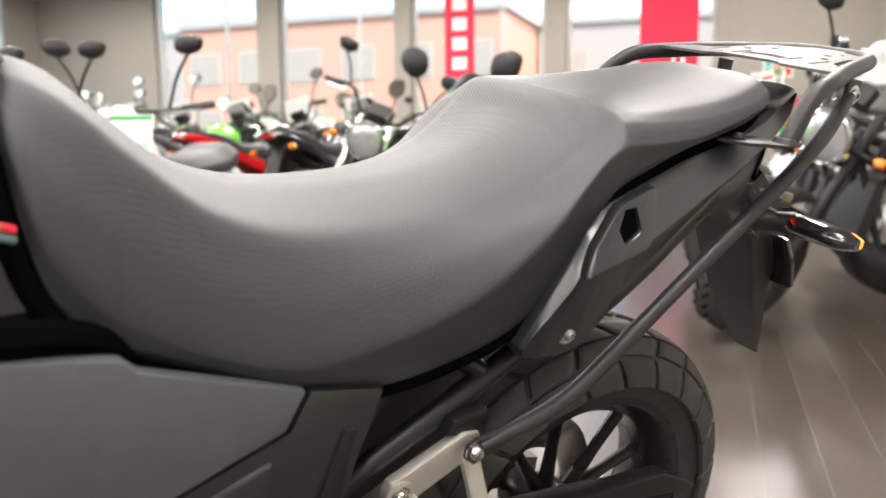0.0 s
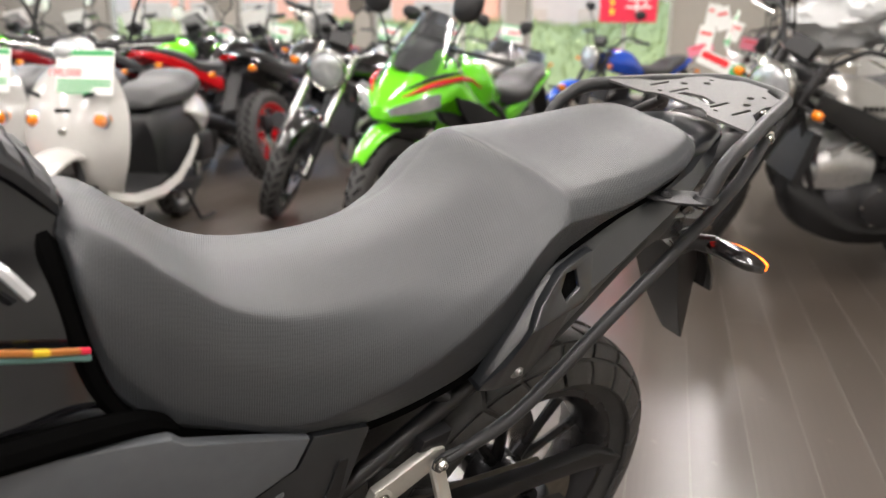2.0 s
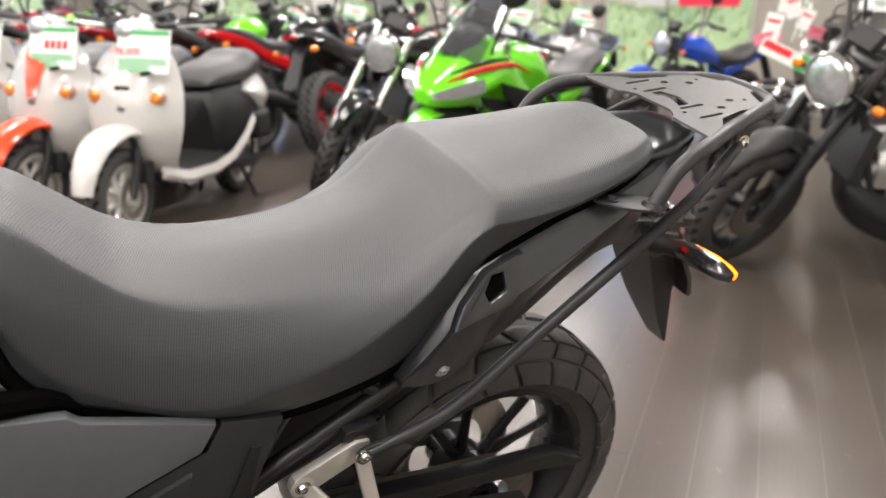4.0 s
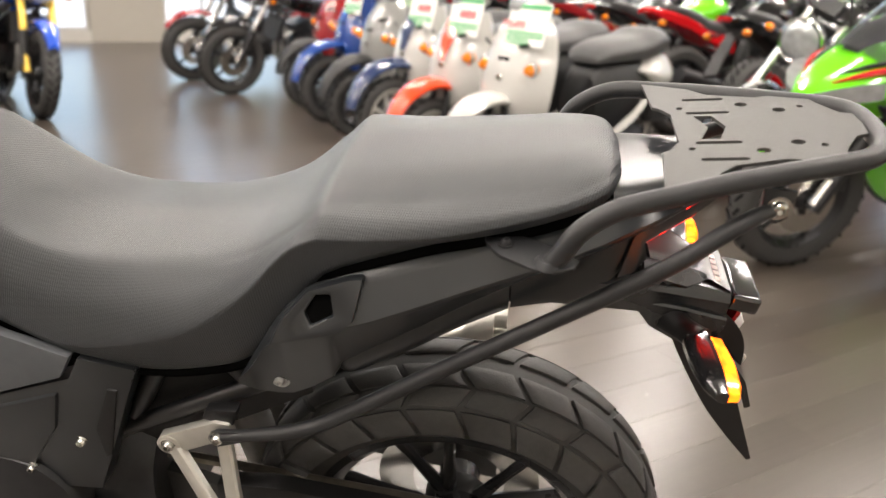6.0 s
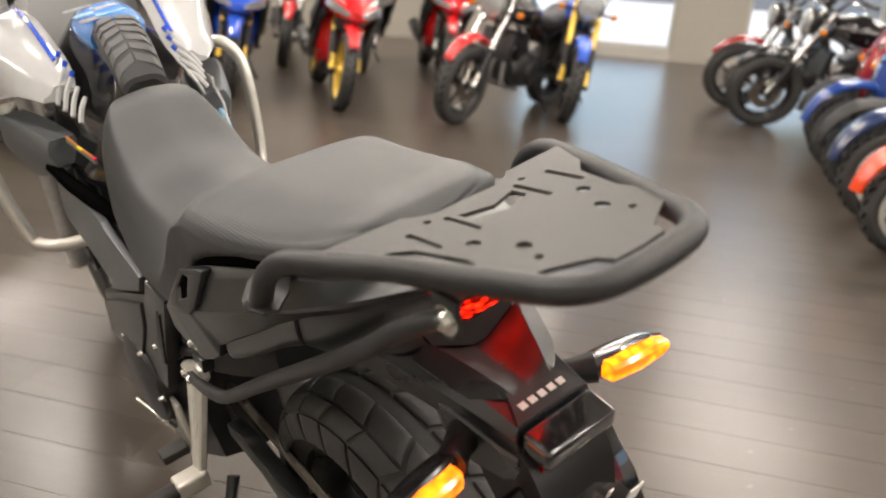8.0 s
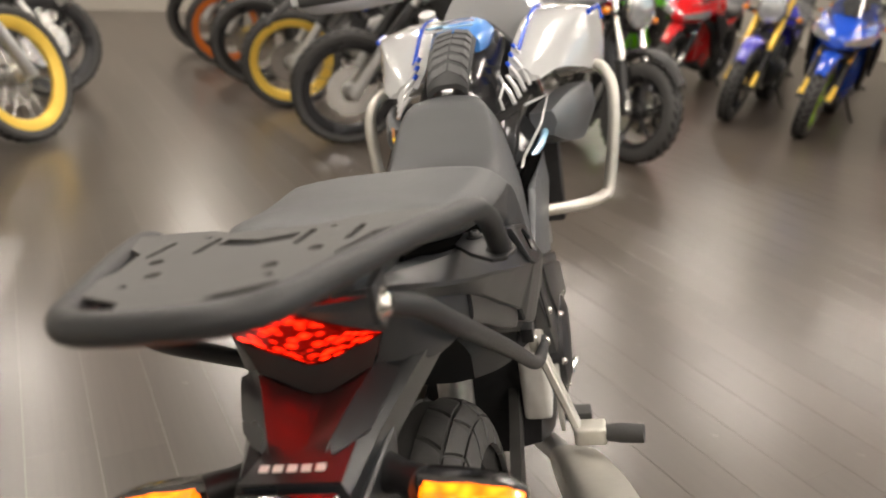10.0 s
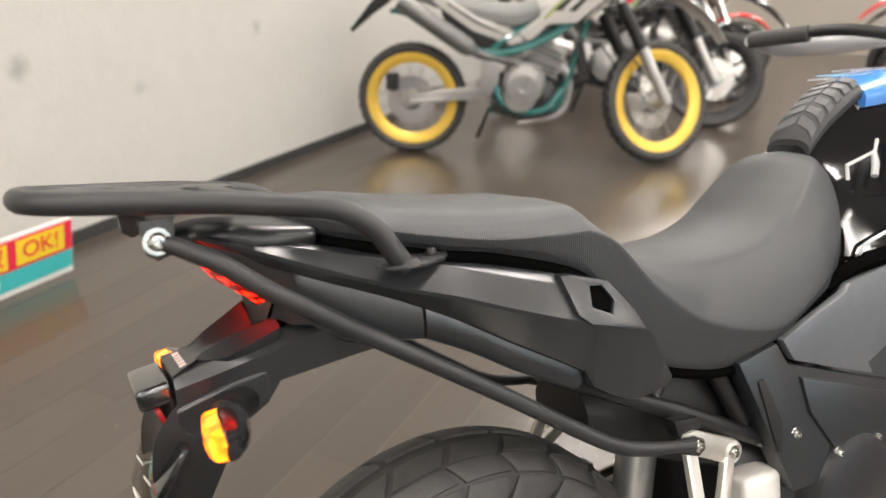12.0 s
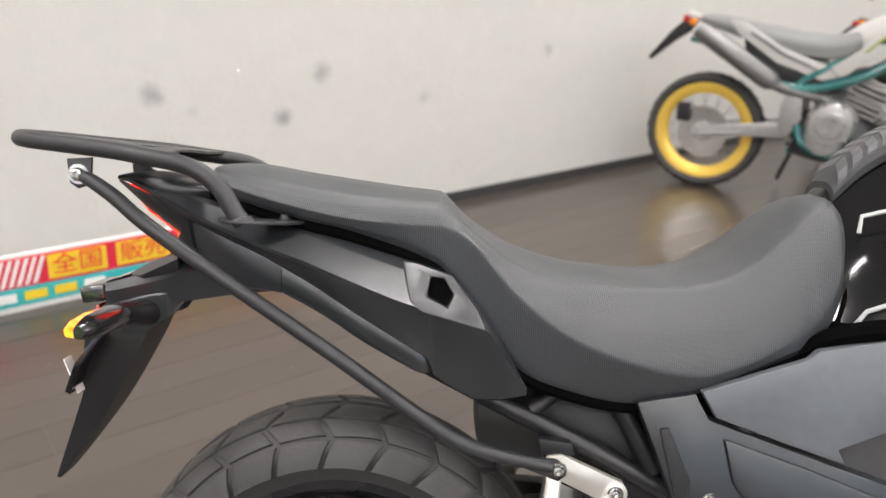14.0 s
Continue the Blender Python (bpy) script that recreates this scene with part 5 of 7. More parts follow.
def block(corners):
    """A raised tread block from corners (u, angle in pitches)."""
    p = 2 * math.pi / PITCH
    bm = bmesh.new()
    inset = 0.07
    cu = sum(c[0] for c in corners) / len(corners)
    ca = sum(c[1] for c in corners) / len(corners)
    n = 4
    rows_top = []
    fine = []
    for i, (u, a) in enumerate(corners):
        u2, a2 = corners[(i + 1) % len(corners)]
        for k in range(n):
            fine.append((u + (u2 - u) * k / n, a + (a2 - a) * k / n))
    low = [surface(u, a * p, -0.003) for u, a in fine]
    top = [surface(u + (cu - u) * 0.03, (a + (ca - a) * 0.03) * p, 0.0034) for u, a in fine]
    mid = [surface(u + (cu - u) * 0.06, (a + (ca - a) * 0.06) * p, 0.0040) for u, a in fine]
    inn = [surface(u + (cu - u) * 0.5, (a + (ca - a) * 0.5) * p, 0.0042) for u, a in fine]
    rows = [[bm.verts.new(q) for q in r] for r in (low, top, mid, inn)]
    m = len(fine)
    for r1, r2 in zip(rows, rows[1:]):
        for k in range(m):
            bm.faces.new((r1[k], r1[(k + 1) % m], r2[(k + 1) % m], r2[k]))
    bm.faces.new(rows[-1])
    return bm


g = 0.020
KINDS = []
for s in (1, -1):
    KINDS += [
        [(s * 0.03, 0.0 + g), (s * 0.27, 0.30 + g), (s * 0.27, 1.22 - g), (s * 0.03, 0.95 - g)],
        [(s * 0.305, 0.34 + g), (s * 0.54, 0.16 + g), (s * 0.56, 1.08 - g), (s * 0.305, 1.30 - g)],
        [(s * 0.59, 0.10 + g), (s * 0.88, 0.36 + g), (s * 0.88, 1.30 - g), (s * 0.59, 1.05 - g)],
    ]
for corners in KINDS:
    first = None
    for k in range(PITCH):
        if first is None:
            first = part("tread_block", block(corners), M["tread"], rtyre)
            ob = first
        else:
            ob = first.copy()
            scene.collection.objects.link(ob)
        ob.matrix_basis = Matrix.Translation(AX) @ pose(0, 0, 0, 0, -360.0 * k / PITCH, 0)
for i in range(9):
    a = radians(118 - i * 4.2)
    part("sidewall_bar", box((0.011, 0.0012, 0.010), m=Matrix.Translation((AX[0] + 0.258 * math.cos(a), -0.0712, AX[2] + 0.258 * math.sin(a))) @ pose(0, 0, 0, 0, 90 - math.degrees(a), 0) @ pose(0, 0, 0, 12)), M["tread"], rtyre, smooth=False)

M["swingarm"] = material("dark_grey_cast", (0.05, 0.049, 0.047), 0.4, metal=0.3, bump=0.0002, fine=700)
# swingarm, chain, guard, brake, muffler
both("swingarm", lambda: loft([[V(x, y, z + h), V(x, y + 0.018, z + h), V(x, y + 0.018, z - h), V(x, y, z - h)] for x, y, z, h in table([(-0.05, 0.092, 0.275, 0.024), (0.08, 0.092, 0.30, 0.03), (0.25, 0.085, 0.335, 0.036), (0.42, 0.075, 0.365, 0.038)], 3)]), M["swingarm"], bike, "dark grey box-section swingarm")
part("chain_guard", slab([(-0.150, 0.362), (-0.075, 0.402), (0.06, 0.412), (0.25, 0.432), (0.33, 0.425), (0.33, 0.400), (0.06, 0.385), (-0.06, 0.372), (-0.13, 0.358)], 0.098, 0.125, 0.004), M["black"], bike, "black plastic chain guard")
sprocket = part("sprocket", lathe([(0.05, 0.074), (0.098, 0.074), (0.098, 0.080), (0.05, 0.080)], "y", 42, AX, closed=True), M["chain"], bike, "steel rear sprocket")
part("chain", tube([(0.01, 0.077, 0.382), (0.45, 0.077, 0.425)], 0.0075, 6), M["chain"], bike, "steel drive chain")
part("chain", tube([(0.01, 0.077, 0.178), (0.45, 0.077, 0.36)], 0.0075, 6), M["chain"], bike, "steel drive chain")
part("axle_nut", lathe([(0, 0.128), (0.012, 0.128), (0.016, 0.122), (0.016, 0.11)], "y", 6, AX), M["steel"], bike, "steel axle nut")
part("brake_caliper", box((0.08, 0.035, 0.06), (0.10, -0.075, 0.37), 0.008), M["engine"], bike, "black rear brake caliper")
part("shock_absorber", tube([(0.36, 0.0, 0.62), (0.31, 0, 0.36)], 0.03, 12), M["engine_silver"], bike, "silver shock absorber")
OVAL = ((-1, -0.7), (-0.6, -1), (0.6, -1), (1, -0.6), (1, 0.6), (0.6, 1), (-0.6, 1), (-1, 0.7))


def oval(x, y, z, w, h):
    return chaikin([V(x, y + dy * w, z + dz * h) for dy, dz in OVAL], 2)


muff = part("muffler", loft([oval(*r) for r in table([(0.36, -0.165, 0.290, 0.026, 0.030), (0.29, -0.190, 0.318, 0.040, 0.048), (0.14, -0.222, 0.375, 0.046, 0.054), (0.02, -0.240, 0.428, 0.044, 0.052)], 4)]), M["alu"], bike, "brushed silver muffler")
part("end_cap", loft([oval(*r) for r in ((0.025, -0.239, 0.427, 0.047, 0.055), (-0.005, -0.244, 0.440, 0.045, 0.053), (-0.024, -0.246, 0.449, 0.036, 0.044))]), M["alu"], muff, "cast silver end cap")
for dz in (0.021, -0.021):
    part("outlet", tube([(0.0, -0.243, 0.443 + dz), (-0.030, -0.247, 0.452 + dz)], 0.0145, 16), M["void"], muff, "dark exhaust outlet")
    part("outlet_rim", lathe([(0.015, 0.004), (0.018, 0.003), (0.018, -0.02), (0.015, -0.02)], "x", 18, (-0.026, -0.247, 0.451 + dz), closed=True), M["alu"], muff)
part("exhaust_pipe", tube([(0.36, -0.165, 0.290), (0.44, -0.15, 0.25), (0.65, -0.08, 0.19), (0.95, -0.05, 0.24), (1.0, -0.05, 0.45)], 0.022, 12), M["engine_silver"], bike, "steel exhaust pipe")
part("side_stand", tube([(0.42, 0.12, 0.24), (0.36, 0.21, 0.095), (0.34, 0.262, 0.0)], [0.012, 0.011, 0.011], 10), M["frame"], bike, "dark side stand")

# the front half stands a few degrees out of line with the tail
for ob in bike.children_recursive:
    if ob.type == "MESH" and ob.name.split(".")[0] in ("fuel_tank", "stripe_tip", "warning_sticker", "tank_pad", "pad_rib", "tank_decal", "stripe", "side_shroud", "blue_edge", "blue_mark", "lower_shroud", "crash_bar", "radiator", "headlamp_cowl", "windscreen", "handlebar", "grip", "hand_guard"):
        for p in ob.data.vertices:
            p.co.y -= max(p.co.x - 0.62, 0) * 0.1

# ---- the other machines in the showroom ----
RED = paint("red_paint", (0.55, 0.008, 0.012))
GREEN = paint("lime_green_paint", (0.13, 0.62, 0.01))
BLUE = paint("racing_blue_paint", (0.008, 0.07, 0.50))
NAVY = paint("navy_paint", (0.015, 0.03, 0.09))
VIOLET = paint("violet_blue_paint", (0.05, 0.04, 0.38))
CREAM = paint("cream_white_paint", (0.50, 0.49, 0.465))
BLACKP = M["gloss"]
ORANGE = paint("orange_red_paint", (0.72, 0.06, 0.012))
SILVER = paint("silver_paint", (0.33, 0.32, 0.30), 0.3, 0.7)
GREY = paint("warm_grey_paint", (0.22, 0.22, 0.21))
TEAL = paint("dark_teal_frame", (0.02, 0.14, 0.13))
ORIM = paint("orange_rim_paint", (0.5, 0.12, 0.02))
GOLD = M["gold"]
RIM = M["rim"]
SEATV = material("black_seat_vinyl", (0.03, 0.03, 0.031), 0.5, bump=0.0004, fine=500)
GSEAT = material("grey_seat_vinyl", (0.055, 0.055, 0.056), 0.5, bump=0.0004, fine=500)
M["exhaust_grey"] = material("exhaust_grey", (0.16, 0.16, 0.155), 0.42, metal=0.6, vary=0.2)
PALE_SEAT = material("pale_grey_seat_vinyl", (0.20, 0.205, 0.20), 0.55, bump=0.0004, fine=500)
PALE = paint("pale_alloy_paint", (0.52, 0.51, 0.47), 0.35)


def light_wheel(parent, name, c, R, w, rim_mat, wire=False, spokes=5, disc=True, side=1):
    """A wheel of a machine that stands farther off."""
    hub = part(name, lathe([(0.016, -0.06), (0.03, -0.06), (0.045, -0.03), (0.045, 0.03), (0.03, 0.06), (0.016, 0.06)], "y", 14, c, closed=True), rim_mat if not wire else M["engine_silver"], parent)
    bead = R * (0.72 if not wire else 0.84)
    deep = 0.026 if wire else 0.0
    prof = []
    for k in range(9):
        a = math.pi * k / 8
        s, q = math.sin(a), -math.cos(a)
        prof.append((bead + (R - bead) * s ** 0.72, w / 2 * np.sign(q) * abs(q) ** 0.62 * (1.0 if s > 0.35 else 0.75)))
    prof += [(bead - 0.003, w * 0.3), (bead - 0.003, -w * 0.3)]
    tyre = part("tyre", lathe(prof, "y", 40, c, closed=True), M["rubber"], hub, "black rubber tyre")
    n = int(2 * math.pi * R / 0.06)
    bm = bmesh.new()
    for k in range(n):
        for s in (-1, 1):
            a = 2 * math.pi * (k + 0.25 * s) / n
            mm = Matrix.Translation(c) @ pose(0, 0, 0, 0, -math.degrees(a), 0) @ Matrix.Translation((R - 0.004, s * w * 0.2, 0)) @ pose(0, 0, 0, s * 18, 0, 0) @ pose(0, 0, 0, 0, 90, 0) @ pose(0, 0, 0, 0, 0, s * 35)
            q = [bm.verts.new(mm @ V(dx * 0.005, dy * w * 0.21, dz * 0.003)) for dz in (-1, 1) for dx, dy in ((-1, -1), (1, -1), (1, 1), (-1, 1))]
            for f in ((4, 5, 6, 7), (0, 1, 5, 4), (1, 2, 6, 5), (2, 3, 7, 6), (3, 0, 4, 7)):
                bm.faces.new([q[i] for i in f])
    tagged(part("tread_groove", bm, M["void"], tyre, smooth=False), kind="stuff")
    part("rim", lathe([(bead + 0.006, -w * 0.36), (bead - 0.014, -w * 0.26), (bead - 0.022, 0), (bead - 0.014, w * 0.26), (bead + 0.006, w * 0.36), (bead - 0.008 - deep * 0.6, w * 0.36), (bead - 0.032 - deep, w * 0.15), (bead - 0.034 - deep, -w * 0.15), (bead - 0.008 - deep * 0.6, -w * 0.36)], "y", 40, c, closed=True), rim_mat, hub)
    cc = Vector(c)
    if wire:
        bm = bmesh.new()
        for k in range(28):
            a = 2 * math.pi * k / 28
            t = V(-math.sin(a), 0, math.cos(a)) * (0.04 if k % 2 else -0.04)
            tube([cc + t + V(0, 0.028 * (1 if (k // 2) % 2 else -1), 0), cc + V(math.cos(a), 0, math.sin(a)) * (bead - 0.025)], 0.0024, 4, bm=bm, smooth=False)
        tagged(part("wire_spokes", bm, M["steel"], hub, "thin steel wire spokes"), kind="stuff")
    else:
        for k in range(spokes):
            a = 2 * math.pi * k / spokes + 0.3
            d = V(math.cos(a), 0, math.sin(a))
            e = V(math.cos(a + 0.18), 0, math.sin(a + 0.18))
            part("spoke", tube([cc + d * 0.035, cc + (d + e) * 0.25 * bead, cc + e * (bead - 0.02)], [0.02, 0.013, 0.014], 7), rim_mat, hub)
    if disc:
        part("brake_disc", lathe([(0.06, side * 0.055), (R * 0.44, side * 0.055), (R * 0.44, side * 0.06), (0.06, side * 0.06)], "y", 26, c, closed=True), M["steel"], hub, "steel brake disc")
        part("caliper", box((0.07, 0.04, 0.10), (c[0] - 0.11, side * 0.065, c[2] + 0.10), 0.008), M["engine"], hub)
    return hub


def price_card(parent, m, wide=0.30, high=0.21, price=""):
    card = part("price_card", box((wide, 0.004, high), m=m), M["paper"], parent, "white price card with green and red print", smooth=False)
    part("print_band", box((wide * 0.96, 0.002, high * 0.11), (0, -0.003, high * 0.42), 0, None, m), M["green_print"], card, smooth=False)
    for i in range(4):
        part("print_band", box((wide * (0.92 if i < 2 else 0.6), 0.002, high * 0.05), (-wide * (0.0 if i < 2 else 0.16), -0.003, -high * (0.20 + 0.085 * i)), 0, None, m), M["green_print"], card, smooth=False)
    if price:
        text_mesh(price, high * 0.24, M["red_print"], "price", card, m @ pose(-wide * 0.34, -0.004, -high * 0.02, 90))
    for i in range(0 if price else 4):
        part("print_bar", box((wide * 0.09, 0.002, high * 0.20), (-wide * 0.12 + i * wide * 0.13, -0.003, high * 0.06), 0, None, m), M["red_print"], card, smooth=False)


def mirrors(parent, x, y, z, m_up=0.20, out=0.12, mat=None, k=1.0):
    for s in (1, -1):
        stem = part("mirror", tube([(x, s * y, z), (x + 0.01, s * (y + out * 0.4), z + m_up * 0.55), (x + 0.02, s * (y + out), z + m_up)], 0.0065, 7), M["black"], parent, "black mirror on a stalk")
        shape = chaikin([V(0, u * 0.066 * k, w * 0.044 * k * k) for u, w in ((1.0, 0.15), (0.72, 0.95), (-0.55, 1.0), (-1.0, 0.25), (-0.75, -0.85), (0.45, -0.95))], 1, True, 0.3)
        c = V(x + 0.02, s * (y + out), z + m_up + 0.03)
        part("shell", loft([[c + V(dx, s * q.y * r, q.z * r + 0.25 * q.y * r * (k - 1)) for q in shape] for dx, r in ((-0.012, 0.96), (0.0, 1.0), (0.018, 0.85), (0.03, 0.4))]), mat or M["black"], stem)
        part("glass", loft([[c + V(dx, s * q.y * 0.88, q.z * 0.88 + 0.25 * q.y * 0.88 * (k - 1)) for q in shape] for dx in (-0.0135, -0.0125)]), M["mirror"], stem, "mirror glass")


def indicators(parent, x, y, z):
    for s in (1, -1):
        stalk = part("indicator", tube([(x, s * y * 0.4, z), (x, s * y, z)], 0.009, 7), M["black"], parent)
        part("lens", lathe([(0, s * 0.03), (0.016, s * 0.026), (0.022, s * 0.008), (0.018, s * -0.014), (0, s * -0.018)], "y", 12, (x, s * (y + 0.015), z)), M["amber_lens"], stalk, "amber lens")


def motorcycle(m, label, tank_mat, body_mat, rim_mat, style="naked", wb=1.40, accent=None, wire=False, frame_mat=None, fender_mat=None, card=False, group="", seat_mat=None, fork_mat=None, lean=9, steer=0, category="motorcycle"):
    """A parked machine; its front wheel touches the ground at m, and it looks along m's x."""
    b = thing("motorcycle", label, category, m @ pose(-wb, 0, 0, -lean), group)
    dirt, sport = style == "dirt", style == "sport"
    Rr, Rf = (0.315, 0.345) if dirt else (0.312, 0.302)
    wr, wf = (0.115, 0.085) if dirt else (0.155, 0.118)
    frame_mat = frame_mat or M["frame"]
    fork_mat = fork_mat or (M["engine_silver"] if dirt else M["steel"])
    fender_mat = fender_mat or body_mat
    seat_mat = seat_mat or SEATV
    light_wheel(b, "rear_wheel", (0, 0, Rr), Rr, wr, rim_mat, wire, side=-1)
    light_wheel(b, "front_wheel", (wb, 0, Rf), Rf, wf, rim_mat, wire, side=1)
    hx, hz = wb - 0.36 - (0.06 if dirt else 0), 0.98 if not dirt else 1.04
    for s in (1, -1):
        part("fork_tube", tube([(wb, s * 0.098, Rf), (wb - (wb - hx) * 0.45, s * 0.098, Rf + (hz - Rf) * 0.45), (hx, s * 0.098, hz)], [0.027, 0.026, 0.021], 10), fork_mat, b, "fork leg")
        part("fork_sleeve", tube([(wb, s * 0.098, Rf - 0.02), (wb - (wb - hx) * 0.4, s * 0.098, Rf + (hz - Rf) * 0.4)], 0.032, 10), M["engine"] if not dirt else M["engine_silver"], b)
        part("frame_tube", tube([(0.42, s * 0.10, 0.38), (0.46, s * 0.12, 0.62), (hx - 0.25, s * 0.10, 0.78), (hx - 0.02, s * 0.04, 0.86)], 0.019, 8), frame_mat, b, "frame tube")
        part("down_tube", tube([(hx, s * 0.03, 0.82), (hx - 0.10, s * 0.08, 0.45), (hx - 0.2, s * 0.10, 0.28), (0.45, s * 0.10, 0.28)], 0.015, 8), frame_mat, b)
        part("seat_rail", tube([(0.46, s * 0.09, 0.66), (0.0, s * 0.08, 0.78), (-0.12, s * 0.05, 0.80)], 0.013, 8), frame_mat, b)
        part("swingarm", tube([(0.0, s * 0.095, Rr), (0.25, s * 0.09, 0.35), (0.44, s * 0.07, 0.38)], 0.021, 8), M["engine_silver"] if dirt else M["frame"], b, "swingarm")
        part("foot_peg", tube([(0.47, s * 0.12, 0.34), (0.47, s * 0.24, 0.34)], 0.013, 8), M["rubber"], b, "rubber foot peg")
        part("header_pipe", tube([(hx - 0.26, s * 0.05, 0.58), (hx - 0.10, s * 0.06, 0.50), (hx - 0.12, s * 0.06, 0.28), (0.62, s * 0.04, 0.20)], 0.02, 8), M["engine_silver"], b, "steel header pipe")
    part("yoke", box((0.05, 0.24, 0.03), (hx, 0, hz - 0.05), 0.008), M["engine"], b)
    part("yoke", box((0.05, 0.24, 0.03), (hx + 0.05, 0, hz - 0.22), 0.008), M["engine"], b)
    fz = 0.05 if not dirt else 0.26
    part("front_fender", loft([chaikin([V(wb - 0.02 + (Rf + fz + 0.01 * (1 - abs(y))) * math.cos(a), y * wd, Rf + (Rf + fz + 0.028 * (1 - y * y)) * math.sin(a) + dz) for y, dz in ((-1, -0.012), (-0.9, 0), (0, 0.005), (0.9, 0), (1, -0.012), (0.8, -0.014), (0, -0.008), (-0.8, -0.014))], 1) for a, wd in zip(np.linspace(0.62, 2.35, 12), np.r_[np.linspace(0.035, 0.075, 6), np.linspace(0.075, 0.06, 6)])]), fender_mat, b, "front fender")
    eng = part("engine", hull([(0.46, 0.46, 0.08, 0.45, 0.13, 0.40, 0.11, 0.26), (0.60, 0.50, 0.09, 0.49, 0.15, 0.40, 0.13, 0.23), (0.76, 0.50, 0.08, 0.49, 0.14, 0.38, 0.12, 0.24), (0.84, 0.44, 0.07, 0.43, 0.10, 0.36, 0.09, 0.28)], 2, 1), M["engine"], b, "engine block")
    for k in range(6):
        part("cylinder_fin", box((0.17, 0.20, 0.012), m=Matrix.Translation((0.74 + k * 0.010, 0, 0.50 + k * 0.026)) @ pose(0, 0, 0, 0, 20, 0)), M["engine_silver"] if dirt or style == "retro" else M["engine"], eng)
    for s in (1, -1):
        part("side_case", lathe([(0, s * 0.175), (0.06, s * 0.175), (0.085, s * 0.165), (0.10, s * 0.13)], "y", 20, (0.62, 0, 0.37)), M["engine_silver"] if dirt else M["engine"], eng, "round engine cover")
        for k in range(5):
            part("case_bolt", bolt((0.62 + 0.085 * math.cos(k * 1.257), s * 0.165, 0.37 + 0.085 * math.sin(k * 1.257)), 0.006, h=s * 0.006, seg=8), M["steel"], eng)
    part("radiator", box((0.04, 0.27, 0.22), m=Matrix.Translation((hx - 0.03, 0, 0.58)) @ pose(0, 0, 0, 0, -14, 0)), M["engine"], b)
    # bodywork
    tz = 0.06 if dirt else 0
    T = [(0.48, 0.80 + tz, 0.05, 0.79 + tz, 0.085, 0.75 + tz, 0.08, 0.68 + tz), (0.60, 0.89 + tz, 0.07, 0.88 + tz, 0.125, 0.80 + tz, 0.11, 0.69 + tz), (0.74, 0.95 + tz, 0.08, 0.94 + tz, 0.16, 0.84 + tz, 0.13, 0.71 + tz), (0.88, 0.96 + tz, 0.07, 0.95 + tz, 0.15, 0.86 + tz, 0.12, 0.74 + tz), (hx - 0.03, 0.92 + tz, 0.04, 0.91 + tz, 0.07, 0.86 + tz, 0.06, 0.80 + tz)]
    if dirt:
        T = [(0.56 + (r[0] - 0.48) * 0.86, r[1] - 0.04, r[2] * 0.6, r[3] - 0.045, r[4] * 0.58, r[5] - 0.02, r[6] * 0.6, r[7] + 0.03) for r in T]
    if style == "retro":
        T = [(0.62 + (r[0] - 0.62) * 0.85, r[1] - 0.05, r[2] * 0.85, r[3] - 0.05, r[4] * 0.86, r[5] - 0.04, r[6] * 0.85, r[7] - 0.01) for r in T]
    tank = part("fuel_tank", hull(T, 4, 2), tank_mat, b, "painted fuel tank")
    part("filler_cap", lathe([(0, 0.012), (0.03, 0.01), (0.036, 0)], "z", 16, (0.80, 0, 0.955 + tz)), M["steel"], tank)
    S = [(-0.18, 0.90, 0.05, 0.895, 0.07, 0.88, 0.06, 0.85), (-0.08, 0.89, 0.08, 0.88, 0.11, 0.86, 0.10, 0.82), (0.06, 0.86, 0.09, 0.85, 0.125, 0.82, 0.115, 0.76), (0.16, 0.81, 0.10, 0.80, 0.14, 0.77, 0.13, 0.71), (0.34, 0.79, 0.10, 0.785, 0.135, 0.75, 0.12, 0.69), (0.50, 0.81, 0.06, 0.80, 0.085, 0.77, 0.08, 0.70)]
    if dirt:
        S = [(-0.08, 0.935, 0.04, 0.93, 0.07, 0.915, 0.06, 0.895), (0.06, 0.925, 0.07, 0.915, 0.10, 0.895, 0.09, 0.85), (0.30, 0.885, 0.08, 0.875, 0.115, 0.845, 0.105, 0.78), (0.56, 0.86, 0.075, 0.85, 0.105, 0.81, 0.10, 0.74), (0.72, 0.91, 0.05, 0.90, 0.075, 0.86, 0.07, 0.79)]
    if style == "retro":
        z = -0.02
        S = [(-0.24, 0.84 + z, 0.05, 0.835 + z, 0.08, 0.82 + z, 0.07, 0.79 + z), (-0.10, 0.845 + z, 0.08, 0.835 + z, 0.11, 0.82 + z, 0.10, 0.77 + z), (0.20, 0.82 + z, 0.09, 0.81 + z, 0.12, 0.79 + z, 0.11, 0.73 + z), (0.52, 0.83 + z, 0.07, 0.82 + z, 0.09, 0.79 + z, 0.08, 0.72 + z)]
    part("seat", hull(S, 4, 2), seat_mat, b, "padded vinyl seat")
    if not dirt:
        part("tail_cowl", hull([(-0.32, 0.88, 0.02, 0.875, 0.035, 0.865, 0.03, 0.85), (-0.20, 0.865, 0.06, 0.86, 0.09, 0.845, 0.075, 0.79), (0.0, 0.82, 0.08, 0.815, 0.12, 0.79, 0.10, 0.72), (0.22, 0.73, 0.09, 0.725, 0.125, 0.70, 0.11, 0.62), (0.40, 0.69, 0.08, 0.685, 0.12, 0.65, 0.10, 0.56)], 3, 1), body_mat, b, "painted tail cowl")
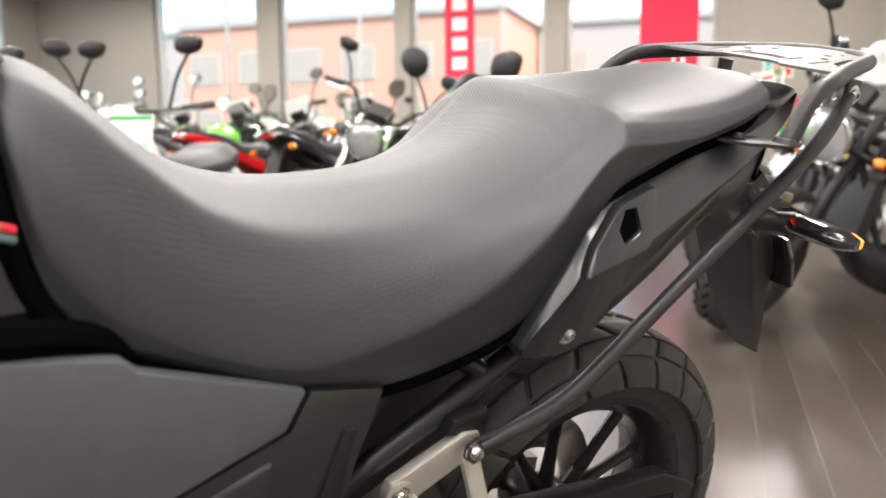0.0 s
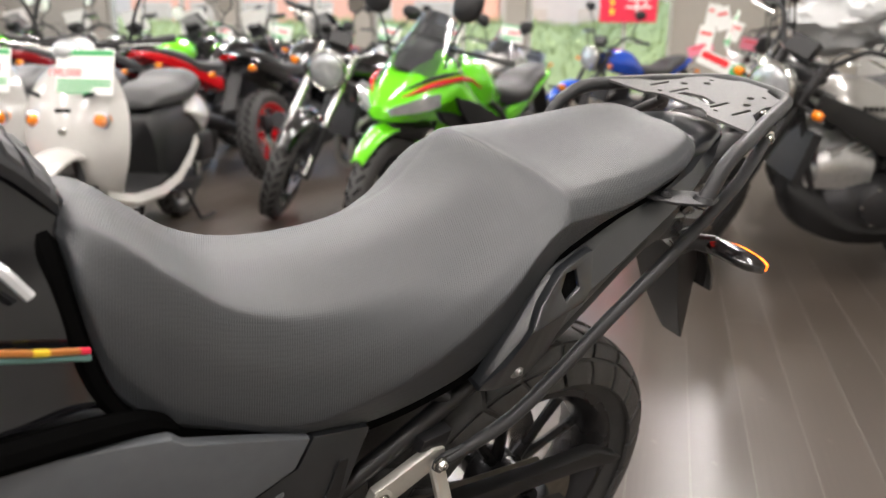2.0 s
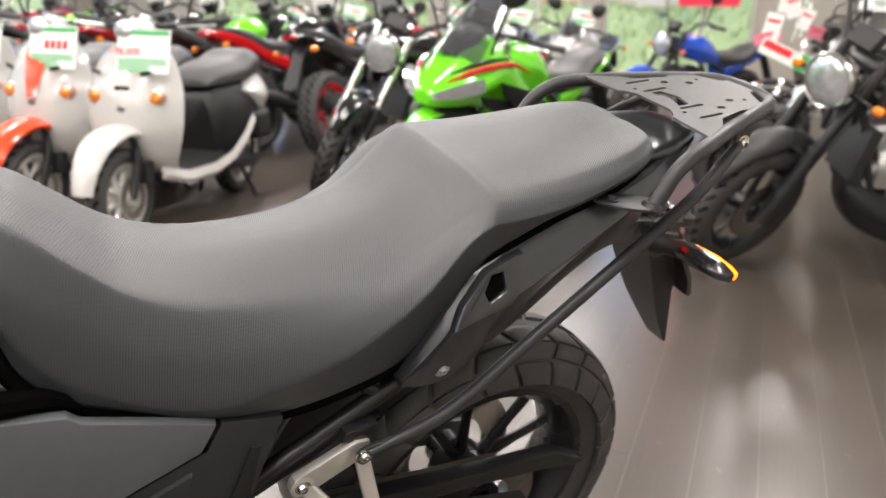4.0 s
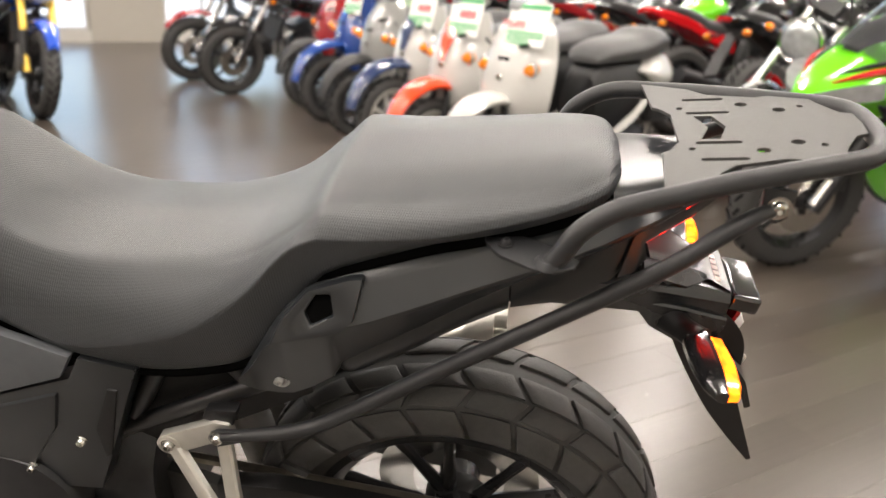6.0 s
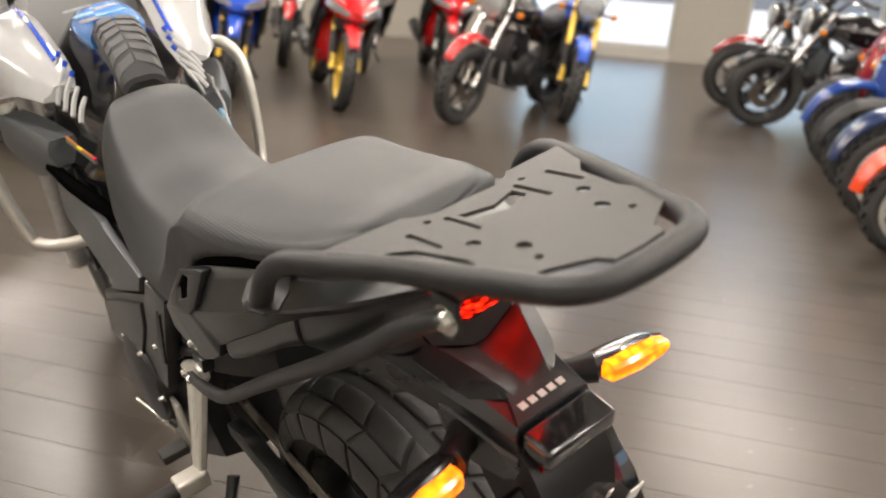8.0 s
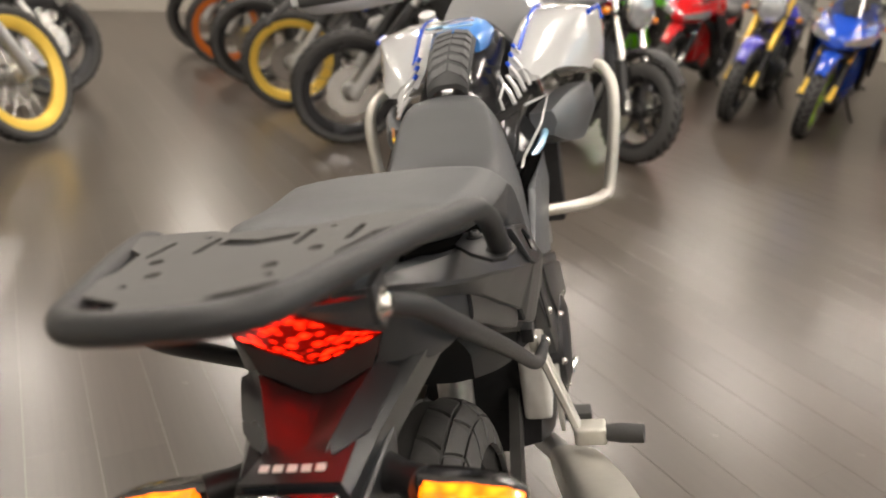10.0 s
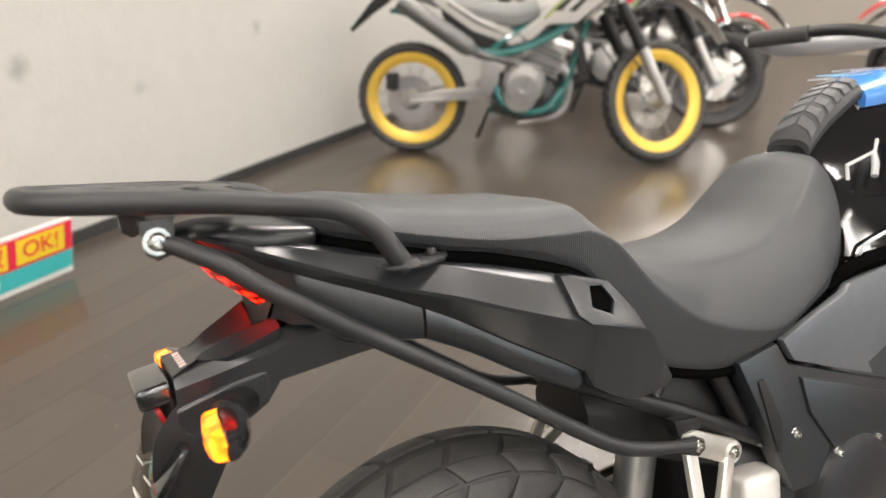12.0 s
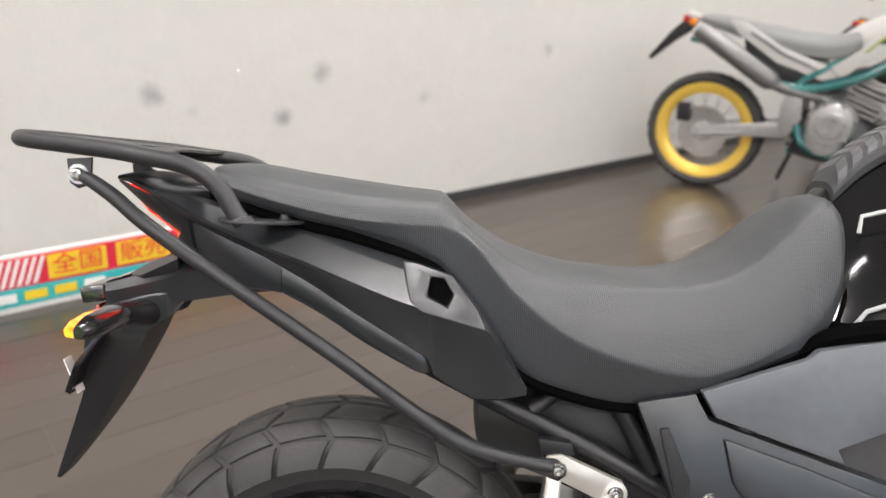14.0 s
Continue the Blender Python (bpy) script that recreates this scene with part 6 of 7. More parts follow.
        part("tail_lamp", hull([(-0.345, 0.865, 0.02, 0.862, 0.035, 0.85, 0.03, 0.835), (-0.30, 0.868, 0.035, 0.864, 0.05, 0.85, 0.045, 0.825)], 2, 1), M["red_lens"], b, "red tail lamp")
        part("rear_mudguard", loft([[V(x, 0.05, z), V(x, -0.05, z), V(x + 0.012, -0.045, z - 0.015), V(x + 0.012, 0.045, z - 0.015)] for x, z in ((-0.18, 0.82), (-0.27, 0.72), (-0.36, 0.60), (-0.41, 0.52))]), M["black"], b, "black rear mudguard")
        indicators(b, -0.28, 0.13, 0.76)
    if style != "dirt":
        part("muffler", tube([(0.42, -0.15, 0.28), (0.22, -0.17, 0.33), (0.18, -0.17, 0.34), (-0.16, -0.19, 0.42)], [0.025, 0.04, 0.055, 0.058], 12), M["engine"] if style != "retro" else M["engine_silver"], b, "muffler")
    else:
        part("muffler", tube([(0.62, -0.11, 0.55), (0.42, -0.125, 0.585), (0.34, -0.135, 0.615), (0.30, -0.14, 0.64), (-0.04, -0.15, 0.85)], [0.022, 0.026, 0.03, 0.052, 0.050], 14), M["exhaust_grey"], b, "high grey muffler")
    bw, bz = (0.40, hz + 0.10) if not sport else (0.33, hz - 0.02)
    part("handlebar", tube([(hx - 0.14, bw, bz), (hx - 0.06, bw * 0.55, bz + 0.02), (hx, 0.10, hz + 0.01), (hx, -0.10, hz + 0.01), (hx - 0.06, -bw * 0.55, bz + 0.02), (hx - 0.14, -bw, bz)], 0.0115, 8), M["black"], b, "black handlebar")
    for s in (1, -1):
        part("grip", tube([(hx - 0.095, s * bw * 0.72, bz + 0.008), (hx - 0.145, s * (bw + 0.02), bz)], 0.017, 8), M["rubber"], b, "rubber grip")
        part("lever", tube([(hx - 0.03, s * bw * 0.6, bz), (hx - 0.06, s * (bw - 0.02), bz - 0.01)], 0.006, 6), M["steel"], b)
        part("brake_hose", tube([(hx - 0.02, s * bw * 0.5, bz + 0.01), (hx + 0.08, s * 0.16, bz - 0.02), (hx + 0.06, s * 0.09, hz - 0.3), (wb - 0.1, s * 0.09, Rf + 0.1)], 0.005, 6), M["rubber"], b)
    if sport:
        mirrors(b, wb - 0.17, 0.15, 0.92, 0.25, 0.10, None, 1.3)
    else:
        mirrors(b, hx - 0.08, bw * 0.6, bz + 0.02, 0.19, 0.08)
    accent = accent or body_mat
    if sport:
        fair = part("fairing", hull([(0.62, 0.74, 0.08, 0.72, 0.20, 0.60, 0.12, 0.26), (0.80, 0.80, 0.10, 0.78, 0.24, 0.62, 0.13, 0.22), (0.98, 0.92, 0.12, 0.90, 0.24, 0.70, 0.10, 0.30), (1.14, 0.99, 0.12, 0.97, 0.225, 0.83, 0.11, 0.60), (1.28, 0.94, 0.11, 0.925, 0.225, 0.80, 0.11, 0.655), (1.40, 0.865, 0.09, 0.855, 0.195, 0.765, 0.10, 0.665), (1.49, 0.79, 0.05, 0.785, 0.12, 0.735, 0.06, 0.67), (1.53, 0.745, 0.02, 0.742, 0.05, 0.72, 0.03, 0.685)], 4, 2), body_mat, b, "pointed painted fairing")
        part("belly_pan", hull([(0.45, 0.40, 0.08, 0.39, 0.15, 0.33, 0.09, 0.19), (0.70, 0.42, 0.10, 0.41, 0.17, 0.33, 0.10, 0.17), (0.95, 0.52, 0.10, 0.50, 0.16, 0.40, 0.09, 0.26)], 3, 1), M["black"], fair, "black belly pan")
        for s in (1, -1):
            part("headlamp", loft([[V(x, s * y0, z0), V(x + 0.01, s * y1, z1), V(x, s * y1, z1 - h), V(x - 0.01, s * y0, z0 - h)] for x, y0, y1, z0, z1, h in ((1.35, 0.12, 0.218, 0.785, 0.822, 0.060), (1.42, 0.08, 0.196, 0.772, 0.812, 0.066), (1.48, 0.05, 0.150, 0.752, 0.786, 0.058), (1.525, 0.035, 0.078, 0.728, 0.748, 0.034))]), M["lens"], fair, "clear split headlamp")
            part("accent_stripe", tube([(1.47, s * 0.082, 0.790), (1.38, s * 0.148, 0.838), (1.26, s * 0.185, 0.865), (1.10, s * 0.205, 0.875), (0.98, s * 0.222, 0.83)], [0.003, 0.013, 0.015, 0.012, 0.004], 6), accent, fair, "accent stripe")
            part("black_stripe", tube([(1.45, s * 0.070, 0.818), (1.36, s * 0.128, 0.864), (1.24, s * 0.165, 0.892), (1.10, s * 0.185, 0.905)], [0.003, 0.009, 0.010, 0.003], 6), M["black"], fair, "black stripe")
            part("lower_panel", slab([(0.66, 0.56), (0.92, 0.66), (1.20, 0.72), (1.34, 0.735), (1.30, 0.69), (1.08, 0.60), (0.90, 0.42), (0.72, 0.34)], s * 0.185, s * 0.212, 0.004), M["black"], fair, "black lower fairing panel")
            part("side_intake", slab([(0.74, 0.66), (1.02, 0.76), (1.24, 0.80), (1.20, 0.74), (1.02, 0.62), (0.84, 0.48)], s * 0.222, s * 0.244, 0.004), M["black"], fair, "black side intake")
        part("windscreen", loft([[V(1.33 - 0.25 * k + 0.07 * (1 - abs(t)), t * (0.150 - 0.04 * k), 0.868 + 0.26 * k + 0.045 * (1 - t * t)) for t in np.linspace(-1, 1, 9)] for k in np.linspace(0, 1, 6)], None, False, False), M["screen"], fair, "smoked screen")
        part("dash_panel", hull([(1.10, 1.015, 0.05, 1.01, 0.11, 0.985, 0.10, 0.90), (1.24, 0.978, 0.05, 0.97, 0.105, 0.945, 0.09, 0.86), (1.36, 0.905, 0.04, 0.895, 0.075, 0.875, 0.06, 0.82)], 3, 1), M["black"], fair, "black panel under the screen")
        part("chin", hull([(1.22, 0.69, 0.05, 0.685, 0.13, 0.65, 0.08, 0.56), (1.38, 0.685, 0.05, 0.68, 0.11, 0.65, 0.07, 0.59), (1.48, 0.685, 0.03, 0.68, 0.06, 0.66, 0.04, 0.63)], 3, 1), M["black"], fair, "black chin under the lamps")
    elif dirt:
        part("headlamp", hull([(hx + 0.06, hz + 0.04, 0.05, hz + 0.035, 0.10, hz - 0.06, 0.08, hz - 0.2), (hx + 0.12, hz + 0.03, 0.05, hz + 0.02, 0.09, hz - 0.06, 0.07, hz - 0.18), (hx + 0.15, hz - 0.02, 0.03, hz - 0.025, 0.06, hz - 0.07, 0.05, hz - 0.14)], 2, 1), body_mat, b, "headlamp shell")
        for s in (1, -1):
            part("side_panel", slab([(0.08, 0.915), (0.17, 0.905), (0.36, 0.79), (0.575, 0.718), (0.63, 0.668), (0.56, 0.645), (0.34, 0.715), (0.13, 0.85)], s * 0.112, s * 0.130, 0.006), body_mat, b, "painted side panel")
            part("panel_stripe", slab([(0.20, 0.862), (0.37, 0.765), (0.56, 0.690), (0.56, 0.680), (0.36, 0.752), (0.19, 0.852)], s * 0.129, s * 0.133, 0.001), M["exhaust_grey"], b, "grey stripe on the side panel")
            shell = part("tank_shroud", slab([(0.59, 0.712), (0.70, 0.80), (0.86, 0.985), (0.98, 1.005), (1.07, 0.93), (0.90, 0.775), (0.75, 0.762), (0.67, 0.685), (0.64, 0.670)], s * 0.118, s * 0.142, 0.006), body_mat, b, "painted tank shroud")
            for dx, dz in ((0.0, 0.0), (0.075, 0.0)):
                part("vent_slot", slab([(0.775 + dx, 0.835 + dz), (0.875 + dx, 0.935 + dz), (0.905 + dx, 0.935 + dz), (0.815 + dx, 0.835 + dz)], s * 0.140, s * 0.145, 0.001), M["engine"], shell, "dark slanted vent")
            part("shroud_stripe", slab([(0.72, 0.795), (0.88, 0.965), (0.895, 0.965), (0.735, 0.79)], s * 0.140, s * 0.145, 0.001), paint("leaf_stripe", (0.30, 0.36, 0.10)), shell, "thin yellow-green stripe")
            part("air_box", slab([(0.16, 0.83), (0.34, 0.71), (0.54, 0.64), (0.54, 0.58), (0.30, 0.58), (0.20, 0.68)], s * 0.085, s * 0.108, 0.005), M["black"], b, "black air box cover")
            part("cradle_foot", tube([(0.48, s * 0.13, 0.42), (0.52, s * 0.135, 0.33), (0.62, s * 0.14, 0.285), (0.76, s * 0.135, 0.30), (0.86, s * 0.11, 0.42)], 0.019, 8), frame_mat, b, "frame tube under the engine")
            part("fork_boot", tube([(wb - (wb - hx) * k, s * 0.098, Rf + (hz - Rf) * k) for k in (0.40, 0.50, 0.62, 0.74)], [0.038, 0.034, 0.036, 0.030], 10), M["black"], b, "black rubber fork boot")
            part("frame_cradle", tube([(0.10, s * 0.10, 0.72), (0.30, s * 0.115, 0.63), (0.50, s * 0.125, 0.60), (0.74, s * 0.125, 0.68), (0.96, s * 0.08, 0.84)], 0.022, 8), frame_mat, b, "broad frame tube")
            part("swingarm_plate", slab([(-0.03, 0.285), (-0.03, 0.345), (0.24, 0.395), (0.44, 0.42), (0.44, 0.34), (0.24, 0.325)], s * 0.098, s * 0.112, 0.005), M["engine_silver"], b, "silver box swingarm")
            part("heel_plate", slab([(0.40, 0.62), (0.48, 0.62), (0.50, 0.45), (0.45, 0.35), (0.39, 0.40)], s * 0.125, s * 0.135, 0.004), M["engine_silver"], b, "silver frame plate")
            case = part("large_case", lathe([(0, s * 0.190), (0.030, s * 0.190), (0.034, s * 0.196), (0.062, s * 0.196), (0.068, s * 0.188), (0.098, s * 0.184), (0.112, s * 0.166), (0.120, s * 0.12)], "y", 24, (0.64, 0, 0.44)), M["engine_silver"], eng, "round silver engine case")
            for k in range(7):
                a = k * 0.9 + 0.2
                part("case_bolt", bolt((0.64 + 0.104 * math.cos(a), s * 0.174, 0.44 + 0.104 * math.sin(a)), 0.007, h=s * 0.012, seg=8), M["steel"], case)
            part("case_rib", box((0.10, 0.012, 0.014), m=Matrix.Translation((0.66, s * 0.188, 0.47)) @ pose(0, 0, 0, 0, 30, 0)), M["engine"], case)
        part("tail_fender", hull([(0.14, 0.865, 0.05, 0.86, 0.085, 0.84, 0.07, 0.82), (0.0, 0.91, 0.045, 0.905, 0.075, 0.885, 0.06, 0.865), (-0.15, 0.948, 0.03, 0.943, 0.05, 0.93, 0.04, 0.912)], 3, 1), body_mat, b, "slim rear fender")
        part("tail_lamp", hull([(-0.185, 0.925, 0.02, 0.922, 0.035, 0.905, 0.03, 0.885), (-0.13, 0.928, 0.03, 0.924, 0.045, 0.905, 0.04, 0.88)], 2, 1), M["red_lens"], b, "red tail lamp")
        indicators(b, -0.10, 0.12, 0.895)
        part("plate_holder", slab([(-0.10, 0.90), (-0.19, 0.89), (-0.25, 0.83), (-0.36, 0.69), (-0.345, 0.675), (-0.225, 0.78), (-0.14, 0.84)], -0.014, 0.014, 0.003), M["black"], b, "black plate holder")
        part("heat_shield", tube([(0.20, -0.158, 0.70), (0.04, -0.168, 0.80), (-0.06, -0.172, 0.862)], 0.040, 12), M["exhaust_grey"], b, "brushed steel muffler shield")
    else:
        lamp = part("headlamp", lathe([(0.0, -0.09), (0.05, -0.085), (0.095, -0.04), (0.108, 0.01), (0.111, 0.03), (0.102, 0.032)], "x", 26, (hx + 0.15, 0, hz - 0.10)), M["black"] if style == "naked" else M["steel"], b, "round headlamp")
        part("lamp_glass", lathe([(0.100, 0.03), (0.08, 0.042), (0.045, 0.05), (0.0, 0.053)], "x", 26, (hx + 0.15, 0, hz - 0.10)), M["lens"], lamp, "clear headlamp glass")
        part("lamp_ring", lathe([(0.100, 0.028), (0.108, 0.036), (0.115, 0.028), (0.113, 0.018)], "x", 26, (hx + 0.15, 0, hz - 0.10)), M["steel"], lamp, "chrome lamp ring")
        indicators(b, hx + 0.10, 0.19, hz - 0.14)
    part("meter", box((0.05, 0.12, 0.08), m=Matrix.Translation((hx + 0.05, 0, hz + 0.06)) @ pose(0, 0, 0, 0, -40, 0)), M["black"], b, "dark instrument")
    if style == "retro":
        for s in (1, -1):
            for k in range(6):
                part("letter_bar", box((0.016, 0.003, 0.022), (0.66 + k * 0.024, s * 0.1385, 0.80), 0, None, Matrix.Identity(4)), M["black"], tank, "dark maker's lettering" if k == 0 else "", smooth=False)
            part("frame_beam", slab([(hx - 0.04, 0.86), (hx - 0.02, 0.78), (0.70, 0.62), (0.46, 0.50), (0.36, 0.50), (0.38, 0.62), (0.62, 0.72), (0.80, 0.80)], s * 0.115, s * 0.140, 0.006), M["black"], b, "broad black frame beam")
        part("belly_pan", hull([(0.40, 0.30, 0.06, 0.29, 0.12, 0.24, 0.08, 0.17), (0.70, 0.34, 0.09, 0.33, 0.15, 0.26, 0.09, 0.16), (0.92, 0.46, 0.08, 0.44, 0.13, 0.36, 0.08, 0.24), (1.0, 0.48, 0.05, 0.47, 0.08, 0.42, 0.05, 0.36)], 3, 1), M["black"], b, "black belly pan")
        part("cylinder", hull([(0.66, 0.62, 0.07, 0.61, 0.11, 0.55, 0.10, 0.44), (0.80, 0.66, 0.08, 0.65, 0.12, 0.56, 0.10, 0.42), (0.90, 0.60, 0.06, 0.59, 0.10, 0.52, 0.08, 0.42)], 2, 1), M["engine_silver"], b, "cast silver cylinder")
    part("side_stand", tube([(0.45, 0.12, 0.25), (0.40, 0.20, 0.10), (0.38, 0.245, 0.04)], 0.011, 8), M["frame"], b, "side stand")
    if card:
        price_card(b, Matrix.Translation((hx + 0.20, 0.10, hz + 0.14)) @ pose(0, 0, 0, -12, 0, 90), 0.26, 0.18)
    if steer:
        head = Matrix.Translation((hx, 0, hz)) @ Matrix.Rotation(radians(steer), 4, V(hx - wb, 0, hz - Rf)) @ Matrix.Translation((-hx, 0, -hz))
        for ob in b.children:
            if ob.name.split(".")[0] in ("front_wheel", "fork_tube", "fork_sleeve", "fork_boot", "yoke", "front_fender", "handlebar", "grip", "lever", "brake_hose", "mirror", "headlamp", "meter", "price_card") or (ob.name.startswith("indicator") and ob.data.vertices[0].co.x > 0.5):
                ob.matrix_basis = head @ ob.matrix_basis
    return b


def scooter(m, label, shield, fend, seat_mat, rear_mat=None, R=0.215, wb=1.14, accent=None, card=True, rim=None, low=None, price=""):
    """A small step-through; its front wheel touches the ground at m."""
    b = thing("scooter", label, "scooter", m @ Matrix.Diagonal((1.04, 1.16, 1.04, 1)) @ pose(-wb, 0, 0), "parked scooters")
    rim = rim or PALE
    rear_mat, low = rear_mat or shield, low or M["black"]
    light_wheel(b, "rear_wheel", (0, 0, R), R, 0.095, rim, False, 8, False)
    light_wheel(b, "front_wheel", (wb, 0, R), R, 0.09, rim, False, 8, True)
    for s in (1, -1):
        part("fork_leg", tube([(wb + 0.015, s * 0.062, R), (wb - 0.05, s * 0.062, R + 0.17), (wb - 0.085, s * 0.03, R + 0.27)], 0.017, 8), M["black"], b, "black fork leg")
    k = R / 0.215
    part("front_fender", loft([chaikin([V(wb + (R + 0.045 + 0.03 * (1 - y * y)) * math.cos(a), y * wd, R + 0.02 + (R + 0.05 + 0.045 * (1 - y * y)) * math.sin(a)) for y in (-1, -0.75, -0.3, 0.3, 0.75, 1)] + [V(wb + (R + 0.03) * math.cos(a), y * wd * 0.9, R + 0.02 + (R + 0.03) * math.sin(a)) for y in (0.8, -0.8)], 1) for a, wd in zip(np.linspace(0.15, 2.9, 16), np.r_[np.linspace(0.045, 0.085, 7), np.linspace(0.085, 0.075, 9)])]), fend, b, "rounded front fender")
    # leg shield: broad, bowed, with a deep lower lip
    rows = [(0.27, 0.86, 0.115, 0.05), (0.36, 0.94, 0.165, 0.09), (0.48, 0.965, 0.205, 0.11), (0.60, 0.955, 0.215, 0.115), (0.70, 0.935, 0.205, 0.11), (0.80, 0.905, 0.165, 0.09), (0.87, 0.885, 0.11, 0.07)]
    rings = []
    for z, x, w, d in table(rows, 4):
        ring = [V(x + d * (1 - (abs(t)) ** 2.2), t * w, z * 1.0) for t in np.linspace(-1, 1, 11)] + [V(x - 0.03 + d * 0.7 * (1 - abs(t) ** 2.2), t * w * 0.93, z) for t in np.linspace(1, -1, 11)]
        rings.append(ring)
    sh = part("leg_shield", loft(rings), shield, b, "bowed painted front shield")
    part("front_stripe", loft([[V(x + d * (1 - t * t / w / w * 0.3) + 0.004, t, z) for t in (-0.055 * f, 0, 0.055 * f)] for z, x, w, d, f in ((0.62, 0.955, 0.215, 0.117, 0.35), (0.72, 0.93, 0.2, 0.112, 0.7), (0.80, 0.905, 0.165, 0.094, 1.0), (0.88, 0.885, 0.1, 0.066, 1.1))], None, False, False), accent, sh, "coloured centre stripe") if accent else None
    part("badge", lathe([(0, 0.008), (0.014, 0.006), (0.017, 0)], "x", 14, (1.072, 0, 0.60)), M["steel"], sh, "round chrome badge")
    part("inner_shield", box((0.05, 0.30, 0.42), (0.90, 0, 0.56), 0.02), M["black"], b, "black inner shield")
    for s in (1, -1):
        part("indicator", lathe([(0, 0.035), (0.018, 0.03), (0.026, 0.012), (0.033, 0.006), (0.034, -0.02)], "x", 18, (1.015, s * 0.132, 0.645)), M["amber_lens"], sh, "round amber indicator")
        part("indicator_rim", lathe([(0.034, -0.01), (0.036, 0.008), (0.030, 0.010)], "x", 18, (1.015, s * 0.132, 0.645)), M["steel"], sh)
        part("nameplate_bar", box((0.004, 0.07, 0.018), m=Matrix.Translation((1.03, s * 0.115, 0.755)) @ pose(0, 0, 0, s * 12, 0, s * 30)), M["black"], sh, "dark script lettering", smooth=False)
    part("horn_slot", box((0.012, 0.065, 0.020), (1.046, 0, 0.685), 0.006), M["void"], sh)
    # floor, rear body, seat
    part("floorboard", loft([chaikin([V(x, -w, z), V(x, -w, z + 0.05), V(x, w, z + 0.05), V(x, w, z)], 1) for x, w, z in ((0.94, 0.11, 0.27), (0.84, 0.16, 0.255), (0.60, 0.165, 0.255), (0.44, 0.15, 0.28))]), low, b, "black footboard")
    for s in (1, -1):
        part("floor_skirt", loft([[V(x, s * w, z), V(x, s * (w + 0.016), z + 0.022), V(x, s * w, z + 0.062)] for x, w, z in ((0.97, 0.10, 0.27), (0.86, 0.165, 0.235), (0.60, 0.172, 0.225), (0.40, 0.170, 0.255), (0.22, 0.165, 0.335), (0.10, 0.158, 0.42))]), shield, b, "painted lower skirt")
    part("under_seat", hull([(0.47, 0.58, 0.08, 0.57, 0.11, 0.45, 0.11, 0.28), (0.38, 0.660, 0.10, 0.65, 0.145, 0.50, 0.135, 0.27), (0.15, 0.665, 0.12, 0.655, 0.160, 0.52, 0.135, 0.30), (-0.08, 0.655, 0.11, 0.645, 0.15, 0.56, 0.11, 0.40)], 3, 2), M["black"], b, "black body under the seat")
    part("rear_body", hull([(0.16, 0.625, 0.10, 0.62, 0.155, 0.61, 0.15, 0.60), (0.08, 0.665, 0.12, 0.66, 0.172, 0.60, 0.155, 0.555), (-0.02, 0.69, 0.12, 0.685, 0.178, 0.58, 0.145, 0.48), (-0.14, 0.685, 0.11, 0.675, 0.160, 0.575, 0.11, 0.45), (-0.25, 0.645, 0.06, 0.635, 0.09, 0.58, 0.06, 0.49)], 4, 2), rear_mat, b, "rounded painted rear body")
    part("tail_lamp", hull([(-0.31, 0.62, 0.03, 0.615, 0.045, 0.59, 0.03, 0.565), (-0.25, 0.635, 0.05, 0.63, 0.065, 0.59, 0.05, 0.555)], 2, 1), M["red_lens"], b, "red tail lamp")
    st = part("seat", hull([(0.45, 0.675, 0.05, 0.67, 0.085, 0.66, 0.08, 0.645), (0.40, 0.735, 0.08, 0.725, 0.125, 0.70, 0.12, 0.65), (0.28, 0.765, 0.10, 0.755, 0.150, 0.715, 0.14, 0.655), (0.12, 0.785, 0.10, 0.775, 0.155, 0.73, 0.14, 0.66), (0.0, 0.822, 0.10, 0.812, 0.150, 0.76, 0.13, 0.675), (-0.13, 0.812, 0.08, 0.802, 0.120, 0.76, 0.10, 0.69), (-0.185, 0.76, 0.04, 0.755, 0.07, 0.74, 0.05, 0.70)], 4, 2), seat_mat, b, "padded vinyl seat with piping")
    part("engine_case", hull([(0.28, 0.33, 0.05, 0.32, 0.11, 0.27, 0.10, 0.18), (0.0, 0.30, 0.04, 0.29, 0.12, 0.23, 0.11, 0.15), (-0.12, 0.27, 0.03, 0.26, 0.10, 0.22, 0.09, 0.17)], 2, 1), M["engine"], b, "black engine unit")
    part("air_box", box((0.20, 0.06, 0.16), (-0.05, 0.13, 0.40), 0.03, seg=3), M["black"], b, "black air box")
    part("muffler", tube([(0.25, -0.12, 0.20), (0.1, -0.14, 0.22), (-0.16, -0.15, 0.27)], [0.02, 0.045, 0.048], 10), M["engine"], b, "black muffler")
    part("stand", tube([(0.18, 0.12, 0.18), (0.12, 0.14, 0.06), (0.10, 0.16, 0.01), (-0.03, 0.18, 0.012)], 0.010, 7), M["black"], b, "centre stand")
    part("stand", tube([(0.18, -0.12, 0.18), (0.12, -0.14, 0.06), (0.10, -0.16, 0.01)], 0.010, 7), M["black"], b, "centre stand")
    for s in (1, -1):
        part("rear_shock", tube([(0.0, s * 0.12, 0.24), (-0.02, s * 0.13, 0.46)], 0.022, 8), M["steel"], b, "rear shock")
    # steering head
    part("steering_stem", tube([(0.90, 0, 0.80), (0.85, 0, 0.95)], 0.035, 10), M["black"], b)
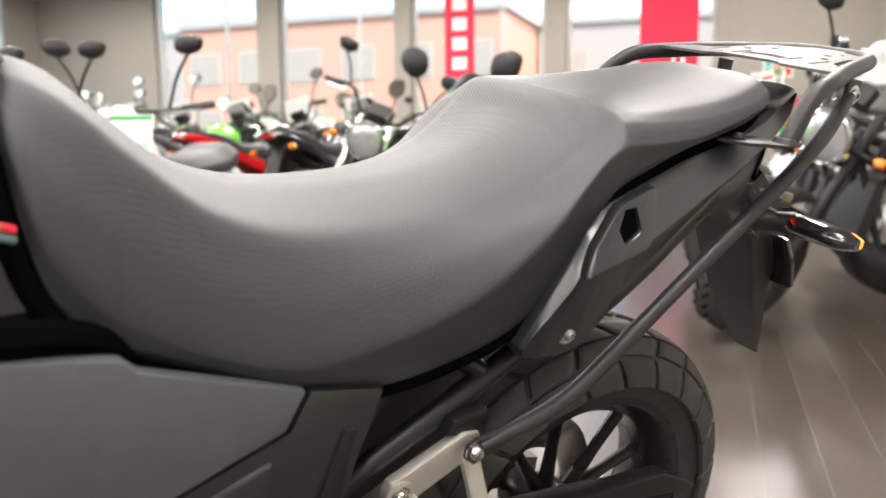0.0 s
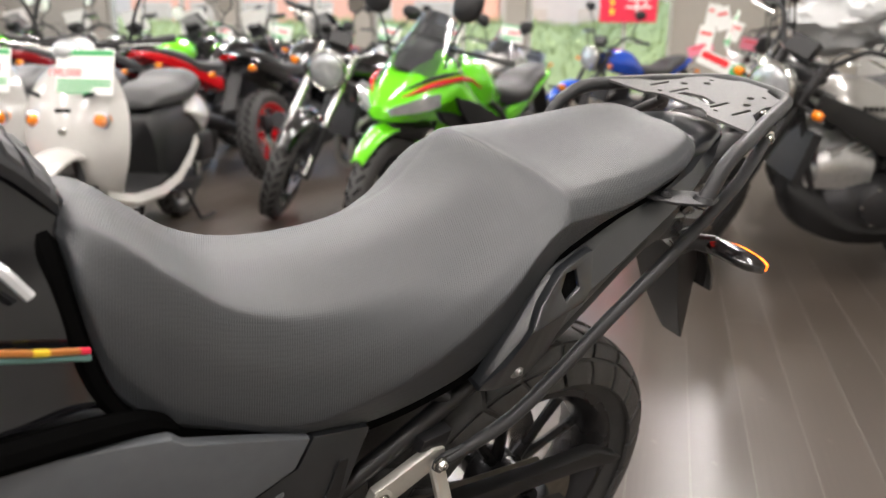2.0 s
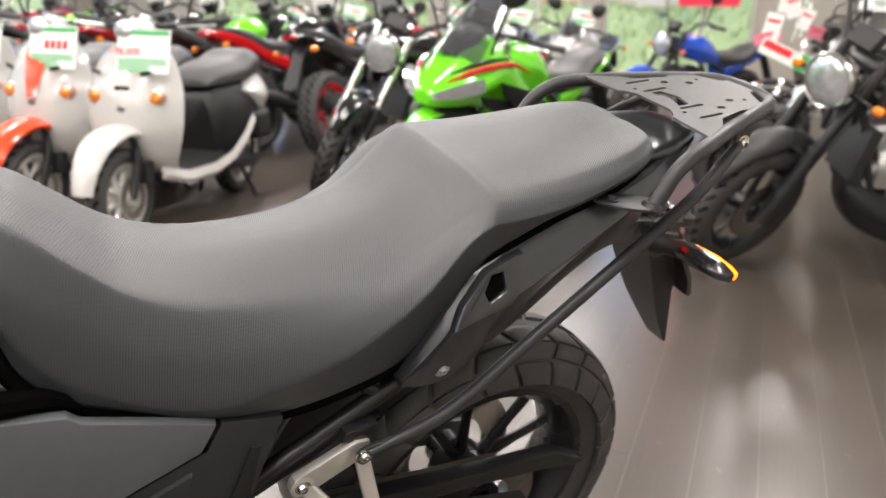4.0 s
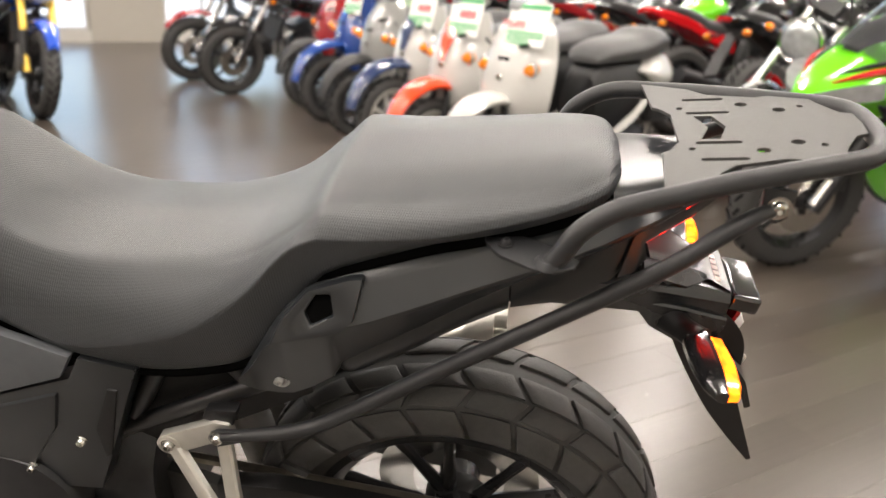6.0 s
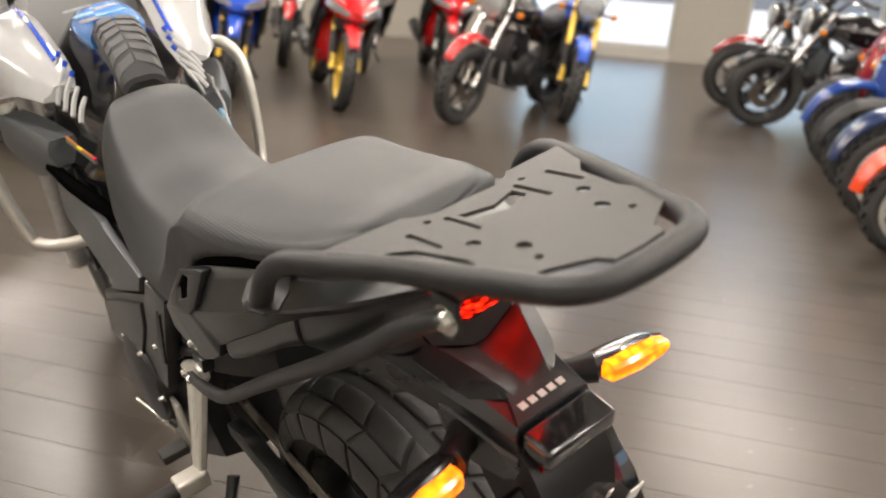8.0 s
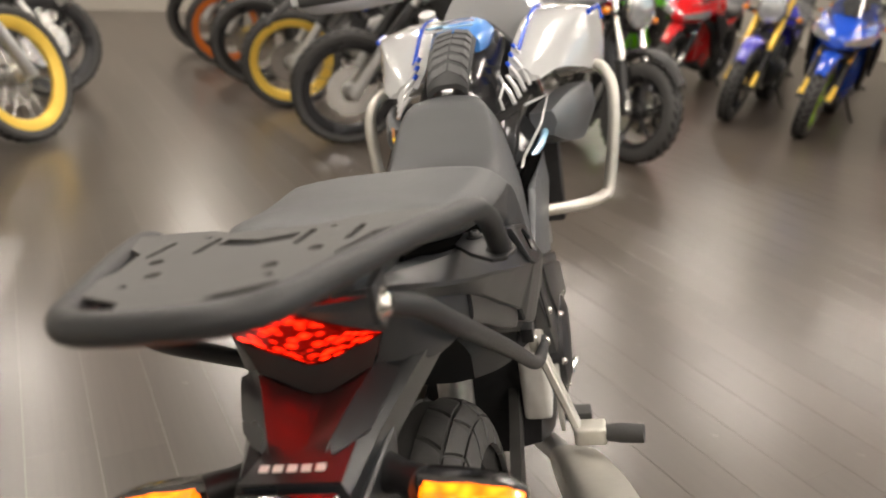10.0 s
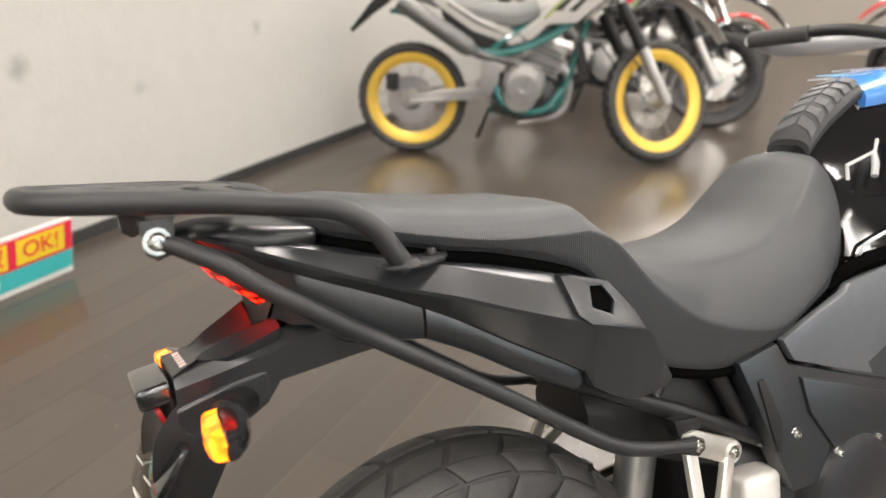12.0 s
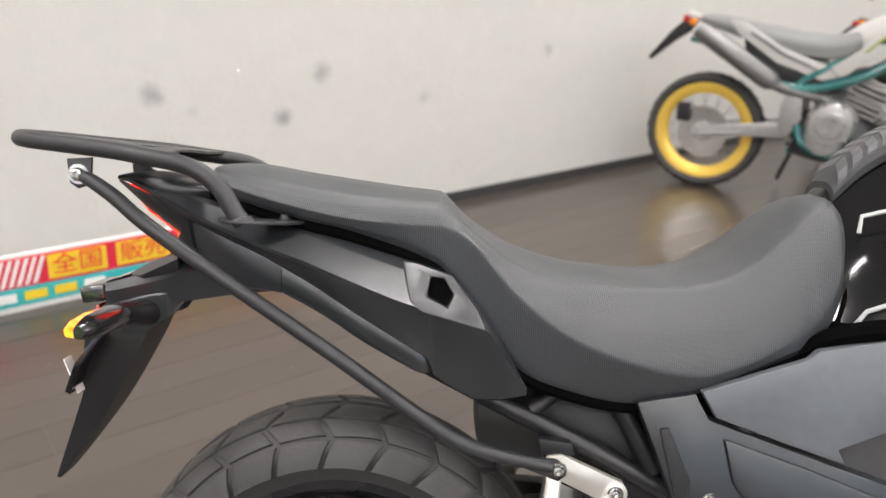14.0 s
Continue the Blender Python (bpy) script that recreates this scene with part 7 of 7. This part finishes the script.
    head = part("handle_cover", hull([(0.80, 0.965, 0.035, 0.96, 0.05, 0.93, 0.04, 0.90), (0.86, 0.985, 0.045, 0.975, 0.068, 0.935, 0.055, 0.885), (0.92, 0.98, 0.045, 0.97, 0.068, 0.93, 0.055, 0.875), (0.955, 0.965, 0.04, 0.96, 0.06, 0.93, 0.05, 0.885)], 3, 2), shield, b, "painted headlamp housing")
    part("headlamp", lathe([(0.054, -0.02), (0.057, 0.01), (0.046, 0.018), (0.026, 0.024), (0, 0.027)], "x", 20, (0.955, 0, 0.925)), M["lens"], head, "round clear headlamp")
    part("handlebar", tube([(0.76, 0.33, 0.985), (0.82, 0.15, 0.955), (0.82, -0.15, 0.955), (0.76, -0.33, 0.985)], 0.012, 8), M["black"], b, "black handlebar")
    for s in (1, -1):
        part("grip", tube([(0.79, s * 0.23, 0.968), (0.755, s * 0.35, 0.988)], 0.017, 8), M["rubber"], b, "rubber grip")
        part("lever", tube([(0.85, s * 0.16, 0.95), (0.825, s * 0.32, 0.96)], 0.006, 6), M["steel"], b)
    mirrors(b, 0.80, 0.18, 0.97, 0.24, 0.10)
    if card:
        price_card(b, Matrix.Translation((1.0, 0.08, 0.845)) @ pose(0, 0, 0, -14, 0, 84), 0.24, 0.19, price)
    return b


# row of scooters in front of the windows
scooter(room(-1.47, -2.25, 0, 12), "cream white scooter with grey seat and price card on its shield", CREAM, CREAM, GSEAT, price="198,000")
scooter(room(-1.45, -2.79, 0, 10), "cream scooter with orange-red fender, front stripe and price card", CREAM, ORANGE, GSEAT, accent=ORANGE)
scooter(room(-1.48, -3.33, 0, 8), "navy step-through with cream shield and grey seat", CREAM, NAVY, GSEAT, NAVY, R=0.235, card=True, accent=NAVY)
scooter(room(-1.50, -3.90, 0, 8), "warm grey scooter with black seat", GREY, M["black"], SEATV, card=False, rim=RIM)
scooter(room(-1.54, -4.48, 0, 6), "dark blue scooter with black seat", paint("mid_blue_paint", (0.01, 0.045, 0.22)), paint("mid_blue_paint", (0.01, 0.045, 0.22)), SEATV, R=0.235, card=True, rim=RIM)
scooter(room(-1.60, -5.08, 0, 6), "dark red scooter with cream panels", paint("dark_red_paint", (0.25, 0.012, 0.015)), M["black"], SEATV, CREAM, card=False, rim=RIM)
motorcycle(room(-1.18, -5.95, 0, 10), "black naked motorcycle with amber indicators", BLACKP, BLACKP, RIM, group="back row")
motorcycle(room(-1.05, -6.85, 0, 10), "black and dark red naked motorcycle", BLACKP, paint("dark_red_paint", (0.25, 0.012, 0.015)), RIM, group="back row")

# machines behind the scooters, tails to the room
BIG = Matrix.Scale(1.07, 4)
DARK_RED = paint("dark_red_paint", (0.25, 0.012, 0.015))
for u, v, h, tm, bm_, rm, st, ac, lab in (
        (-5.30, -2.42, 178, BLACKP, BLACKP, RED, "sport", RED, "black sport motorcycle with red tail lamp and red wheels"),
        (-5.35, -3.08, 174, BLACKP, RED, RIM, "naked", None, "black naked motorcycle with a long red tail"),
        (-5.35, -3.72, 175, GREEN, BLACKP, RIM, "sport", GREEN, "black sport motorcycle with green panels"),
        (-5.35, -4.36, 176, BLACKP, DARK_RED, RIM, "naked", None, "black naked motorcycle with dark red tail"),
        (-5.35, -5.02, 178, SILVER, BLACKP, RIM, "naked", None, "silver and black naked motorcycle with price card"),
        (-5.30, -5.70, 178, GREEN, BLACKP, RIM, "sport", GREEN, "black sport motorcycle with lime trim"),
        (-5.30, -6.40, 178, DARK_RED, RED, RIM, "sport", None, "dark red sport motorcycle with price card"),
        (-5.30, -7.20, 178, CREAM, BLACKP, RIM, "naked", None, "white and black naked motorcycle with price card")):
    motorcycle(room(u, v, 0, h) @ BIG, lab, tm, bm_, rm, st, accent=ac, group="window row", card=True)
motorcycle(room(-2.74, -1.84, 0, -22), "black naked motorcycle with round headlamp and long fork", BLACKP, BLACKP, RIM, "naked", wb=1.45, group="window row", lean=7, fender_mat=BLACKP, steer=36)
motorcycle(room(-2.19, -1.02, 0, -14), "lime green sport motorcycle with red pinstripes and smoked screen", GREEN, GREEN, RIM, "sport", wb=1.40, accent=RED, group="window row", lean=6)
motorcycle(room(-6.30, -0.72, 0, -38), "blue naked motorcycle before the window", BLUE, BLUE, RIM, "naked", group="window row", fork_mat=M["engine"])
for u, v, h, tm, bm_, st, lab in (
        (-7.0, -1.70, -8, CREAM, CREAM, "sport", "white sport motorcycle before the window"), (-7.0, -2.40, -6, BLACKP, RED, "naked", "black and red naked motorcycle before the window"),
        (-7.0, -3.10, -4, GREY, BLACKP, "naked", "grey naked motorcycle before the window"), (-7.1, -3.80, 0, BLACKP, BLACKP, "sport", "black sport motorcycle before the window"),
        (-7.1, -4.50, 4, BLACKP, BLACKP, "naked", "black naked motorcycle before the window"), (-7.1, -5.30, 4, SILVER, BLACKP, "retro", "silver retro motorcycle before the window")):
    motorcycle(room(u, v, 0, h), lab, tm, bm_, RIM, st, group="window row", card=True)

# silver retro machine and the row beside it
motorcycle(room(-2.44, 0.42, 0, -72), "silver retro motorcycle with black frame and exposed engine", SILVER, M["black"], RIM, "retro", wb=1.37, group="wall row", fender_mat=M["black"], frame_mat=M["black"], fork_mat=M["black"], steer=35)
motorcycle(room(-3.42, 0.42, 0, -94), "black retro motorcycle with price tags", BLACKP, M["black"], RIM, "retro", group="wall row", card=True)
motorcycle(room(-4.35, 0.46, 0, -92), "black naked motorcycle with tagged handlebars", BLACKP, BLACKP, RIM, "naked", group="wall row", card=True)
motorcycle(room(-5.30, 0.50, 0, -92), "grey naked motorcycle with tagged handlebars", GREY, BLACKP, RIM, "naked", group="wall row", card=True)

# facing row on the other side
motorcycle(room(0.37, -5.15, 0, 100), "blue naked motorcycle with orange fork stripe", BLUE, BLUE, RIM, "naked", group="far row", fork_mat=GOLD, fender_mat=BLUE)
motorcycle(room(1.12, -4.62, 0, 70), "black naked motorcycle with red front fender", BLACKP, BLACKP, RIM, "naked", group="far row", fender_mat=RED)
motorcycle(room(2.06, -4.62, 0, 120), "red and white sport motorcycle with gold wheels", RED, RED, GOLD, "sport", group="far row", fork_mat=GOLD, fender_mat=RED, accent=CREAM)
motorcycle(room(3.02, -4.62, 0, 118), "bright blue sport motorcycle with lime wheel trim", BLUE, BLUE, paint("lime_rim", (0.25, 0.45, 0.02)), "sport", group="far row", fender_mat=BLUE, fork_mat=GOLD)
motorcycle(room(3.62, -4.50, 0, 118), "violet blue naked motorcycle", VIOLET, VIOLET, RIM, "naked", group="far row", fork_mat=GOLD, fender_mat=VIOLET)
motorcycle(room(4.66, -4.75, 0, 115), "bright red sport motorcycle", RED, RED, RIM, "sport", group="far row", fender_mat=RED)
motorcycle(room(5.55, -4.80, 0, 115), "green and black sport motorcycle", GREEN, GREEN, RIM, "sport", group="far row")
motorcycle(room(6.45, -4.80, 0, 115), "dark red naked motorcycle", paint("dark_red_paint", (0.25, 0.012, 0.015)), BLACKP, RIM, "naked", group="far row")
for u, v, h, tm, bm_, st, lab in ((1.75, -6.5, 112, CREAM, RED, "sport", "white and red sport motorcycle in the second row"), (2.6, -6.55, 112, GREEN, BLACKP, "sport", "green sport motorcycle in the second row"), (3.45, -6.5, 114, RED, RED, "naked", "red naked motorcycle in the second row"), (4.3, -6.5, 114, BLACKP, BLACKP, "naked", "black naked motorcycle in the second row"), (5.2, -6.5, 114, SILVER, BLACKP, "naked", "silver naked motorcycle in the second row")):
    motorcycle(room(u, v, 0, h), lab, tm, bm_, RIM, st, group="second row", card=True)
motorcycle(room(2.80, -2.75, 0, 183), "black naked motorcycle with cast wheels", BLACKP, M["black"], RIM, "naked", group="middle row", lean=7)
motorcycle(room(3.62, -1.24, 0, 80), "black off-road motorcycle with silver hub", M["black"], M["black"], RIM, "dirt", group="middle row", wire=True)
motorcycle(room(4.65, -1.22, 0, 82), "black trail motorcycle with gold wheel", M["black"], BLACKP, GOLD, "dirt", group="middle row", wire=True)
motorcycle(room(5.58, -1.22, 0, 82), "dark blue trail motorcycle", BLUE, BLUE, RIM, "dirt", group="middle row", wire=True)
motorcycle(room(6.42, -1.20, 0, 82), "black trail motorcycle with orange wheel", M["black"], BLACKP, ORIM, "dirt", group="middle row", wire=True)
motorcycle(room(7.3, -1.2, 0, 82), "black and red trail motorcycle", RED, RED, RIM, "dirt", group="middle row", wire=True)

# trail machine with gold rims by the white wall, others past it
motorcycle(room(4.04, 0.47, 0, -70) @ Matrix.Scale(1.05, 4), "white trail motorcycle with gold rims and dark green frame", CREAM, CREAM, GOLD, "dirt", wb=1.40, wire=True, frame_mat=TEAL, fender_mat=CREAM, seat_mat=PALE_SEAT, group="trail machines", lean=0, steer=30)
motorcycle(room(5.25, 0.25, 0, -78), "red and black trail motorcycle past the white one", RED, BLACKP, RIM, "dirt", wire=True, group="trail machines")
motorcycle(room(6.4, 0.25, 0, -80), "black retro motorcycle by the white wall", BLACKP, BLACKP, RIM, "retro", group="trail machines")
motorcycle(room(7.5, 0.25, 0, -80), "black naked motorcycle by the white wall", BLACKP, RED, RIM, "naked", group="trail machines")

# crumpled white plastic wrap over the handlebars by the wall
M["wrap"] = material("white_plastic_wrap", (0.50, 0.505, 0.50), 0.3, vary=0.1, bump=0.004, fine=14)
for u, v, z, s in ((-3.6, 1.18, 1.16, 0.27), (-3.3, 1.55, 1.10, 0.22), (-2.72, 0.88, 0.70, 0.085)):
    bm = bmesh.new()
    bmesh.ops.create_icosphere(bm, subdivisions=4, radius=s)
    for p in bm.verts:
        d = noise.noise(p.co * (1.9 / s)) * 0.35 + abs(noise.noise(p.co * (4.2 / s))) * 0.28
        p.co *= 1 + d
        p.co.z *= 0.62
    ob = part("plastic_wrap", bm, M["wrap"], None)
    ob.matrix_basis = room(u, v, z)
    tagged(ob, "crumpled white plastic wrap lying over a motorcycle", "plastic wrap", "plastic wraps")

# paper tags and striped tape on the machines beside the retro one
M["pink"] = material("pink_print", (0.75, 0.22, 0.30), 0.5)
for u, v, z, w, h, turn, lean, mt in ((-3.55, 0.44, 1.05, 0.09, 0.14, 80, 10, "paper"), (-3.6, 0.53, 1.16, 0.08, 0.13, 100, -14, "paper"), (-3.6, 0.60, 1.09, 0.07, 0.11, 84, 20, "paper"), (-3.55, 0.42, 0.99, 0.14, 0.06, 90, -18, "pink"), (-3.2, 0.66, 1.02, 0.11, 0.06, 90, 12, "pink"), (-4.3, 0.5, 1.2, 0.08, 0.14, 90, 8, "paper")):
    tag = thing("paper_tag", "small hanging paper tag on a handlebar", "tag", room(u, v, z, turn) @ pose(0, 0, 0, 0, lean, 0), "paper tags")
    part("sheet", box((w, 0.003, h)), M[mt], tag, smooth=False)
    part("print_bar", box((w * 0.7, 0.002, h * 0.12), (0, -0.003, h * 0.2)), M["red_print"], tag, smooth=False)
tape = thing("display_tape", "red and white printed display strip with round green and yellow marks", "display strip", room(-2.98, 0.62, 0.872, 90) @ pose(0, 0, 0, 0, 24, 0))
part("strip", box((0.48, 0.004, 0.075)), M["paper"], tape, smooth=False)
for x0 in (-0.16, 0.15):
    part("red_field", box((0.14, 0.002, 0.034), (x0, -0.004, 0.012)), M["red_print"], tape, smooth=False)
for x0, mt in ((-0.03, "green_print"), (0.23, "yellow")):
    part("round_mark", lathe([(0.0, -0.007), (0.042, -0.007), (0.042, -0.001), (0.0, -0.001)], "y", 20, (x0, 0, 0)), M[mt], tape)

# ---- floor boards ----
M["plank"] = plank_wood()
PW, PL, GAP, END = 0.1522, 1.22, 0.0020, 0.0005
board = box((PL - END, PW - GAP, 0.004), (0, 0, -0.002))
proto = part("floor_plank", board, M["plank"], floor, smooth=False)
near, far = [], []
rng = random.Random(7)
v = V0
row = 0
while v < V1 - 0.02:
    u = U0 + rng.random() * -PL
    while u < U1:
        c = (u + PL / 2, v + PW / 2 + 0.047)
        if c[1] + PW / 2 < V1 + 0.05:
            (near if (-4.2 < c[0] < 4.3 and -1.35 < c[1] < 2.4) else far).append(c)
        u += PL
    v += PW
    row += 1
near.sort(key=lambda c: math.hypot(c[0] - 0.2, c[1] - 0.4))
far += near[299:]
near = near[:299]
for i, c in enumerate(near):
    ob = proto if i == 0 else proto.copy()
    if i:
        scene.collection.objects.link(ob)
    ob.parent = floor
    ob.matrix_basis = Matrix.Translation((c[0], c[1], 0))
verts, faces = [], []
for cu, cv in far:
    k = len(verts)
    a, b = (PL - END) / 2, (PW - GAP) / 2
    for z in (-0.004, 0.0):
        verts += [(cu - a, cv - b, z), (cu + a, cv - b, z), (cu + a, cv + b, z), (cu - a, cv + b, z)]
    faces += [(k + 4, k + 5, k + 6, k + 7), (k, k + 1, k + 5, k + 4), (k + 1, k + 2, k + 6, k + 5), (k + 2, k + 3, k + 7, k + 6), (k + 3, k, k + 4, k + 7)]
me = bpy.data.meshes.new("far_planks")
me.from_pydata(verts, [], faces)
M["far_plank"] = plank_wood()
nodes = M["far_plank"].node_tree.nodes
for nd in list(nodes):
    if nd.bl_idname == "ShaderNodeObjectInfo":
        geo = nodes.new("ShaderNodeNewGeometry")
        for link in list(nd.outputs["Random"].links):
            M["far_plank"].node_tree.links.new(geo.outputs["Random Per Island"], link.to_socket)
me.materials.append(M["far_plank"])
rest = new("far_planks", me)
rest.parent = floor
tagged(rest, kind="stuff")
